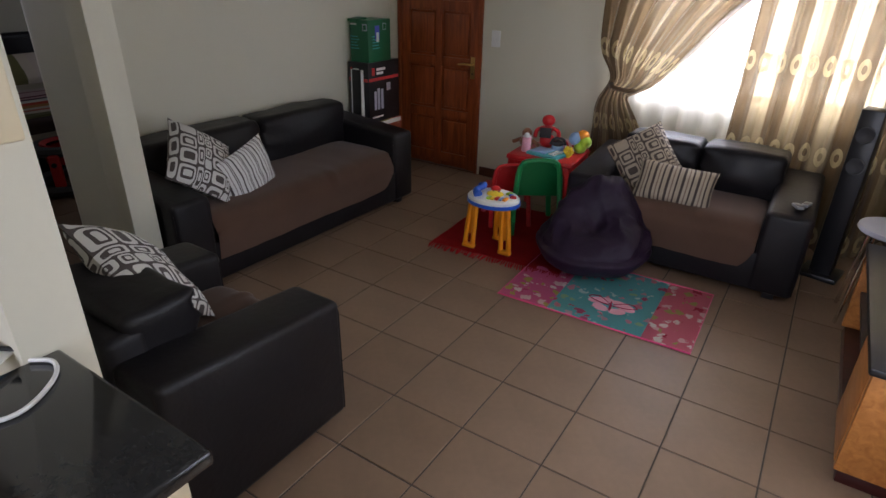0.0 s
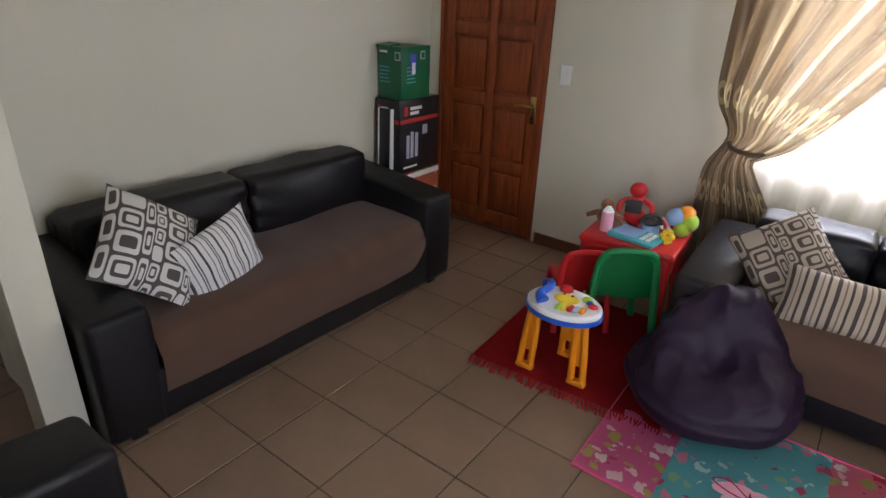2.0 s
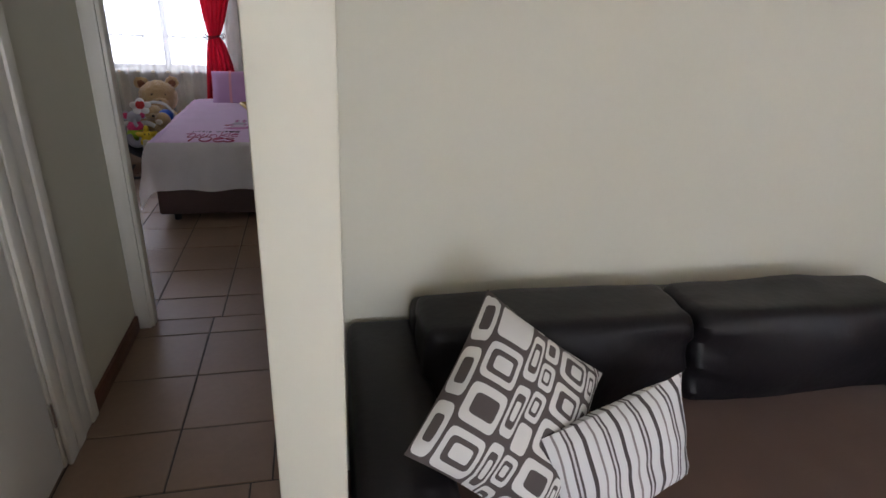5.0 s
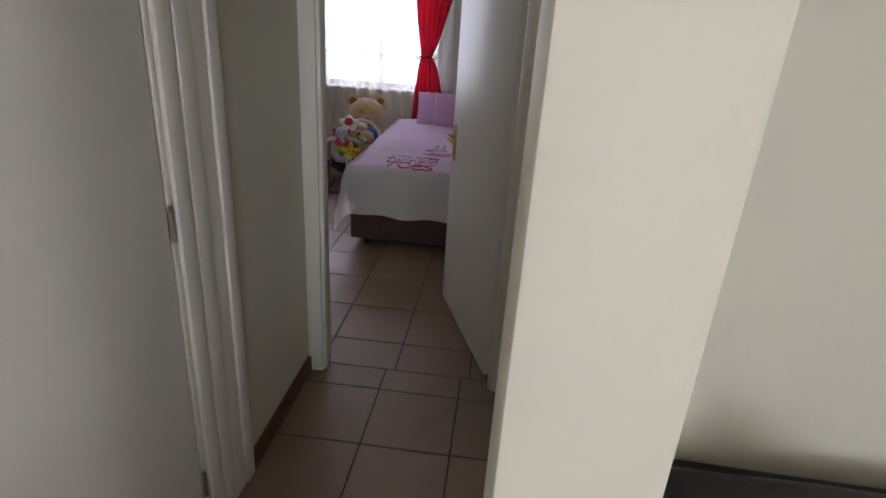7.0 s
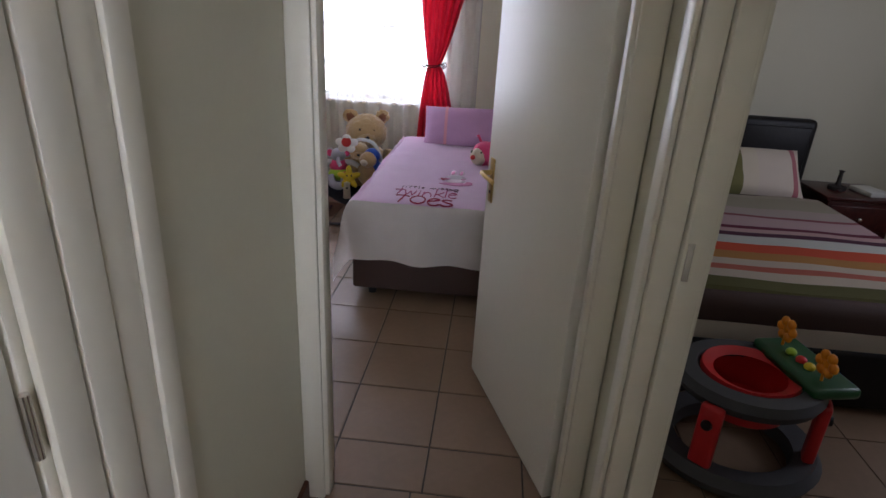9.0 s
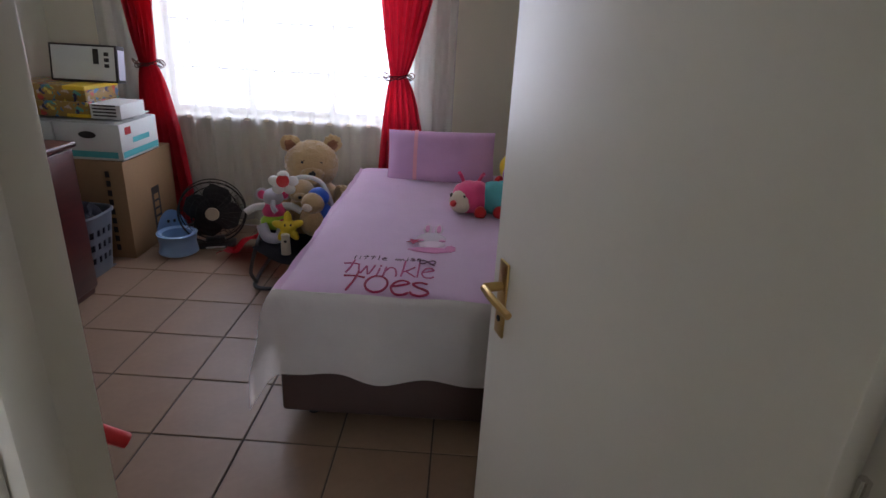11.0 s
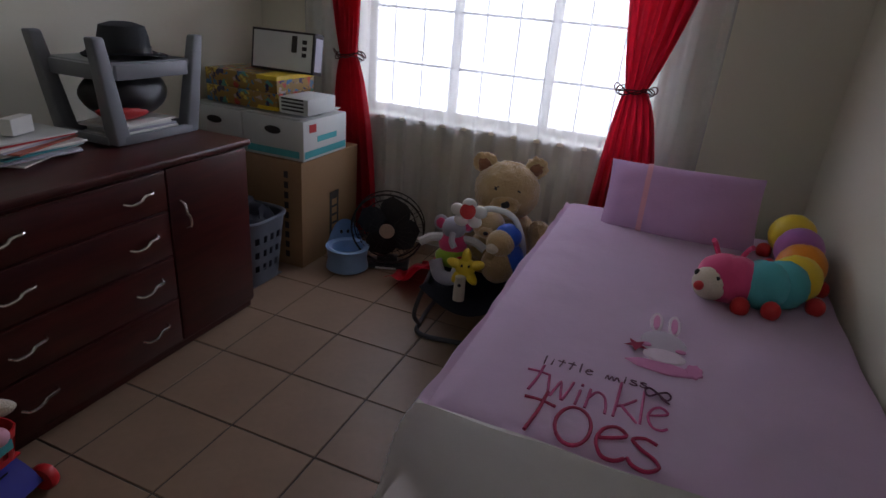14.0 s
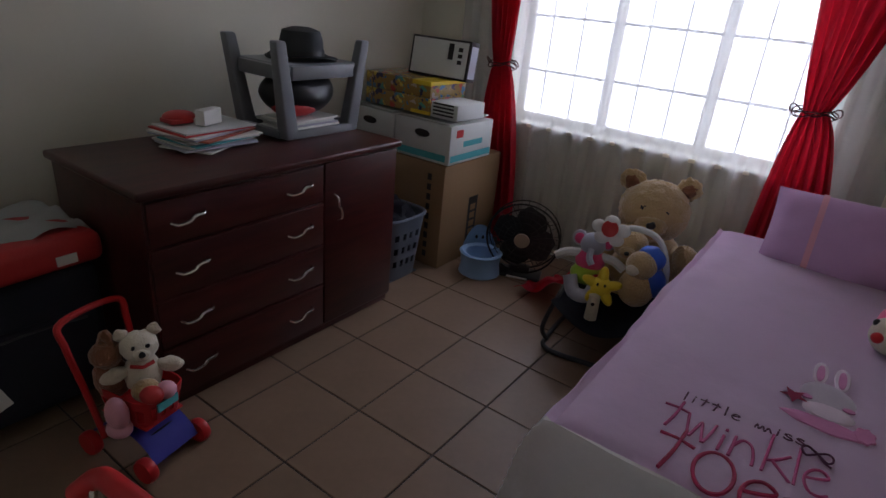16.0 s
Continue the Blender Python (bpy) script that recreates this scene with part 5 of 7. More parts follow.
part("back_panel", rbox(B(), (0.212, -0.528, 0.06), (0.222, 0.528, 0.455)), M["black_plastic"], tv)
dv = thing("media_player", pose(-0.62, 3.04, 0.26), "black media player in the television unit", "media player")
part("case", rbox(B(), (-0.13, -0.2, 0), (0.13, 0.2, 0.055), 0.006), M["black_plastic"], dv)
part("trim_line", rbox(B(), (-0.133, -0.19, 0.02), (-0.129, 0.19, 0.026)), M["chrome"], dv)

# ---- kitchen counter ----
ct = thing("kitchen_counter", pose(-2.13, 0.355, 0), "kitchen peninsula with cream base and black granite top", "counter")
part("base", rbox(B(), (-0.20, -0.27, 0.0), (0.25, 0.27, 0.868), 0.004), M["cream"], ct)
part("worktop", rbox(B(), (-0.198, -0.30, 0.868), (0.285, 0.302, 0.90), 0.008, 3), M["granite"], ct, "polished black granite worktop")
part("panel", rbox(B(), (0.249, -0.22, 0.12), (0.262, 0.22, 0.82), 0.006), M["cream"], ct)
bm = B()
rbox(bm, (-2.70, 0.30, 1.40), (-1.965, 0.575, 2.10), 0.004)
cb = thing("wall_cupboard", pose(0, 0, 0), "cream kitchen cupboard hung over the counter", "cupboard")
part("carcass", bm, M["cream"], cb)
for x0, x1 in ((-2.695, -2.335), (-2.33, -1.97)):
    part("cupboard_door", rbox(B(), (x0, 0.276, 1.405), (x1, 0.299, 2.095), 0.006), M["cream"], cb)
part("bracket", rbox(B(), (-2.68, 0.34, 2.10), (-2.0, 0.54, 2.498)), M["wall"], cb)
bk = thing("papers", pose(-2.44, 0.50, 0.90, 0, 0, 24), "blue and white papers lying on the counter", "papers")
for i, (c, dz) in enumerate((("paper", 0.0), ("skyblue", 0.006), ("paper", 0.012))):
    part("sheet", rbox(B(), (-0.10 + 0.004 * i, -0.07, dz), (0.10 + 0.01 * i, 0.07, dz + 0.005), 0.001, 1, 0, pose(0, 0, 0, 0, 0, 4 * i)), M[c], bk)
bm = B()
cyl(bm, (0, 0, 0), (0.13, 0, 0), 0.005, 0.005, 10)
cyl(bm, (0.13, 0, 0), (0.145, 0, 0), 0.005, 0.001, 10)
one("pen", bm, M["black_plastic"], pose(-2.46, 0.53, 0.9235, 0, 0, 30), "black pen on the papers", "pen")
bm = B()
tube(bm, curve([(-2.325, 0.60, 0.905), (-2.28, 0.625, 0.905), (-2.225, 0.60, 0.905), (-2.18, 0.53, 0.905), (-2.20, 0.47, 0.905), (-2.27, 0.39, 0.905), (-2.327, 0.30, 0.905)], 34), 0.0045, 8)
one("cable", bm, M["white"], pose(0, 0, 0), "thin white cable looped over the counter", "cable")

# ---- pink bedroom: bed ----
BX0, BX1, BY0, BY1, BTOP = -8.60, -6.87, 0.645, 1.63, 0.545
bed = thing("single_bed", pose(0, 0, 0), "single bed with dark brown fabric base against the wall", "bed")
part("base", rbox(B(), (BX0, BY0, 0.065), (BX1, BY1, 0.30), 0.015, 3), M["bed_base"], bed)
part("mattress", rbox(B(), (BX0, BY0 + 0.005, 0.30), (BX1 - 0.005, BY1 - 0.005, BTOP - 0.012), 0.04, 3), M["duvet_white"], bed)
for x in (BX0 + 0.12, BX1 - 0.10):
    for y in (BY0 + 0.09, BY1 - 0.09):
        bm = B()
        cyl(bm, (x, y, 0), (x, y, 0.07), 0.022, 0.026, 14)
        part("foot", bm, M["black_plastic"], bed)


def duvet_at(u, v):
    """u runs from the hanging left side to the wall, v from the head to the hanging foot end."""
    LW, LV = 0.20 + (BY1 - BY0) + 0.03, (BX1 - BX0 - 0.04) + 0.335
    s, t = u * LW, v * LV
    a = max(0.0, 0.20 - s)
    b = max(0.0, t - (LV - 0.335))
    y = BY0 + (s - 0.20) if s > 0.20 else BY0 - 0.022 * (1 - math.exp(-a * 30))
    x = BX0 + 0.04 + min(t, LV - 0.335)
    x += 0.025 * (1 - math.exp(-b * 30))
    c = min(a, b)
    y -= 0.32 * c + 0.02 * math.sin(t * 9) * a * 2
    x += 0.25 * c + b * (0.05 * math.sin(s * 14) + 0.04 * math.sin(s * 23 + 1))
    z = BTOP + 0.012 - max(a, b) * 0.985 + 0.012 * (1 - math.exp(-60 * max(a, b)))
    z -= 0.55 * c
    if a == 0 and b == 0:
        z += 0.010 * noise.noise((x * 2.4, y * 2.4, 1.0)) + 0.006 * noise.noise((x * 6, y * 6, 4.0))
        z += 0.0016 * noise.noise((x * 9, y * 22, 7.0))
        z -= 0.02 * math.exp(-min(s - 0.20, LV - 0.335 - t) / 0.03)
        z -= 0.012 * math.exp(-(LW - s) / 0.04)
    else:
        x += 0.010 * noise.noise((y * 7, z * 5, 2.0)) if b else 0
        y += 0.012 * noise.noise((x * 7, z * 5, 3.0)) if a else 0
    if y > BY1 + 0.025:
        y = BY1 + 0.025
    return Vector((x, y, max(z, 0.05)))


bm = B()
LVT = (BX1 - BX0 - 0.04) + 0.335
sheet(bm, duvet_at, 70, 110, lambda u, v: 1 if v * LVT > 1.675 else 0)
bmesh.ops.solidify(bm, geom=bm.faces[:], thickness=-0.012)
duvet = one("duvet", bm, [M["duvet_pink"], M["duvet_white"]], pose(0, 0, 0), "lilac pink embroidered duvet with cream border spread over the bed", "duvet")


def on_duvet(x, y, lift=0.004):
    """A point on the duvet's top."""
    return Vector((x, y, BTOP + 0.012 + 0.010 * noise.noise((x * 2.4, y * 2.4, 1.0)) + 0.006 * noise.noise((x * 6, y * 6, 4.0)) + lift))


ARC = [(0.5 + 0.5 * math.cos(radians(a)), 0.5 + 0.5 * math.sin(radians(a))) for a in range(80, 441, 24)]
GLYPHS = {
    "t": ([(0.62, 1.0), (0.55, 0.5), (0.40, 0.0)], [(0.0, 0.72), (0.5, 0.74), (1.0, 0.70)]),
    "o": (ARC,),
    "e": ([(0.05, 0.50), (0.5, 0.62), (0.95, 0.82), (0.6, 1.0), (0.2, 0.82), (0.05, 0.4), (0.3, 0.04), (0.7, 0.02), (0.98, 0.16)],),
    "s": ([(0.85, 0.92), (0.45, 1.0), (0.08, 0.85), (0.35, 0.62), (0.8, 0.42), (0.95, 0.2), (0.6, 0.0), (0.2, 0.05), (0.0, 0.22)],),
    "w": ([(0.0, 1.0), (0.12, 0.45), (0.26, 0.0), (0.40, 0.45), (0.52, 0.85), (0.64, 0.40), (0.76, 0.0), (0.9, 0.5), (1.0, 1.0)],),
    "i": ([(0.55, 0.72), (0.5, 0.36), (0.45, 0.0)], [(0.60, 0.92), (0.61, 0.96), (0.62, 1.0)]),
    "n": ([(0.05, 1.0), (0.03, 0.5), (0.0, 0.0)], [(0.03, 0.55), (0.35, 0.95), (0.75, 0.85), (0.92, 0.4), (0.95, 0.0)]),
    "k": ([(0.08, 1.0), (0.05, 0.5), (0.0, 0.0)], [(0.85, 0.62), (0.4, 0.42), (0.05, 0.32)], [(0.25, 0.38), (0.6, 0.2), (1.0, 0.0)]),
    "l": ([(0.5, 1.0), (0.5, 0.5), (0.5, 0.0)],),
    "m": ([(0.0, 0.0), (0.12, 0.9), (0.25, 0.0), (0.45, 0.9), (0.6, 0.0), (0.8, 0.9), (1.0, 0.1)],),
}


def stitched(ch, y, w, base, h, r, material):
    """One stitched letter, read from the foot of the bed."""
    bm = B()
    base, h, y = -7.165 + (base + 7.165) * 0.83, h * 0.85, y + 0.022
    for stroke in GLYPHS[ch]:
        pts = curve([(p[0], p[1], 0) for p in stroke], 26)
        tube(bm, [on_duvet(base - p.y * h, y + p.x * w, 0.0002) for p in pts], r, 6)
    part("stitched_letter", bm, material, duvet)


for ch, y, w, h in (("t", 0.828, 0.074, 0.188), ("o", 0.912, 0.076, 0.158), ("e", 1.000, 0.066, 0.128), ("s", 1.070, 0.066, 0.118)):
    stitched(ch, y, w, -6.832, h, 0.0044, M["ink_pink"])
for ch, y, w, h in (("t", 0.806, 0.056, 0.140), ("w", 0.862, 0.060, 0.100), ("i", 0.928, 0.026, 0.105), ("n", 0.962, 0.048, 0.095), ("k", 1.026, 0.052, 0.165), ("l", 1.072, 0.026, 0.155), ("e", 1.098, 0.046, 0.098)):
    stitched(ch, y, w, -7.006, h, 0.0037, M["ink_rose"])
yy = 0.830
for ch, w, h in (("l", 0.014, 0.045), ("i", 0.012, 0.034), ("t", 0.020, 0.042), ("t", 0.020, 0.042), ("l", 0.014, 0.045), ("e", 0.018, 0.024), (" ", 0.020, 0), ("m", 0.034, 0.022), ("i", 0.012, 0.030), ("s", 0.018, 0.024), ("s", 0.018, 0.024)):
    if ch != " ":
        stitched(ch, yy, w, -7.160 - 0.09 * (yy - 0.83), h, 0.0020, M["ink_dark"])
    yy += w + 0.006
bm = B()
for s in (-1, 1):
    tube(bm, [on_duvet(-7.165 + p.x, 1.137 + p.y) for p in curve([(0, 0, 0), (0.02, s * 0.02, 0), (0.0, s * 0.03, 0), (-0.015, s * 0.02, 0), (0, 0, 0)], 12)], 0.0025, 5)
tube(bm, [on_duvet(-7.165 + p.x, 1.137 + p.y) for p in curve([(0, 0, 0), (0.02, 0.012, 0), (0.03, 0.028, 0)], 6)], 0.0025, 5)
part("stitched_bow", bm, M["ink_dark"], duvet, "plum stitched bow")


def flat_blob(name, cx, cy, rx, ry, material, lift=0.001, wob=0.0):
    """A flat patch sewn on the duvet, following its surface."""
    bm = B()
    cy += 0.022
    mid = bm.verts.new(on_duvet(cx, cy, lift + 0.0015))
    rings = []
    for k in (0.5, 0.9, 1.0):
        rings.append([bm.verts.new(on_duvet(cx + rx * k * math.cos(a) * (1 + wob * math.sin(a * 7)), cy + ry * k * math.sin(a) * (1 + wob * math.sin(a * 7)), lift + (0.0015 if k < 1 else -0.002))) for a in [2 * math.pi * i / 36 for i in range(36)]])
    for i in range(36):
        j = (i + 1) % 36
        bm.faces.new((mid, rings[0][i], rings[0][j]))
        for p, q in zip(rings, rings[1:]):
            bm.faces.new((p[i], q[i], q[j], p[j]))
    part(name, bm, material, duvet)


flat_blob("applique_head", -7.42, 1.115, 0.075, 0.062, M["applique"], 0.001)
flat_blob("applique_scarf", -7.29, 1.115, 0.026, 0.090, M["ink_rose2"], 0.002, 0.05)
flat_blob("applique_scarf_end", -7.305, 1.195, 0.030, 0.022, M["ink_rose2"], 0.0025, 0.1)
flat_blob("applique_body", -7.345, 1.12, 0.035, 0.055, M["applique_pale"], 0.003)
for y in (1.090, 1.140):
    flat_blob("applique_ear", -7.54, y, 0.070, 0.019, M["applique_pale"], 0.001)
    flat_blob("applique_ear_lining", -7.535, y, 0.050, 0.010, M["ink_rose2"], 0.003)
for y in (1.07, 1.16):
    flat_blob("applique_cheek", -7.385, y, 0.010, 0.014, M["ink_rose2"], 0.004)
bm = B()
star = [bm.verts.new(on_duvet(-7.362 + math.cos(radians(36 * k)) * (0.034 if k % 2 == 0 else 0.015), 1.067 + math.sin(radians(36 * k)) * (0.034 if k % 2 == 0 else 0.015), 0.006)) for k in range(10)]
bmesh.ops.solidify(bm, geom=[bm.faces.new(star)], thickness=0.002)
part("applique_star", bm, M["ink_pink"], duvet, "crimson star")

pl = one("pillow", pillow_bm(0.62, 0.34, 0.16, 18, 0.03, 9), [M["pillow_lilac"], M["duvet_pink"]], frame_pose((-8.44, 1.125, 0.662), (-0.007, 0.6, 0.012), (-0.148, -0.014, 0.252)), "lilac pillow with a pale ribbon band, propped at the bed's head", "pillow")
bm = B()


def band_at(u, v):
    y = 2 * v - 1
    x = -0.50 + 0.07 * u
    puff = ((1 - abs(x) ** 2.6) * max(0, 1 - abs(y) ** 2.6)) ** 0.5
    return Vector((x * 0.31, y * 0.168, 0.08 * puff + 0.009))


sheet(bm, band_at, 4, 24)
part("ribbon", bm, M["palepink"], pl, "pale pink ribbon")

# caterpillar toy
line = curve([(-7.90, 1.285, 0.635), (-7.90, 1.39, 0.640), (-7.97, 1.47, 0.635), (-8.10, 1.525, 0.640), (-8.26, 1.535, 0.665), (-8.42, 1.52, 0.685)], 40)
cat = thing("caterpillar_toy", pose(0.05, 0.015, -0.015), "plush caterpillar in rainbow segments with a red hood", "soft toy")
for k, c in enumerate(("pink", "teal_print", "teal_print", "yellow", "orange", "mauve", "yellow")):
    p = line[min(40, 2 + k * 6)]
    part("segment", furry(ell(B(), p, (0.078, 0.084, 0.082), 0, (0, 0, 30), 28, 18), 0.004, 50), M[c], cat)
hood = part("hood", furry(ell(B(), (-7.905, 1.275, 0.634), (0.086, 0.086, 0.082), 0, (0, 0, 0), 28, 18), 0.004, 50), M["pink"], cat, "red plush hood")
part("face", ell(B(), (-7.862, 1.238, 0.625), (0.056, 0.058, 0.057)), M["plush_white"], hood, "pale plush face")
part("nose", ell(B(), (-7.811, 1.20, 0.628), (0.016, 0.016, 0.016)), M["red"], hood)
for x, y in ((-7.826, 1.25), (-7.855, 1.190)):
    part("eye", ell(B(), (x, y, 0.655), (0.009, 0.009, 0.011), 0, (0, 0, 0), 10, 8), M["black_plastic"], hood)
for q in (-1, 1):
    part("feeler", tube_bm(curve([(-7.94, 1.28 + q * 0.03, 0.69), (-7.95, 1.28 + q * 0.05, 0.73), (-7.94, 1.28 + q * 0.06, 0.745)], 6), 0.009, 6), M["pink"], hood)
for x, y in ((-7.82, 1.42), (-7.80, 1.33), (-7.93, 1.56), (-8.02, 1.40), (-8.10, 1.60), (-8.22, 1.45), (-8.30, 1.60), (-8.40, 1.45)):
    part("foot", ell(B(), (x, y, 0.592), (0.030, 0.030, 0.032), 0, (0, 0, 0), 12, 8), M["red"], cat)

# ---- bedroom window dressing ----


def tied_curtain(name, y_out, y_tie, y_in, top_in, z_tie, label, low=0.03, low_in=0.0, low_out=0.0):
    """A red curtain drawn together at z_tie; y_out is its outer edge above, top_in its inner edge above."""
    c = thing(name, pose(0, 0, 0), label, "curtain", "red bedroom curtains")

    def at(u, v):
        z = low + (2.16 - low) * v
        if z > z_tie:
            k = ((z - z_tie) / (2.16 - z_tie)) ** 0.8
            a, b = y_tie - 0.045, y_tie + 0.045
            a, b = a + (min(y_out, top_in) - a) * k, b + (max(y_out, top_in) - b) * k
        else:
            k = ((z_tie - z) / (z_tie - low)) ** 0.55
            a, b = y_tie - 0.045 - (0.05 + low_out) * k, y_tie + 0.045 + (0.05 + low_in) * k
        fold = (0.020 + 0.012 * abs(z - z_tie)) * math.sin(u * 34 + 0.8 * math.sin(z * 2.5)) + 0.006 * math.sin(u * 71 + z * 5)
        return Vector((WIN_X + 0.105 + fold, a + (b - a) * u, z))
    bm = B()
    sheet(bm, at, 70, 60)
    part("cloth", bm, M["red_cloth"], c)
    bm = B()
    for k in range(3):
        n = 28
        tube(bm, [(WIN_X + 0.105 + (0.045 + 0.006 * k) * math.sin(2 * math.pi * i / n), y_tie + (0.075 + 0.012 * k) * math.cos(2 * math.pi * i / n), z_tie + 0.012 * (k - 1) + 0.02 * math.sin(2 * math.pi * i / n * (k + 1))) for i in range(n)], 0.0035, 6, 0, True)
    part("wire_tieback", bm, M["mahogany"], c, "twisted dark wire tieback")
    return c


tied_curtain("red_curtain", -0.95, -0.725, 0, -0.60, 1.06, "red curtain gathered by a dark wire tieback beside the window", 0.03, 0.12, 0.05)
tied_curtain("red_curtain", 1.18, 0.825, 0, 0.64, 1.065, "red curtain gathered by a dark wire tieback behind the bed's head", 0.35, 0.12, 0.03)
sh = thing("bedroom_sheer", pose(0, 0, 0), "white sheer curtain across the bedroom window", "curtain")
bm = B()
sheet(bm, lambda u, v: Vector((WIN_X + 0.050 + 0.016 * math.sin(u * 105) + 0.007 * math.sin(u * 231 + v * 2), -1.05 + 2.22 * u, 0.06 + 2.10 * v)), 190, 6)
part("cloth", bm, M["sheer"], sh)
bm = B()
cyl(bm, (WIN_X + 0.06, -1.10, 2.17), (WIN_X + 0.06, 1.25, 2.17), 0.008, seg=10)
cyl(bm, (WIN_X + 0.11, -1.10, 2.18), (WIN_X + 0.11, 1.25, 2.18), 0.012, seg=10)
part("rail", bm, M["white"], sh)

# ---- chest of drawers ----
CX0, CX1, CF, CB, CH = -7.81, -6.655, -0.60, -1.19, 0.79
ch = thing("chest_of_drawers", pose(0, 0, 0), "dark mahogany chest with four drawers, a door and silver handles", "chest of drawers")
part("carcass", rbox(B(), (CX0 + 0.01, CB, 0.03), (CX1 - 0.01, CF - 0.012, CH - 0.028), 0.003), M["mahogany"], ch)
part("plinth", rbox(B(), (CX0 + 0.015, CB + 0.01, 0.0), (CX1 - 0.015, CF - 0.02, 0.035), 0.002), M["mahogany"], ch)
part("top", rbox(B(), (CX0 - 0.008, CB - 0.004, CH - 0.028), (CX1 + 0.012, CF + 0.012, CH), 0.010, 3), M["mahogany"], ch, "polished mahogany top")


def wavy_handle(parent, x, z, upright=False):
    pts = [(-0.055, 0, -0.006), (-0.04, 0.022, -0.008), (-0.005, 0.024, -0.003), (0.012, 0.024, 0.010), (0.045, 0.022, 0.013), (0.058, 0, 0.014)]
    bm = B()
    tube(bm, curve([(p[2], p[1], p[0]) if upright else (-p[0], p[1], p[2]) for p in pts], 18), 0.0055, 8)
    part("handle", bm, M["chrome"], parent, "silver wavy handle", pose(x, CF, z))


ZS = (0.045, 0.243, 0.422, 0.603, 0.757)
for z0, z1 in zip(ZS, ZS[1:]):
    d = part("drawer", rbox(B(), (-7.368, CF - 0.018, z0 + 0.004), (CX1 - 0.018, CF, z1 - 0.004), 0.004), M["mahogany"], ch)
    part("drawer_edge", rbox(B(), (-7.366, CF - 0.002, z1 - 0.012), (CX1 - 0.02, CF + 0.005, z1 - 0.004), 0.003), M["mahogany"], d)
    wavy_handle(d, -6.80, (z0 + z1) / 2)
    wavy_handle(d, -7.245, (z0 + z1) / 2)
d = part("door", rbox(B(), (CX0 + 0.014, CF - 0.018, 0.045), (-7.376, CF, 0.755), 0.004), M["mahogany"], ch)
wavy_handle(d, -7.44, 0.565, True)

# things on the chest
mg = thing("magazine_pile", pose(-7.12, -0.97, CH, 0, 0, 12), "untidy pile of magazines and catalogues on the chest", "magazines")
cs = ("paper", "carton_white", "plush_grey", "paper", "teal_print", "carton_white", "paper", "photo", "plush_grey", "paper", "red_print", "carton_white")
for i, c in enumerate(cs):
    bm = B()
    rbox(bm, (-0.15, -0.105, 0.0065 * i), (0.15, 0.105, 0.0065 * i + 0.006), 0.001, 1, 0, pose(random.uniform(-0.02, 0.02), random.uniform(-0.015, 0.015), 0, 0, 0, random.uniform(-14, 14)))
    part("magazine", bm, M[c], mg)
bm = B()
rbox(bm, (-0.05, -0.02, 0.0), (0.05, 0.02, 0.055), 0.002, 1, 0)
rbox(bm, (-0.03, 0.021, 0.015), (0.045, 0.0225, 0.03), 0.0, 1, 1)
one("small_packet", bm, [M["paper"], M["dark_print"]], pose(-7.12, -0.95, CH + 0.082, 0, 0, 200), "small white packet with dark print on the magazines", "packet")
bm = B()
ell(bm, (0, 0, 0.02), (0.06, 0.05, 0.022), 0)
rbox(bm, (-0.03, -0.03, 0.0), (0.06, 0.05, 0.018), 0.006, 2, 0)
one("red_pouch", bm, M["red_print"], pose(-7.05, -1.03, CH + 0.082), "small red pouch on the magazines", "pouch")

sx0, sx1, sy0, sy1 = -7.79, -7.395, -1.16, -0.85
stl = thing("plastic_stool", pose((sx0 + sx1) / 2, (sy0 + sy1) / 2, CH), "grey plastic step stool standing on the chest, legs upward", "stool")
w, dp = (sx1 - sx0) / 2, (sy1 - sy0) / 2
part("tread", rbox(B(), (-w, -dp, 0.265), (w, dp, 0.295), 0.010, 3), M["stool_grey"], stl)
for ax in (-1, 1):
    for ay in (-1, 1):
        bm = B()
        rbox(bm, (-0.034, -0.030, 0), (0.034, 0.030, 0.385), 0.010, 3)
        for v in bm.verts:
            k = v.co.z / 0.40
            v.co.x += ax * (w - 0.03 + 0.035 * k + 0.06 * max(0.0, k - 0.5)) - v.co.x * 0.3 * k * k
            v.co.y += ay * (dp - 0.02 + 0.02 * k) - v.co.y * 0.35 * k * k
        part("leg", bm, M["stool_grey"], stl)
for ay in (-1, 1):
    part("rail", rbox(B(), (-w + 0.03, ay * dp - 0.012, 0.0), (w - 0.03, ay * dp + 0.012, 0.035), 0.006), M["stool_grey"], stl)
    part("rail", rbox(B(), (-w + 0.03, ay * dp - 0.012, 0.235), (w - 0.03, ay * dp + 0.012, 0.29), 0.006), M["stool_grey"], stl)
    part("rail", rbox(B(), (ay * w - 0.012, -dp + 0.03, 0.0), (ay * w + 0.012, dp - 0.03, 0.035), 0.006), M["stool_grey"], stl)
    part("rail", rbox(B(), (ay * w - 0.012, -dp + 0.03, 0.235), (ay * w + 0.012, dp - 0.03, 0.29), 0.006), M["stool_grey"], stl)
bm = B()
lathe(bm, [(0.168, 0.004), (0.172, 0.012), (0.11, 0.018), (0.106, 0.03), (0.102, 0.085), (0.090, 0.130), (0.045, 0.145), (0.0, 0.130)], 30, 0)
for v in bm.verts:
    v.co.z += 0.10 * v.co.x ** 2 / 0.025 * (0.2 if abs(v.co.x) > 0.11 else 0)
ht = one("felt_hat", bm, M["hat"], pose(-7.60, -0.99, CH + 0.295, 0, 0, 60) @ Matrix.Scale(0.88, 4), "dark grey felt hat on the upturned stool", "hat")
bm = B()
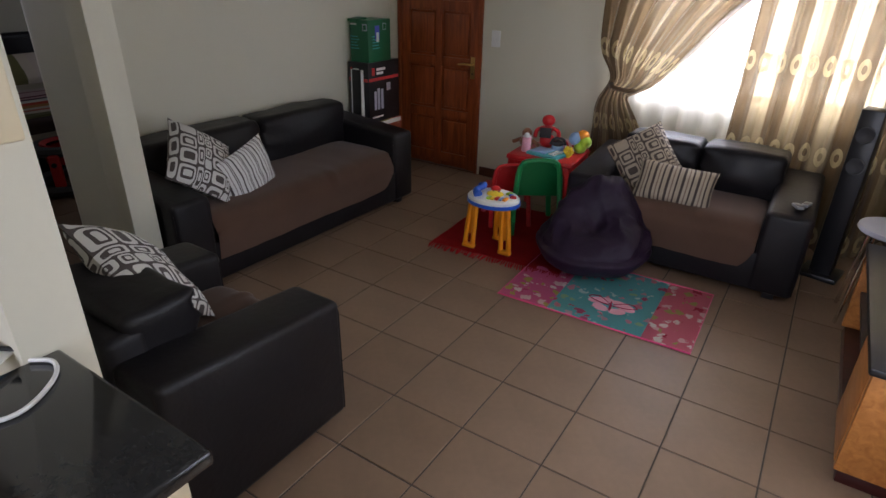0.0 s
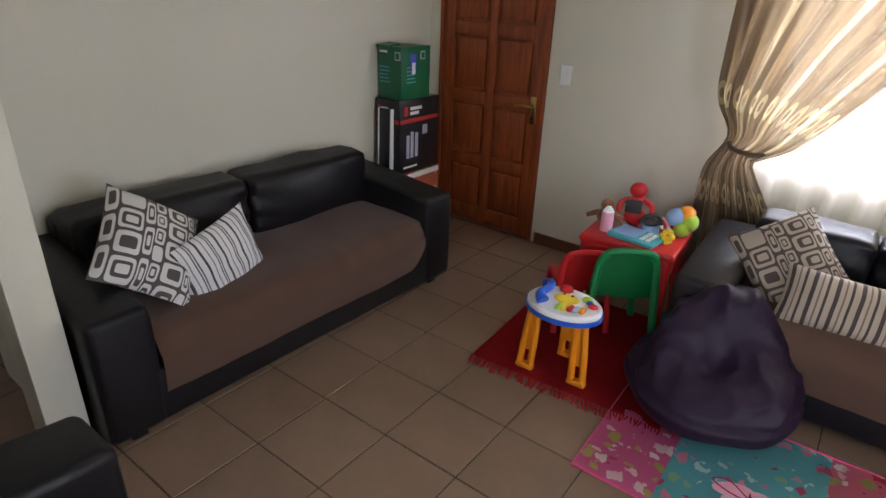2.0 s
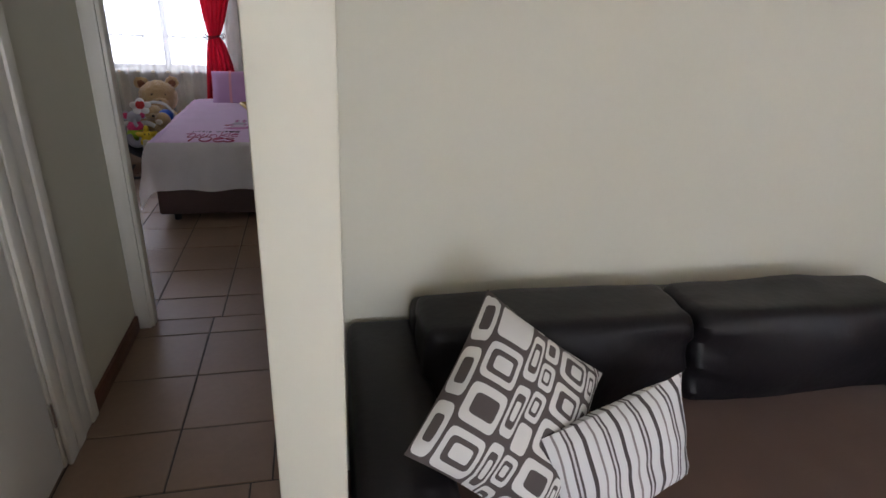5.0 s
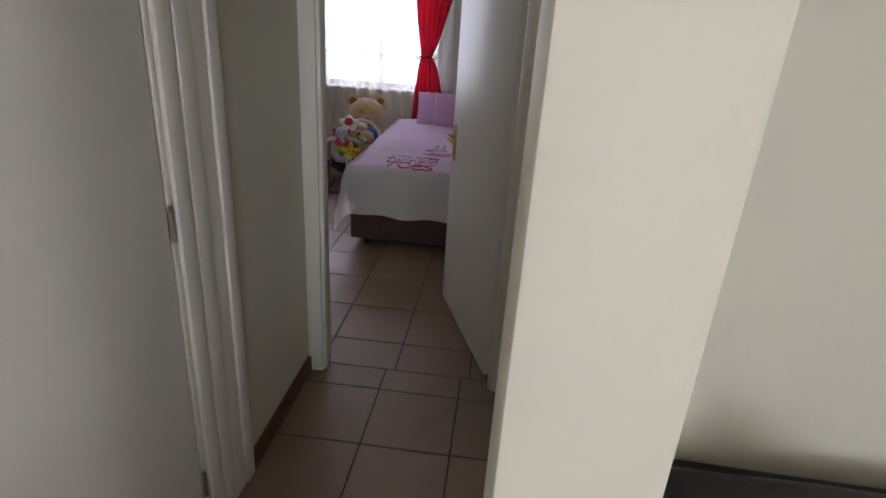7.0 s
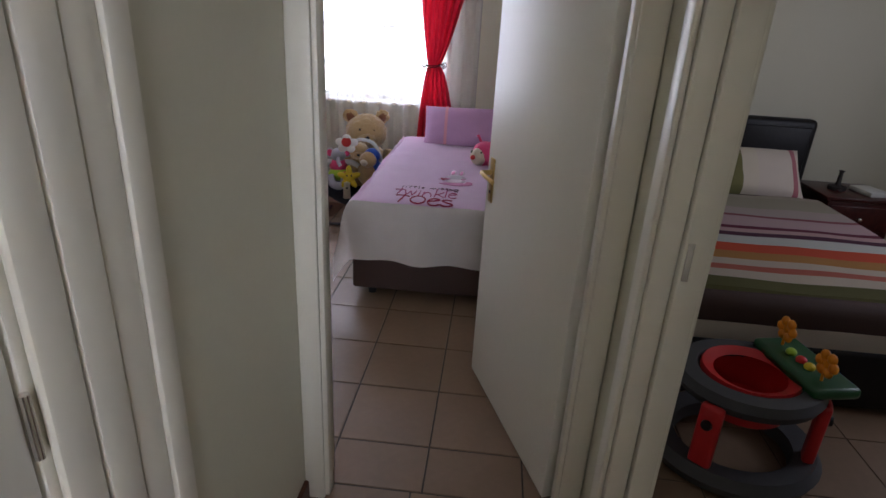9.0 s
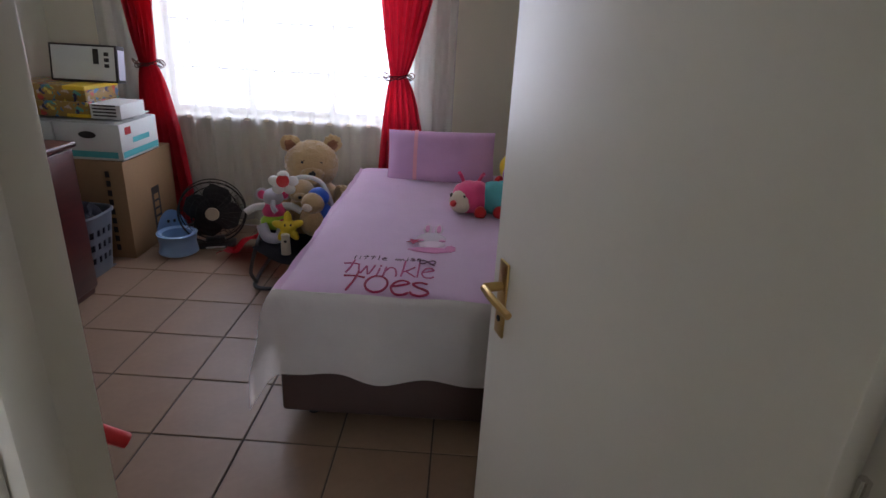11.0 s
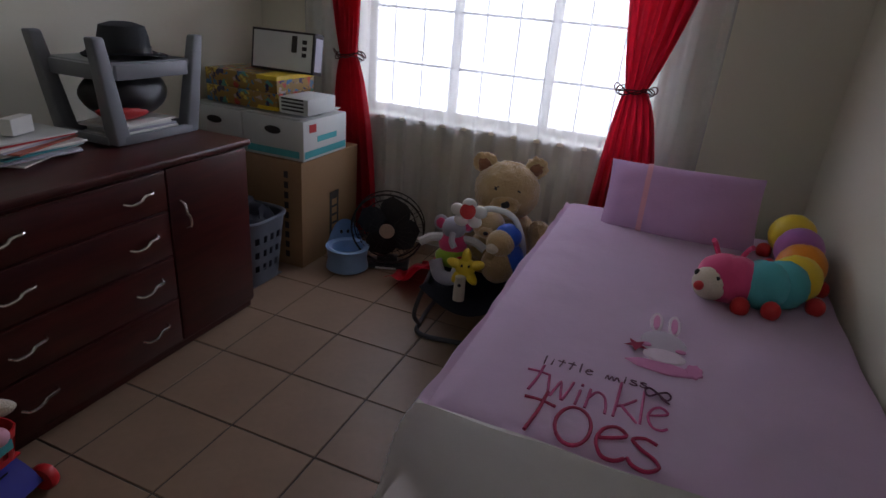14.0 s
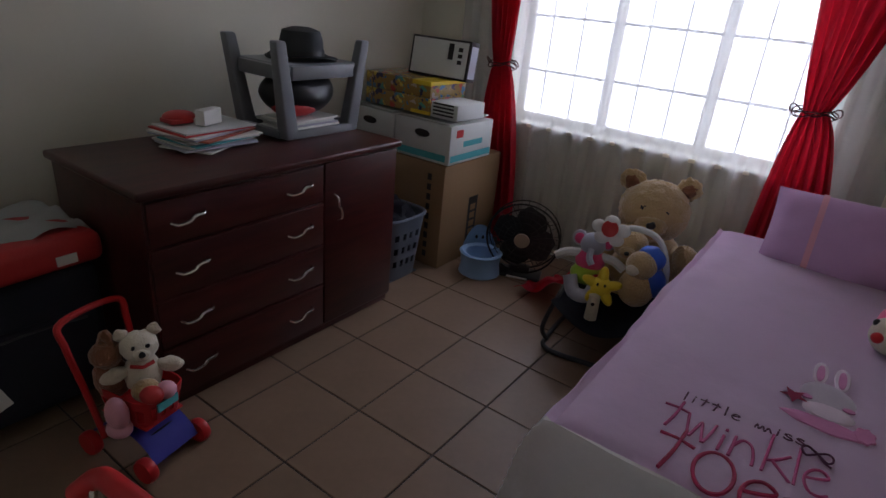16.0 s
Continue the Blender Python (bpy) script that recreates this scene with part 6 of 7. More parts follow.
lathe(bm, [(0.110, 0.02), (0.109, 0.045)], 30)
part("ribbon", bm, M["black_plastic"], ht)
pp = thing("paper_stack", pose(-7.56, -0.965, CH, 0, 0, 5), "stack of papers and booklets inside the stool", "papers")
for i in range(7):
    bm = B()
    rbox(bm, (-0.13, -0.10, 0.01 * i), (0.13, 0.10, 0.01 * i + 0.009), 0.001, 1, 0, pose(random.uniform(-0.015, 0.015), random.uniform(-0.01, 0.01), 0, 0, 0, random.uniform(-8, 8)))
    part("booklet", bm, M[("paper", "plush_grey", "carton_white")[i % 3]], pp)
bm = B()
ell(bm, (0, 0, 0.092), (0.172, 0.128, 0.098), 0, (0, 0, 0), 28, 18)
for v in bm.verts:
    v.co += Vector(noise.noise_vector(v.co * 9)) * 0.014
ell(bm, (0.05, 0.04, 0.04), (0.11, 0.075, 0.04), 1)
one("dark_bag", bm, [M["black_plastic"], M["red_print"]], pose(-7.57, -0.98, CH + 0.072), "black cap with a red brim stuffed under the stool", "cap")

# ---- cartons in the corner ----
bx, h = carton("cardboard_box", (-8.80, -1.36, 0), (-8.245, -0.645, 0.58), M["cardboard"], "large brown cardboard box standing in the corner", "box", 0.005)
on_face(bx, "printed_panel", "+y", h, -0.07, 0.02, 0.05, 0.36, M["dark_print"])
for k in range(5):
    on_face(bx, "lettering_bar", "+y", h, -0.05, 0.0, 0.08 + 0.05 * k, 0.115 + 0.05 * k, M["cardboard"], 0.003)
for k in range(9):
    on_face(bx, "lettering_bar", "+x", h, 0.25, 0.275, 0.05 + 0.055 * k, 0.085 + 0.055 * k, M["dark_print"])
bm = B()
rbox(bm, (-0.03, -0.25, 0.5805), (0.03, 0.30, 0.582))
part("packing_tape", bm, M["cream"], bx)
for y0, y1 in ((-1.37, -1.02), (-1.01, -0.64)):
    wb, h = carton("nappy_box", (-8.66, y0, 0.582), (-8.26, y1, 0.785), M["carton_white"], "white nappy carton with teal print and a handle hole", "box", 0.005)
    bm = B()
    ell(bm, (h[0], 0, 0.14), (0.004, 0.05, 0.020), 0, (0, 0, 0), 20, 8)
    part("handle_hole", bm, M["dark_print"], wb)
    on_face(wb, "teal_band", "+x", h, -0.16, 0.16, 0.015, 0.05, M["teal_print"])
    on_face(wb, "lettering_bar", "+y", h, -0.10, 0.08, 0.085, 0.115, M["teal_print"])
    on_face(wb, "emblem", "+y", h, 0.09, 0.15, 0.14, 0.18, M["red_print"])
    on_face(wb, "teal_band", "+y", h, -0.19, 0.19, 0.015, 0.05, M["teal_print"])
    for sgn in (-1, 1):
        part("flap", rbox(B(), (-0.19, -0.16, 0), (0.0, 0.16, 0.004), 0, 1, 0, pose(sgn * 0.005, 0, 0.206, 0, 4 * sgn, 0) if sgn > 0 else pose(0.19, 0, 0.210, 0, -3, 0)), M["carton_white"], wb)
for k in range(2):
    fp, h = carton("drink_pack", (-8.62, -1.27, 0.805 + 0.085 * k), (-8.30, -0.82, 0.89 + 0.085 * k), M["food"], "shrink-wrapped tray of bright yellow and blue juice packets", "drinks pack", 0.006)
    part("wrap_band", rbox(B(), (-0.161, 0.10, 0.062 if k else 0.0), (0.161, 0.2255, 0.0855 if k else 0.022), 0.004), M["yellow"], fp)
sb, h = carton("small_carton", (-8.55, -0.81, 0.805), (-8.30, -0.64, 0.885), M["carton_white"], "small white printed carton on the nappy boxes")
for k in range(4):
    on_face(sb, "lettering_bar", "+x", h, -0.07, 0.06, 0.015 + 0.018 * k, 0.024 + 0.018 * k, M["dark_print"])
lb = thing("lamp_carton", pose(-8.50, -0.90, 0.975, 0, -8, 0) @ Matrix.Diagonal((1.0, 0.9, 0.9, 1.0)), "flat white carton with dark edges leaning on the boxes", "box")
part("carton", rbox(B(), (-0.04, -0.23, 0), (0.04, 0.20, 0.225), 0.004), M["dark_print"], lb)
part("front_print", rbox(B(), (0.0405, -0.215, 0.012), (0.042, 0.185, 0.213)), M["carton_white"], lb)
part("printed_handset", rbox(B(), (0.0425, 0.05, 0.11), (0.044, 0.085, 0.20), 0.0), M["dark_print"], lb)
for k in range(3):
    part("printed_icon", rbox(B(), (0.0425, 0.12, 0.09 + 0.035 * k), (0.044, 0.15, 0.112 + 0.035 * k)), M["dark_print"], lb)
part("side_label", rbox(B(), (-0.03, 0.2005, 0.02), (0.03, 0.2015, 0.20)), M["plush_grey"], lb)

# ---- laundry basket, potty, fan ----
bk = thing("laundry_basket", pose(-8.03, -0.83, 0), "grey plastic laundry basket with holes, full of dark clothes", "basket")
bm = B()
n, rowsn = 40, 9
for j in range(rowsn):
    z0, z1 = 0.34 * j / rowsn, 0.34 * (j + 1) / rowsn
    for i in range(n):
        if j in (2, 3, 4, 5, 6) and i % 2 == 0:
            if j % 2 == 0:
                continue
        q = []
        for ii, zz in ((i, z0), (i + 1, z0), (i + 1, z1), (i, z1)):
            a = 2 * math.pi * ii / n
            r = 0.125 + 0.10 * zz
            ca, sa = math.cos(a), math.sin(a)
            k = (abs(ca) ** 4 + abs(sa) ** 4) ** -0.25
            q.append(bm.verts.new((r * k * ca, r * k * sa, zz + 0.003)))
        bm.faces.new(q)
bmesh.ops.remove_doubles(bm, verts=bm.verts[:], dist=0.0005)
bmesh.ops.solidify(bm, geom=bm.faces[:], thickness=0.005)
part("wall", bm, M["basket"], bk)
bm = B()
tube(bm, [((0.16 * (abs(math.cos(a)) ** 4 + abs(math.sin(a)) ** 4) ** -0.25) * math.cos(a), (0.16 * (abs(math.cos(a)) ** 4 + abs(math.sin(a)) ** 4) ** -0.25) * math.sin(a), 0.345) for a in [2 * math.pi * i / 40 for i in range(40)]], 0.010, 8, 0, True)
part("rim", bm, M["basket"], bk)
part("bottom", rbox(B(), (-0.12, -0.12, 0.0), (0.12, 0.12, 0.006), 0.002), M["basket"], bk)
bm = B()
bmesh.ops.create_icosphere(bm, subdivisions=4, radius=1.0)
for v in bm.verts:
    p = v.co.copy()
    v.co = Vector((p.x * 0.135, p.y * 0.135, 0.24 + p.z * (0.17 if p.z > 0 else 0.23)))
    v.co += p * 0.04 * noise.noise(p * 2.5) + p * 0.015 * noise.noise(p * 7)
    v.co.x, v.co.y = max(-0.138, min(0.138, v.co.x)), max(-0.138, min(0.138, v.co.y))
part("clothes", bm, M["dark_cloth"], bk, "dark crumpled clothes")

po = thing("potty", pose(-8.385, -0.455, 0, 0, 0, 40), "pale blue plastic potty with a printed face", "potty")
bm = B()
lathe(bm, [(0.10, 0.0), (0.115, 0.01), (0.105, 0.06), (0.112, 0.12), (0.118, 0.128), (0.105, 0.135), (0.085, 0.125), (0.08, 0.05), (0.0, 0.045)], 30)
part("bowl", bm, M["skyblue"], po)
bm = B()
sheet(bm, lambda u, v: Vector((-0.085 - 0.03 * (1 - (2 * u - 1) ** 2) * 1.0, (u - 0.5) * 0.20, 0.10 + 0.14 * v * (1 - abs(2 * u - 1) ** 2.4))), 16, 6)
bmesh.ops.solidify(bm, geom=bm.faces[:], thickness=0.014)
part("backrest", bm, M["skyblue"], po)
bm = B()
for y in (-0.018, 0.018):
    ell(bm, (-0.103, y, 0.17), (0.006, 0.008, 0.011))
part("printed_eyes", bm, M["black_plastic"], po)

fn = thing("floor_fan", pose(-8.53, -0.285, 0, 0, 0, 110) @ Matrix.Scale(0.95, 4), "dark round floor fan with wire guard and beige hub", "fan")
bm = B()
for r in (0.205, 0.17, 0.135, 0.10, 0.06):
    k = 1 - (r / 0.205) ** 2
    tube(bm, [(r * math.cos(2 * math.pi * i / 36), -0.055 - 0.02 * k, 0.245 + r * math.sin(2 * math.pi * i / 36)) for i in range(36)], 0.0022 if r < 0.2 else 0.006, 6, 0, True)
for i in range(24):
    a = 2 * math.pi * i / 24
    tube(bm, [(0.035 * math.cos(a), -0.076, 0.245 + 0.035 * math.sin(a)), (0.12 * math.cos(a), -0.070, 0.245 + 0.12 * math.sin(a)), (0.205 * math.cos(a), -0.054, 0.245 + 0.205 * math.sin(a))], 0.0016, 5)
tagged(part("guard", bm, M["black_plastic"], fn), kind="stuff")
bm = B()
lathe(bm, [(0.0, 0.0), (0.040, 0.002), (0.044, 0.010), (0.040, 0.018), (0.0, 0.018)], 24, 0, pose(0, -0.072, 0.245, 90, 0, 0))
part("hub", bm, M["fan_hub"], fn)
for k in range(4):
    bm = B()
    m4 = pose(0, -0.02, 0.245, 0, 90 * k + 20, 0)
    g = sheet(bm, lambda u, v: Vector((0.03 + 0.145 * u, -0.02 + 0.04 * v, (v - 0.5) * (0.06 + 0.12 * math.sin(math.pi * min(1, u * 0.8 + 0.1))))), 8, 6)
    bmesh.ops.transform(bm, matrix=m4, verts=bm.verts[:])
    bmesh.ops.solidify(bm, geom=bm.faces[:], thickness=0.003)
    part("blade", bm, M["black_plastic"], fn)
bm = B()
for r in (0.205, 0.15, 0.10):
    tube(bm, [(r * math.cos(2 * math.pi * i / 36), 0.02 + 0.03 * (1 - r / 0.205), 0.245 + r * math.sin(2 * math.pi * i / 36)) for i in range(36)], 0.004, 6, 0, True)
for i in range(12):
    a = 2 * math.pi * i / 12
    tube(bm, [(0.05 * math.cos(a), 0.045, 0.245 + 0.05 * math.sin(a)), (0.205 * math.cos(a), 0.02, 0.245 + 0.205 * math.sin(a))], 0.002, 5)
cyl(bm, (0, 0.0, 0.245), (0, 0.09, 0.245), 0.06, 0.045, 20)
tagged(part("rear_guard", bm, M["black_plastic"], fn), kind="stuff")
bm = B()
rbox(bm, (-0.13, -0.07, 0.0), (0.13, 0.07, 0.022), 0.010, 3)
rbox(bm, (-0.06, -0.02, 0.02), (0.06, 0.04, 0.06), 0.008)
part("base", bm, M["black_plastic"], fn)
part("front_strip", rbox(B(), (-0.06, -0.073, 0.006), (0.06, -0.069, 0.016)), M["white"], fn)

# ---- bouncer full of soft toys ----
bo = thing("baby_bouncer", pose(-8.16, 0.345, 0, 0, 0, 98), "dark baby bouncer on a tubular frame, heaped with toys", "baby bouncer")
bm = B()
tube(bm, curve([(-0.20, 0.20, 0.012), (-0.215, -0.05, 0.012), (-0.19, -0.19, 0.012), (0.0, -0.20, 0.012), (0.19, -0.19, 0.012), (0.215, -0.05, 0.012), (0.20, 0.20, 0.012)], 40), 0.011, 8)
part("floor_frame", bm, M["grey_rubber"], bo)
for sx in (-1, 1):
    bm = B()
    tube(bm, curve([(sx * 0.21, -0.12, 0.014), (sx * 0.225, -0.17, 0.10), (sx * 0.20, -0.10, 0.22), (sx * 0.19, 0.05, 0.28)], 16), 0.010, 8)
    part("side_tube", bm, M["grey_rubber"], bo)
bm = B()


def seat_at(u, v):
    x = (u - 0.5) * 0.40
    y = -0.22 + 0.52 * v
    z = 0.20 + 0.24 * max(0, v - 0.45) - 0.10 * math.sin(math.pi * u) * (1 - 0.5 * v) + 0.06 * (1 - v) ** 3
    return Vector((x, y, z))


sheet(bm, seat_at, 16, 16)
bmesh.ops.solidify(bm, geom=bm.faces[:], thickness=0.035)
part("seat", bm, M["dark_cloth"], bo, "dark padded seat")
bm = B()
tube(bm, curve([(0.19, 0.06, 0.26), (0.20, 0.0, 0.42), (0.15, -0.03, 0.56), (0.06, -0.04, 0.595), (-0.02, -0.05, 0.575)], 24), 0.013, 8)
part("toy_bar", bm, M["carton_white"], bo, "pale curved toy bar")
bm = B()
for k in range(5):
    a = radians(72 * k + 90)
    ell(bm, (-0.045 + 0.050 * math.cos(a), -0.065, 0.565 + 0.040 * math.sin(a)), (0.032, 0.018, 0.028))
part("toy_flower", bm, M["white"], bo, "white flower-shaped toy")
bm = B()
lathe(bm, [(0.0, 0.0), (0.032, 0.0), (0.034, 0.016), (0.0, 0.022)], 20, 0, pose(-0.045, -0.075, 0.578, 70, 0, 0))
part("toy_button", bm, M["red"], bo, "red button")
bm = B()
sheet(bm, lambda u, v: Vector((-0.42 + 0.30 * u + 0.03 * math.sin(v * 9), -0.10 + 0.30 * v, 0.02 + 0.20 * u ** 1.5 + 0.02 * math.sin(u * 11 + v * 7))), 18, 14)
bmesh.ops.solidify(bm, geom=bm.faces[:], thickness=0.012)
one("red_blanket", bm, M["red_cloth"], pose(-8.30, 0.22, 0, 0, 0, 72), "crumpled dark red blanket beside the bouncer", "blanket")


# big teddy bear behind the bouncer
bm = B()
ell(bm, (0, 0, 0.27), (0.21, 0.18, 0.27), 0, (0, 0, 0), 48, 32)
ell(bm, (0, -0.03, 0.63), (0.165, 0.145, 0.150), 0, (0, 0, 0), 48, 32)
for s in (-1, 1):
    ell(bm, (s * 0.130, 0.0, 0.755), (0.058, 0.032, 0.055), 0, (0, 0, 0), 28, 18)
    ell(bm, (s * 0.130, -0.018, 0.752), (0.036, 0.022, 0.034), 1, (0, 0, 0), 20, 12)
    ell(bm, (s * 0.215, -0.05, 0.36), (0.08, 0.09, 0.16), 0, (20, s * -18, 0), 28, 18)
ell(bm, (0, -0.15, 0.595), (0.072, 0.062, 0.056), 0, (0, 0, 0), 28, 18)
ell(bm, (0, -0.212, 0.612), (0.024, 0.015, 0.018), 2)
for s in (-1, 1):
    ell(bm, (s * 0.055, -0.150, 0.672), (0.012, 0.010, 0.013), 2)
bm.normal_update()
furry(bm, 0.010, 45)
furry(bm, 0.006, 110)
one("teddy_bear", bm, [M["plush_tan"], M["plush_brown"], M["black_plastic"]], pose(-8.47, 0.365, 0.0, 0, 0, 104) @ Matrix.Scale(0.93, 4), "large tan teddy bear sitting behind the bouncer", "soft toy")
# elephant, starfish, doll, small bears
bm = B()
ell(bm, (0, 0, 0.06), (0.065, 0.055, 0.055), 1)
ell(bm, (0, -0.01, 0.0), (0.075, 0.06, 0.05), 2)
ell(bm, (0, 0, 0.135), (0.055, 0.05, 0.05), 0)
for s in (-1, 1):
    ell(bm, (s * 0.06, 0.01, 0.15), (0.032, 0.014, 0.036), 0)
    ell(bm, (s * 0.06, 0.0, 0.15), (0.022, 0.010, 0.025), 1)
    tube(bm, curve([(s * 0.05, 0, 0.085), (s * 0.10, -0.02, 0.085), (s * 0.145, -0.03, 0.06)], 8), 0.020, 8, 3)
tube(bm, curve([(0, -0.045, 0.125), (0.0, -0.075, 0.10), (0.015, -0.085, 0.075)], 8), 0.014, 8, 0)
one("elephant_toy", bm, [M["plush_grey"], M["pink"], M["lime"], M["stripe_a"]], pose(-8.135, 0.235, 0.335, 0, 0, 105), "grey plush elephant in pink and lime clothes", "soft toy")
bm = B()
for k in range(5):
    a = radians(90 + 72 * k)
    ell(bm, (0.045 * math.cos(a), 0, 0.045 * math.sin(a)), (0.042, 0.024, 0.022), 0, (0, -math.degrees(a), 0))
ell(bm, (0, 0, 0), (0.045, 0.032, 0.045), 0)
for s in (-1, 1):
    ell(bm, (s * 0.015, -0.032, 0.012), (0.005, 0.004, 0.007), 1)
one("star_toy", bm, [M["yellow"], M["black_plastic"]], pose(-8.045, 0.335, 0.335, -15, 0, 105), "yellow plush star with a smiling face", "soft toy")
bm = B()
ell(bm, (0, 0, 0.0), (0.075, 0.065, 0.085), 0)
ell(bm, (0, -0.02, 0.11), (0.062, 0.058, 0.058), 0)
ell(bm, (0.03, 0.02, 0.13), (0.060, 0.060, 0.055), 1)
ell(bm, (0.05, 0.02, 0.03), (0.06, 0.06, 0.07), 1)
ell(bm, (-0.03, -0.065, 0.10), (0.028, 0.026, 0.022), 2)
one("plush_bear", bm, [M["plush_tan"], M["blue"], M["plush_white"]], pose(-8.12, 0.455, 0.35, 0, 0, 105), "tan plush bear in a blue knitted cap", "soft toy")
bm = B()
ell(bm, (0, 0, 0), (0.085, 0.07, 0.085), 0)
ell(bm, (-0.01, -0.02, 0.115), (0.075, 0.068, 0.065), 0)
ell(bm, (-0.015, -0.085, 0.10), (0.035, 0.028, 0.025), 0)
ell(bm, (-0.016, -0.114, 0.106), (0.011, 0.007, 0.009), 1)
for s in (-1, 1):
    ell(bm, (s * 0.055, 0.0, 0.165), (0.025, 0.014, 0.025), 0)
one("plush_bear", bm, [M["plush_tan"], M["black_plastic"]], pose(-8.22, 0.375, 0.38, 0, 0, 105), "small tan plush bear among the toys", "soft toy")
bm = B()
tube(bm, curve([(-0.06, 0, 0.05), (-0.03, -0.03, -0.01), (0.03, -0.03, -0.015), (0.05, -0.01, 0.03)], 12), 0.030, 10, 0)
ell(bm, (0.055, -0.005, 0.05), (0.035, 0.032, 0.03), 1)
one("plush_snake", bm, [M["plush_grey"], M["red"]], pose(-8.06, 0.25, 0.29, 0, 0, 105), "pale blue and red curled plush toy", "soft toy")
bm = B()
cyl(bm, (0, 0, -0.06), (0, 0, 0.05), 0.026, 0.024, 16, 0)
ell(bm, (0, 0, 0.05), (0.025, 0.025, 0.014), 0)
ell(bm, (0, -0.026, 0.02), (0.008, 0.003, 0.008), 1)
one("rattle_toy", bm, [M["plush_white"], M["black_plastic"]], pose(-8.02, 0.325, 0.25, 0, 0, 105), "cream plush rattle among the toys", "soft toy")

# ---- toy cart, suitcase, push handle ----
ca = thing("toy_shopping_cart", pose(-6.54, -0.50, 0, 0, 0, 192) @ Matrix.Scale(0.80, 4), "toy shopping trolley with red basket and blue base", "toy cart")
bm = B()
sheet(bm, lambda u, v: Vector(((u - 0.5) * 0.20, -0.16 + 0.34 * v, 0.06 + 0.10 * math.sin(math.pi * v) ** 0.7)), 8, 16)
bmesh.ops.solidify(bm, geom=bm.faces[:], thickness=0.018)
part("chassis", bm, M["violet"], ca, "blue plastic chassis")
bm = B()
ell(bm, (0, -0.075, 0.115), (0.055, 0.004, 0.045), 0, (40, 0, 0))
part("chassis_opening", bm, M["dark_print"], ca)
for sx in (-1, 1):
    for y in (-0.14, 0.15):
        bm = B()
        lathe(bm, [(0.0, -0.018), (0.045, -0.018), (0.050, -0.008), (0.050, 0.008), (0.045, 0.018), (0.0, 0.018)], 22, 0, pose(sx * 0.125, y, 0.05, 0, 90, 0))
        part("wheel", bm, M["red"], ca)
bm = B()
for j in range(6):
    z0, z1 = 0.19 + 0.125 * j / 6, 0.19 + 0.125 * (j + 1) / 6
    for i in range(32):
        if 0 < j < 4 and i % 2:
            continue
        q = []
        for ii, zz in ((i, z0), (i + 1, z0), (i + 1, z1), (i, z1)):
            a = 2 * math.pi * ii / 32
            k = (abs(math.cos(a)) ** 5 + abs(math.sin(a)) ** 5) ** -0.2
            g = 1 + (zz - 0.19) * 1.6
            q.append(bm.verts.new((0.085 * g * k * math.cos(a), 0.115 * g * k * math.sin(a), zz)))
        bm.faces.new(q)
bmesh.ops.remove_doubles(bm, verts=bm.verts[:], dist=0.0005)
bmesh.ops.solidify(bm, geom=bm.faces[:], thickness=0.006)
rbox(bm, (-0.085, -0.115, 0.185), (0.085, 0.115, 0.193), 0.003)
part("basket", bm, M["red"], ca)
part("basket_label", rbox(B(), (-0.045, -0.142, 0.255), (0.045, -0.136, 0.29)), M["teal_print"], ca)
bm = B()
tube(bm, curve([(-0.10, 0.10, 0.08), (-0.11, 0.15, 0.28), (-0.125, 0.19, 0.46), (-0.11, 0.215, 0.55), (0.11, 0.215, 0.55), (0.125, 0.19, 0.46), (0.11, 0.15, 0.28), (0.10, 0.10, 0.08)], 44), 0.013, 8)
part("handle", bm, M["red"], ca)
bm = B()
ell(bm, (0, 0, 0.0), (0.06, 0.055, 0.075), 0, (0, 0, 0), 28, 18)
ell(bm, (0, -0.01, 0.105), (0.060, 0.055, 0.052), 0, (0, 0, 0), 28, 18)
ell(bm, (0, -0.058, 0.092), (0.028, 0.022, 0.022), 0)
ell(bm, (0, -0.080, 0.098), (0.012, 0.007, 0.010), 1)
for s in (-1, 1):
    ell(bm, (s * 0.050, 0, 0.150), (0.022, 0.014, 0.022), 0)
    ell(bm, (s * 0.085, -0.02, 0.02), (0.045, 0.026, 0.026), 0, (0, s * 15, 0))
    ell(bm, (s * 0.022, -0.060, 0.118), (0.006, 0.005, 0.007), 1)
tube(bm, [(-0.035, -0.052, 0.055), (0.0, -0.066, 0.050), (0.035, -0.052, 0.055)], 0.007, 6, 2)
bm.normal_update()
furry(bm, 0.005, 60)
one("plush_bear", bm, [M["plush_white"], M["black_plastic"], M["red_print"]], pose(-6.555, -0.50, 0.275, -8, 0, 158) @ Matrix.Scale(0.88, 4), "cream plush bear sitting in the toy trolley", "soft toy")
bm = B()
ell(bm, (0, 0, 0), (0.06, 0.055, 0.08), 0, (0, 0, 0), 24, 16)
ell(bm, (0, -0.01, 0.10), (0.052, 0.05, 0.048), 0, (0, 0, 0), 24, 16)
tube(bm, curve([(-0.02, 0, 0.13), (0.0, 0.0, 0.175), (0.02, 0, 0.13)], 8), 0.018, 8)
bm.normal_update()
furry(bm, 0.006, 50)
one("brown_plush", bm, M["plush_brown"], pose(-6.49, -0.555, 0.265, 0, 0, 118) @ Matrix.Scale(0.85, 4), "brown plush toy in the toy trolley", "soft toy")
bm = B()
ell(bm, (0, 0, 0), (0.05, 0.045, 0.04), 0)
ell(bm, (0.04, -0.03, 0.01), (0.04, 0.035, 0.03), 1)
ell(bm, (0.06, 0.02, 0.0), (0.035, 0.035, 0.03), 2)
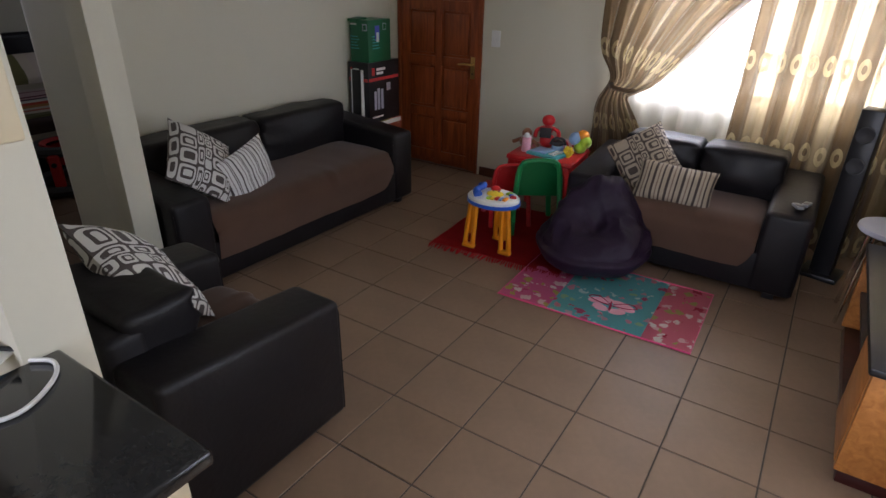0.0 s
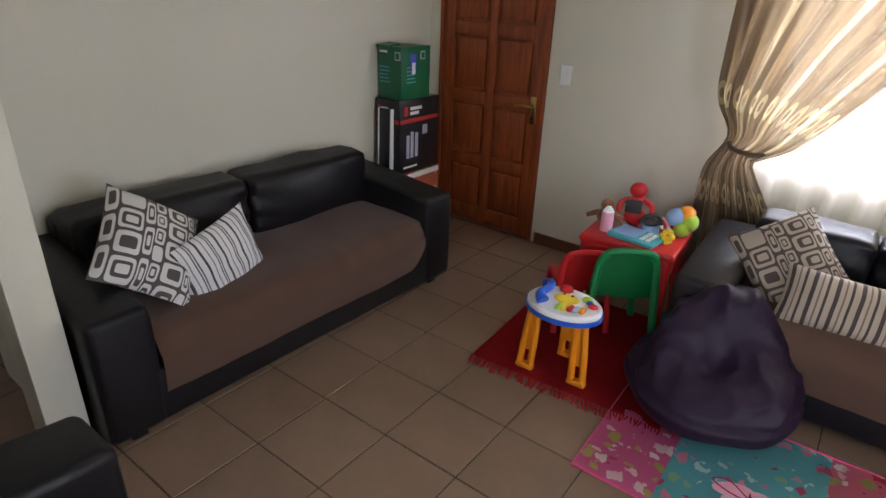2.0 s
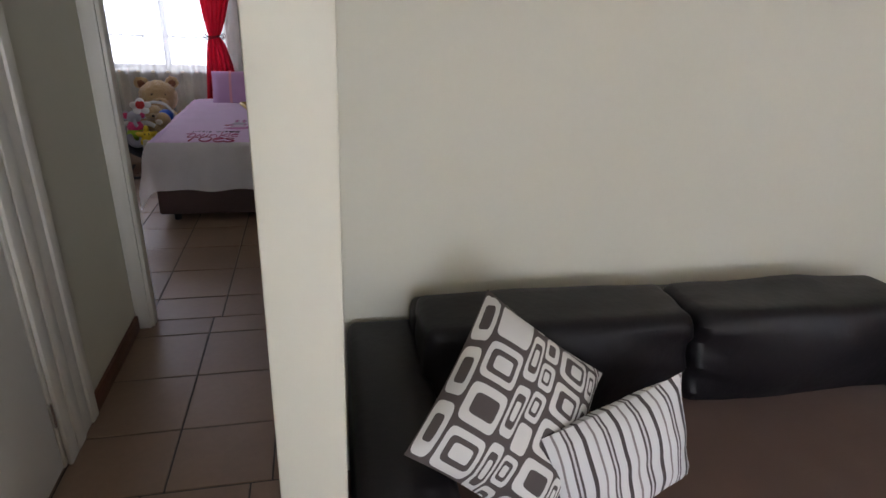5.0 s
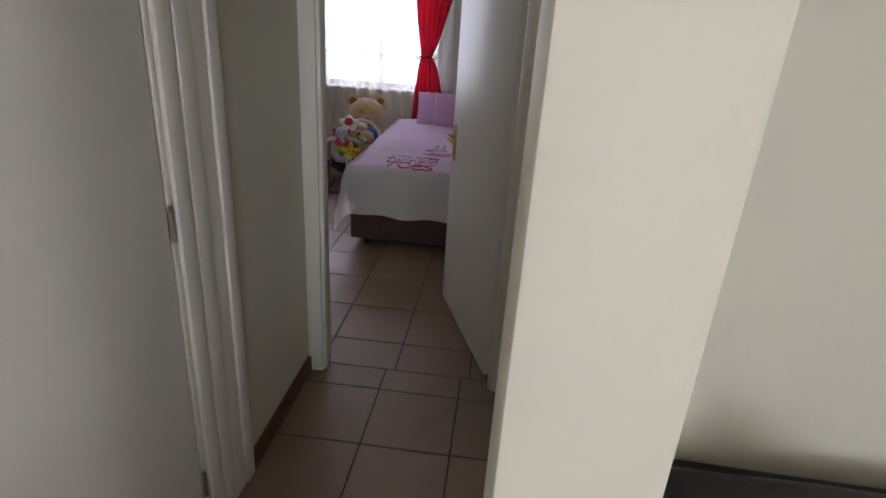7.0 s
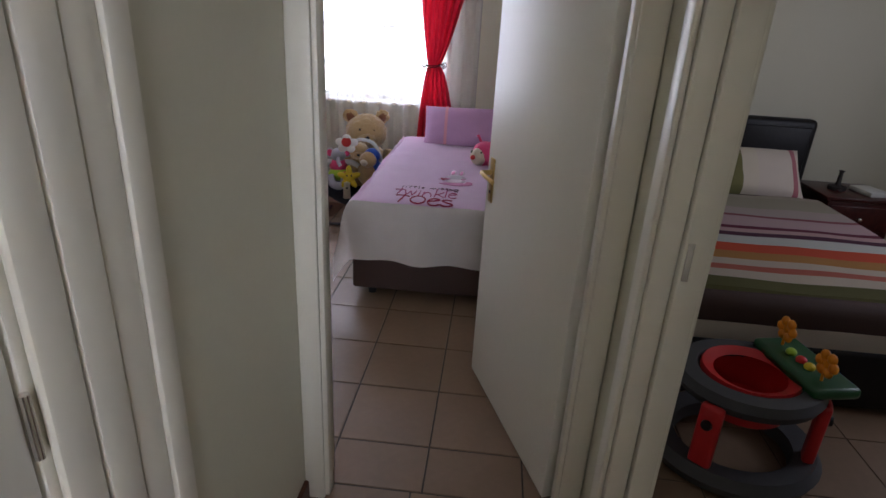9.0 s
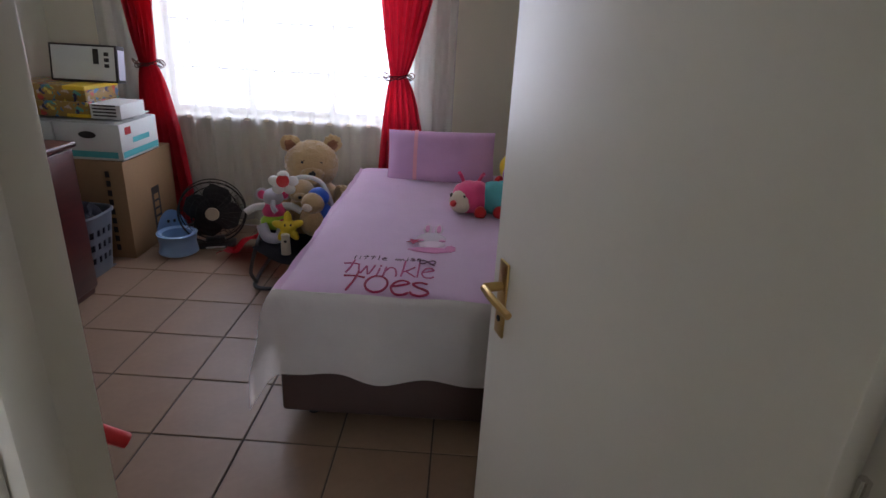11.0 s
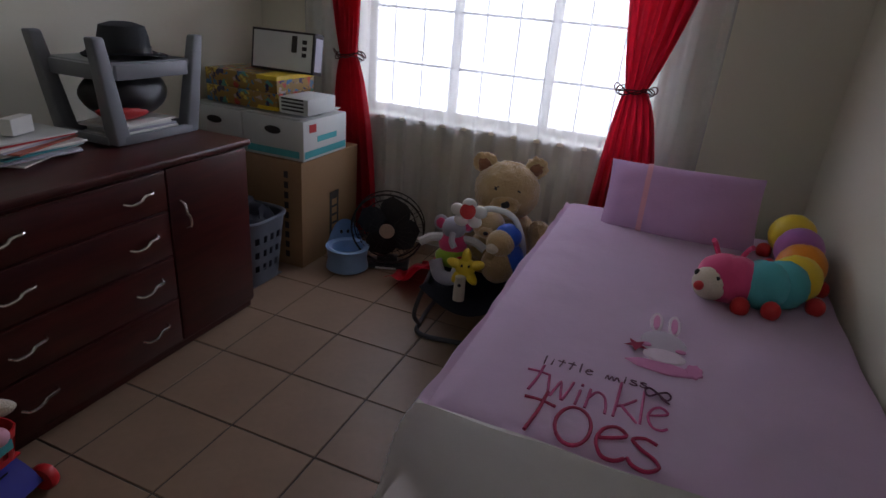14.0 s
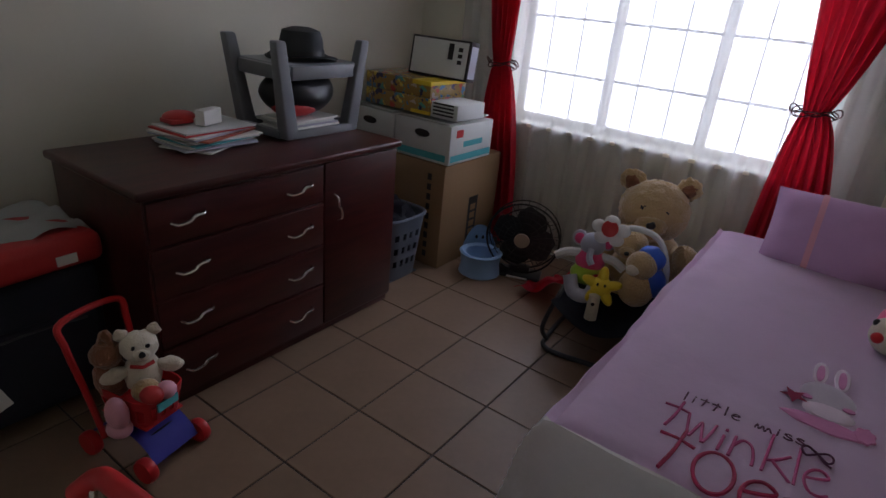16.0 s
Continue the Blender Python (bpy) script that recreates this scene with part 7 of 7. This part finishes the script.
one("small_plush", bm, [M["plush_tan"], M["red_print"], M["palepink"]], pose(-6.53, -0.44, 0.255, 0, 0, 118) @ Matrix.Scale(0.85, 4), "small tan and red plush toys in the trolley", "soft toy")
bm = B()
ell(bm, (0, 0, 0), (0.035, 0.05, 0.06), 0)
ell(bm, (0, 0, -0.06), (0.04, 0.05, 0.03), 0)
one("pink_shoe", bm, M["palepink"], pose(-6.445, -0.45, 0.215) @ Matrix.Scale(0.85, 4), "pink cloth hanging over the trolley's edge", "cloth")

su = thing("suitcase", pose(-6.40, -0.98, 0, 0, 0, 0), "large black fabric suitcase standing against the wall", "suitcase")
part("shell", rbox(B(), (-0.22, -0.20, 0.03), (0.22, 0.14, 0.50), 0.03, 3), M["dark_cloth"], su)
part("front_pocket", rbox(B(), (-0.19, 0.13, 0.06), (0.19, 0.165, 0.36), 0.018, 3), M["dark_cloth"], su)
bm = B()
tube(bm, curve([(-0.15, 0.168, 0.34), (0.0, 0.172, 0.35), (0.15, 0.168, 0.34)], 10), 0.004, 6)
part("zip", bm, M["grey_rubber"], su)
part("white_tag", rbox(B(), (0.04, 0.166, 0.16), (0.13, 0.169, 0.23), 0, 1, 0, pose(0, 0, 0, 0, 20, 0)), M["paper"], su)
for sx in (-1, 1):
    bm = B()
    cyl(bm, (sx * 0.17, -0.02, 0.03), (sx * 0.17, 0.02, 0.03), 0.03, seg=16)
    part("wheel", bm, M["black_plastic"], su)
rd = thing("red_case", pose(-6.38, -0.98, 0.50, 5, 0, 4), "red soft case lying on the suitcase, with a pale cover", "bag")
part("case", rbox(B(), (-0.25, -0.22, 0.0), (0.26, 0.18, 0.10), 0.03, 3), M["red_print"], rd)
part("label", rbox(B(), (-0.16, 0.181, 0.02), (-0.10, 0.184, 0.05)), M["paper"], rd)
bm = B()
sheet(bm, lambda u, v: Vector((-0.25 + 0.52 * u, -0.24 + 0.35 * v, 0.112 + 0.015 * math.sin(u * 14 + v * 5) + 0.01 * math.sin(v * 17))), 22, 14)
bmesh.ops.solidify(bm, geom=bm.faces[:], thickness=0.006)
part("pale_cover", bm, M["carton_white"], rd)
ph = thing("push_toy", pose(-6.17, 0.17, 0, 0, 0, 20), "push-along toy with red handlebar and grey pole", "push toy")
bm = B()
tube(bm, curve([(-0.02, 0.30, 0.40), (0.0, 0.16, 0.515), (-0.01, 0.02, 0.57), (-0.03, -0.05, 0.555), (-0.02, -0.10, 0.51)], 24), 0.020, 10)
part("handlebar", bm, M["red"], ph)
bm = B()
tube(bm, [(-0.025, -0.06, 0.55), (0.05, -0.03, 0.05)], 0.010, 10)
part("pole", bm, M["chrome"], ph)
bm = B()
ell(bm, (0.05, 0.0, 0.06), (0.12, 0.15, 0.05))
part("base", bm, M["red"], ph)

# ---- second bedroom ----
b2 = thing("double_bed", pose(-6.25, 2.73, 0), "double bed with dark leather frame and headboard", "bed")
part("side_frame", rbox(B(), (-1.93, -0.72, 0.02), (0.0, 0.72, 0.30), 0.03, 3), M["leather"], b2)
part("mattress", rbox(B(), (-1.90, -0.69, 0.30), (-0.03, 0.69, 0.47), 0.05, 3), M["bed_base"], b2)
bm = B()
rbox(bm, (-2.04, -0.75, 0.02), (-1.94, 0.75, 0.93), 0.035, 3)
part("headboard", bm, M["leather"], b2)
for y in (-0.37, 0.37):
    part("headboard_panel", rbox(B(), (-1.945, y - 0.34, 0.45), (-1.925, y + 0.34, 0.88), 0.012, 3), M["leather"], b2)
bm = B()


def blanket_at(u, v):
    x, s = 0.02 - 1.62 * u, (v - 0.5) * 1.66
    over = max(0.0, abs(s) - 0.70)
    y = math.copysign(min(abs(s), 0.70 + 0.02), s) if over else s
    z = 0.482 - over * 0.95 + 0.010 * noise.noise((x * 3, s * 3, 0))
    if u < 0.08:
        z -= 0.20 * ((0.08 - u) / 0.08) ** 1.2
        x = 0.015 - 1.62 * max(u, 0.015)
    return Vector((x, y, z))


sheet(bm, blanket_at, 60, 36)
bmesh.ops.solidify(bm, geom=bm.faces[:], thickness=-0.010)
one("striped_blanket", bm, M["blanket"], pose(-6.25, 2.73, 0), "striped blanket in cream, orange, plum and olive on the bed", "blanket")
for y in (2.39, 3.06):
    one("pillow", pillow_bm(0.60, 0.36, 0.15, 14, 0.03, y), M["blanket"], frame_pose((-8.02, y, 0.60), (0, 1, 0), (-0.5, 0, 0.55)), "cream pillow with brown and orange stripes", "pillow")
ns = thing("bedside_table", pose(-8.12, 3.74, 0), "dark wooden bedside table beside the double bed", "bedside table")
part("carcass", rbox(B(), (-0.20, -0.21, 0.0), (0.20, 0.21, 0.47), 0.006), M["mahogany"], ns)
part("top", rbox(B(), (-0.215, -0.23, 0.47), (0.215, 0.23, 0.495), 0.006), M["mahogany"], ns)
d = part("drawer", rbox(B(), (0.20, -0.19, 0.28), (0.214, 0.19, 0.44), 0.004), M["mahogany"], ns)
bm = B()
ell(bm, (0.225, 0, 0.36), (0.014, 0.014, 0.014))
part("knob", bm, M["chrome"], d)
bm = B()
lathe(bm, [(0.0, 0.0), (0.055, 0.0), (0.055, 0.025), (0.02, 0.035), (0.015, 0.05), (0.012, 0.12), (0.02, 0.13), (0.0, 0.135)], 20)
one("ornament", bm, M["dark_print"], pose(-8.12, 3.67, 0.495), "small dark ornament on the bedside table", "ornament")
bm = B()
rbox(bm, (-0.10, -0.07, 0), (0.10, 0.07, 0.03), 0.003)
one("book", bm, M["paper"], pose(-8.08, 3.86, 0.495, 0, 0, 10), "pale book on the bedside table", "book")

wk = thing("baby_walker", pose(-5.93, 2.30, 0, 0, 0, 192) @ Matrix.Scale(0.86, 4), "red and grey baby walker with a green toy tray", "baby walker")
bm = B()
lathe(bm, [(0.18, 0.36), (0.25, 0.345), (0.265, 0.38), (0.25, 0.415), (0.19, 0.42), (0.175, 0.40), (0.18, 0.36)], 36, 0, Matrix.Diagonal((1.0, 1.12, 1, 1)))
part("seat_ring", bm, M["grey_rubber"], wk, "dark grey seat ring")
bm = B()
lathe(bm, [(0.135, 0.405), (0.18, 0.425), (0.185, 0.405), (0.16, 0.25), (0.0, 0.20)], 30, 0, Matrix.Diagonal((1.0, 1.05, 1, 1)))
part("seat", bm, M["red"], wk, "red cloth seat")
bm = B()
lathe(bm, [(0.21, 0.03), (0.31, 0.02), (0.325, 0.06), (0.30, 0.10), (0.22, 0.09), (0.21, 0.03)], 36, 0, Matrix.Diagonal((1.0, 1.1, 1, 1)))
part("base_ring", bm, M["grey_rubber"], wk)
for a in (-125, -55, 55, 125):
    c, s = math.cos(radians(a)), math.sin(radians(a))
    bm = B()
    rbox(bm, (-0.045, -0.022, 0), (0.045, 0.022, 0.31), 0.018, 3, 0, pose(0.27 * c, 0.29 * s, 0.06, 0, 0, a + 90))
    lg = part("leg", bm, M["red"], wk)
    bm = B()
    p0 = Vector((0.295 * c, 0.315 * s, 0.29))
    cyl(bm, p0, p0 + Vector((c * 0.012, s * 0.012, 0)), 0.022, 0.020, 16)
    part("joint_cap", bm, M["black_plastic"], lg)
    bm = B()
    ell(bm, (0.28 * c, 0.30 * s, 0.025), (0.03, 0.03, 0.025))
    part("wheel", bm, M["black_plastic"], lg)
tr = part("tray", rbox(B(), (-0.20, -0.33, 0.405), (0.20, -0.13, 0.455), 0.02, 3), M["tray_green"], wk, "green toy tray")
bm = B()
rbox(bm, (-0.17, -0.345, 0.40), (0.17, -0.325, 0.44), 0.008)
part("tray_front", bm, M["blue"], tr)
for x, y, z, c in ((-0.13, -0.20, 0.53, "orange"), (0.13, -0.22, 0.53, "orange")):
    bm = B()
    for k in range(6):
        a = radians(60 * k)
        ell(bm, (x + 0.035 * math.cos(a), y, z + 0.035 * math.sin(a)), (0.022, 0.014, 0.022), 0)
    ell(bm, (x, y - 0.01, z), (0.03, 0.018, 0.03), 0)
    cyl(bm, (x, y, 0.45), (x, y, z), 0.006, seg=8)
    part("flower_toy", bm, M[c], tr, "orange flower toy")
for x, c in ((-0.05, "yellow"), (0.0, "red"), (0.06, "lime")):
    part("tray_button", ell(B(), (x, -0.21, 0.462), (0.022, 0.022, 0.018)), M[c], tr)

# ---- floor tiles ----
T = 0.333


def tile_mesh(name, w, d):
    bm = B()
    rbox(bm, (-w / 2, -d / 2, -0.009), (w / 2, d / 2, 0), 0.0018, 1)
    me = bpy.data.meshes.new(name)
    bm.to_mesh(me)
    bm.free()
    me.materials.append(M["tile"])
    return me


FULL = tile_mesh("tile", T - 0.006, T - 0.006)


def tiled_floor(name, x0, x1, y0, y1, gx, gy, label, loose=False):
    """A grout bed from x0, y0 to x1, y1 with square tiles on the grid through gx, gy."""
    bm = B()
    rbox(bm, (x0, y0, -0.10), (x1, y1, -0.0035))
    fl = tagged(mesh_ob(name, bm, M["grout"], None, None, False), label, "floor", kind="structure")
    joined = B() if loose else None
    i0, i1 = math.floor((x0 - gx) / T), math.ceil((x1 - gx) / T)
    j0, j1 = math.floor((y0 - gy) / T), math.ceil((y1 - gy) / T)
    for i in range(i0, i1):
        for j in range(j0, j1):
            a, b = max(x0, gx + i * T) + 0.003, min(x1, gx + (i + 1) * T) - 0.003
            c, d = max(y0, gy + j * T) + 0.003, min(y1, gy + (j + 1) * T) - 0.003
            if b - a < 0.012 or d - c < 0.012:
                continue
            if loose:
                rbox(joined, (a, c, -0.009), (b, d, 0))
                continue
            whole = b - a > T - 0.007 and d - c > T - 0.007
            t = new("tile", FULL if whole else tile_mesh("tile", b - a, d - c))
            t.parent = fl
            t.matrix_basis = pose((a + b) / 2, (c + d) / 2, random.uniform(-0.0006, 0.0006), 0, 0, 0)
    if loose:
        tagged(part("tiles", joined, M["tile"], fl), kind="stuff")
    return fl


tiled_floor("floor_lounge", -4.45, -0.40, 0.72, 4.45, -2.687, 2.757, "glossy beige-brown ceramic tiles with dark grout")
tiled_floor("floor_passage", -5.56, -4.45, 0.72, 1.68, -5.08, 1.16, "beige-brown ceramic tiles with dark grout in the passage")
tiled_floor("floor_bedroom", -8.93, -5.56, -1.40, 1.68, -7.442, 0.198, "beige-brown ceramic tiles with dark grout in the pink bedroom")
tiled_floor("floor_second_bedroom", -8.35, -4.45, 1.68, 4.45, -5.08, 1.146, "beige-brown ceramic tiles in the second bedroom", True)
tiled_floor("floor_kitchen", -3.60, -0.40, -2.30, 0.72, -2.70, 2.76, "beige-brown ceramic tiles in the kitchen", True)
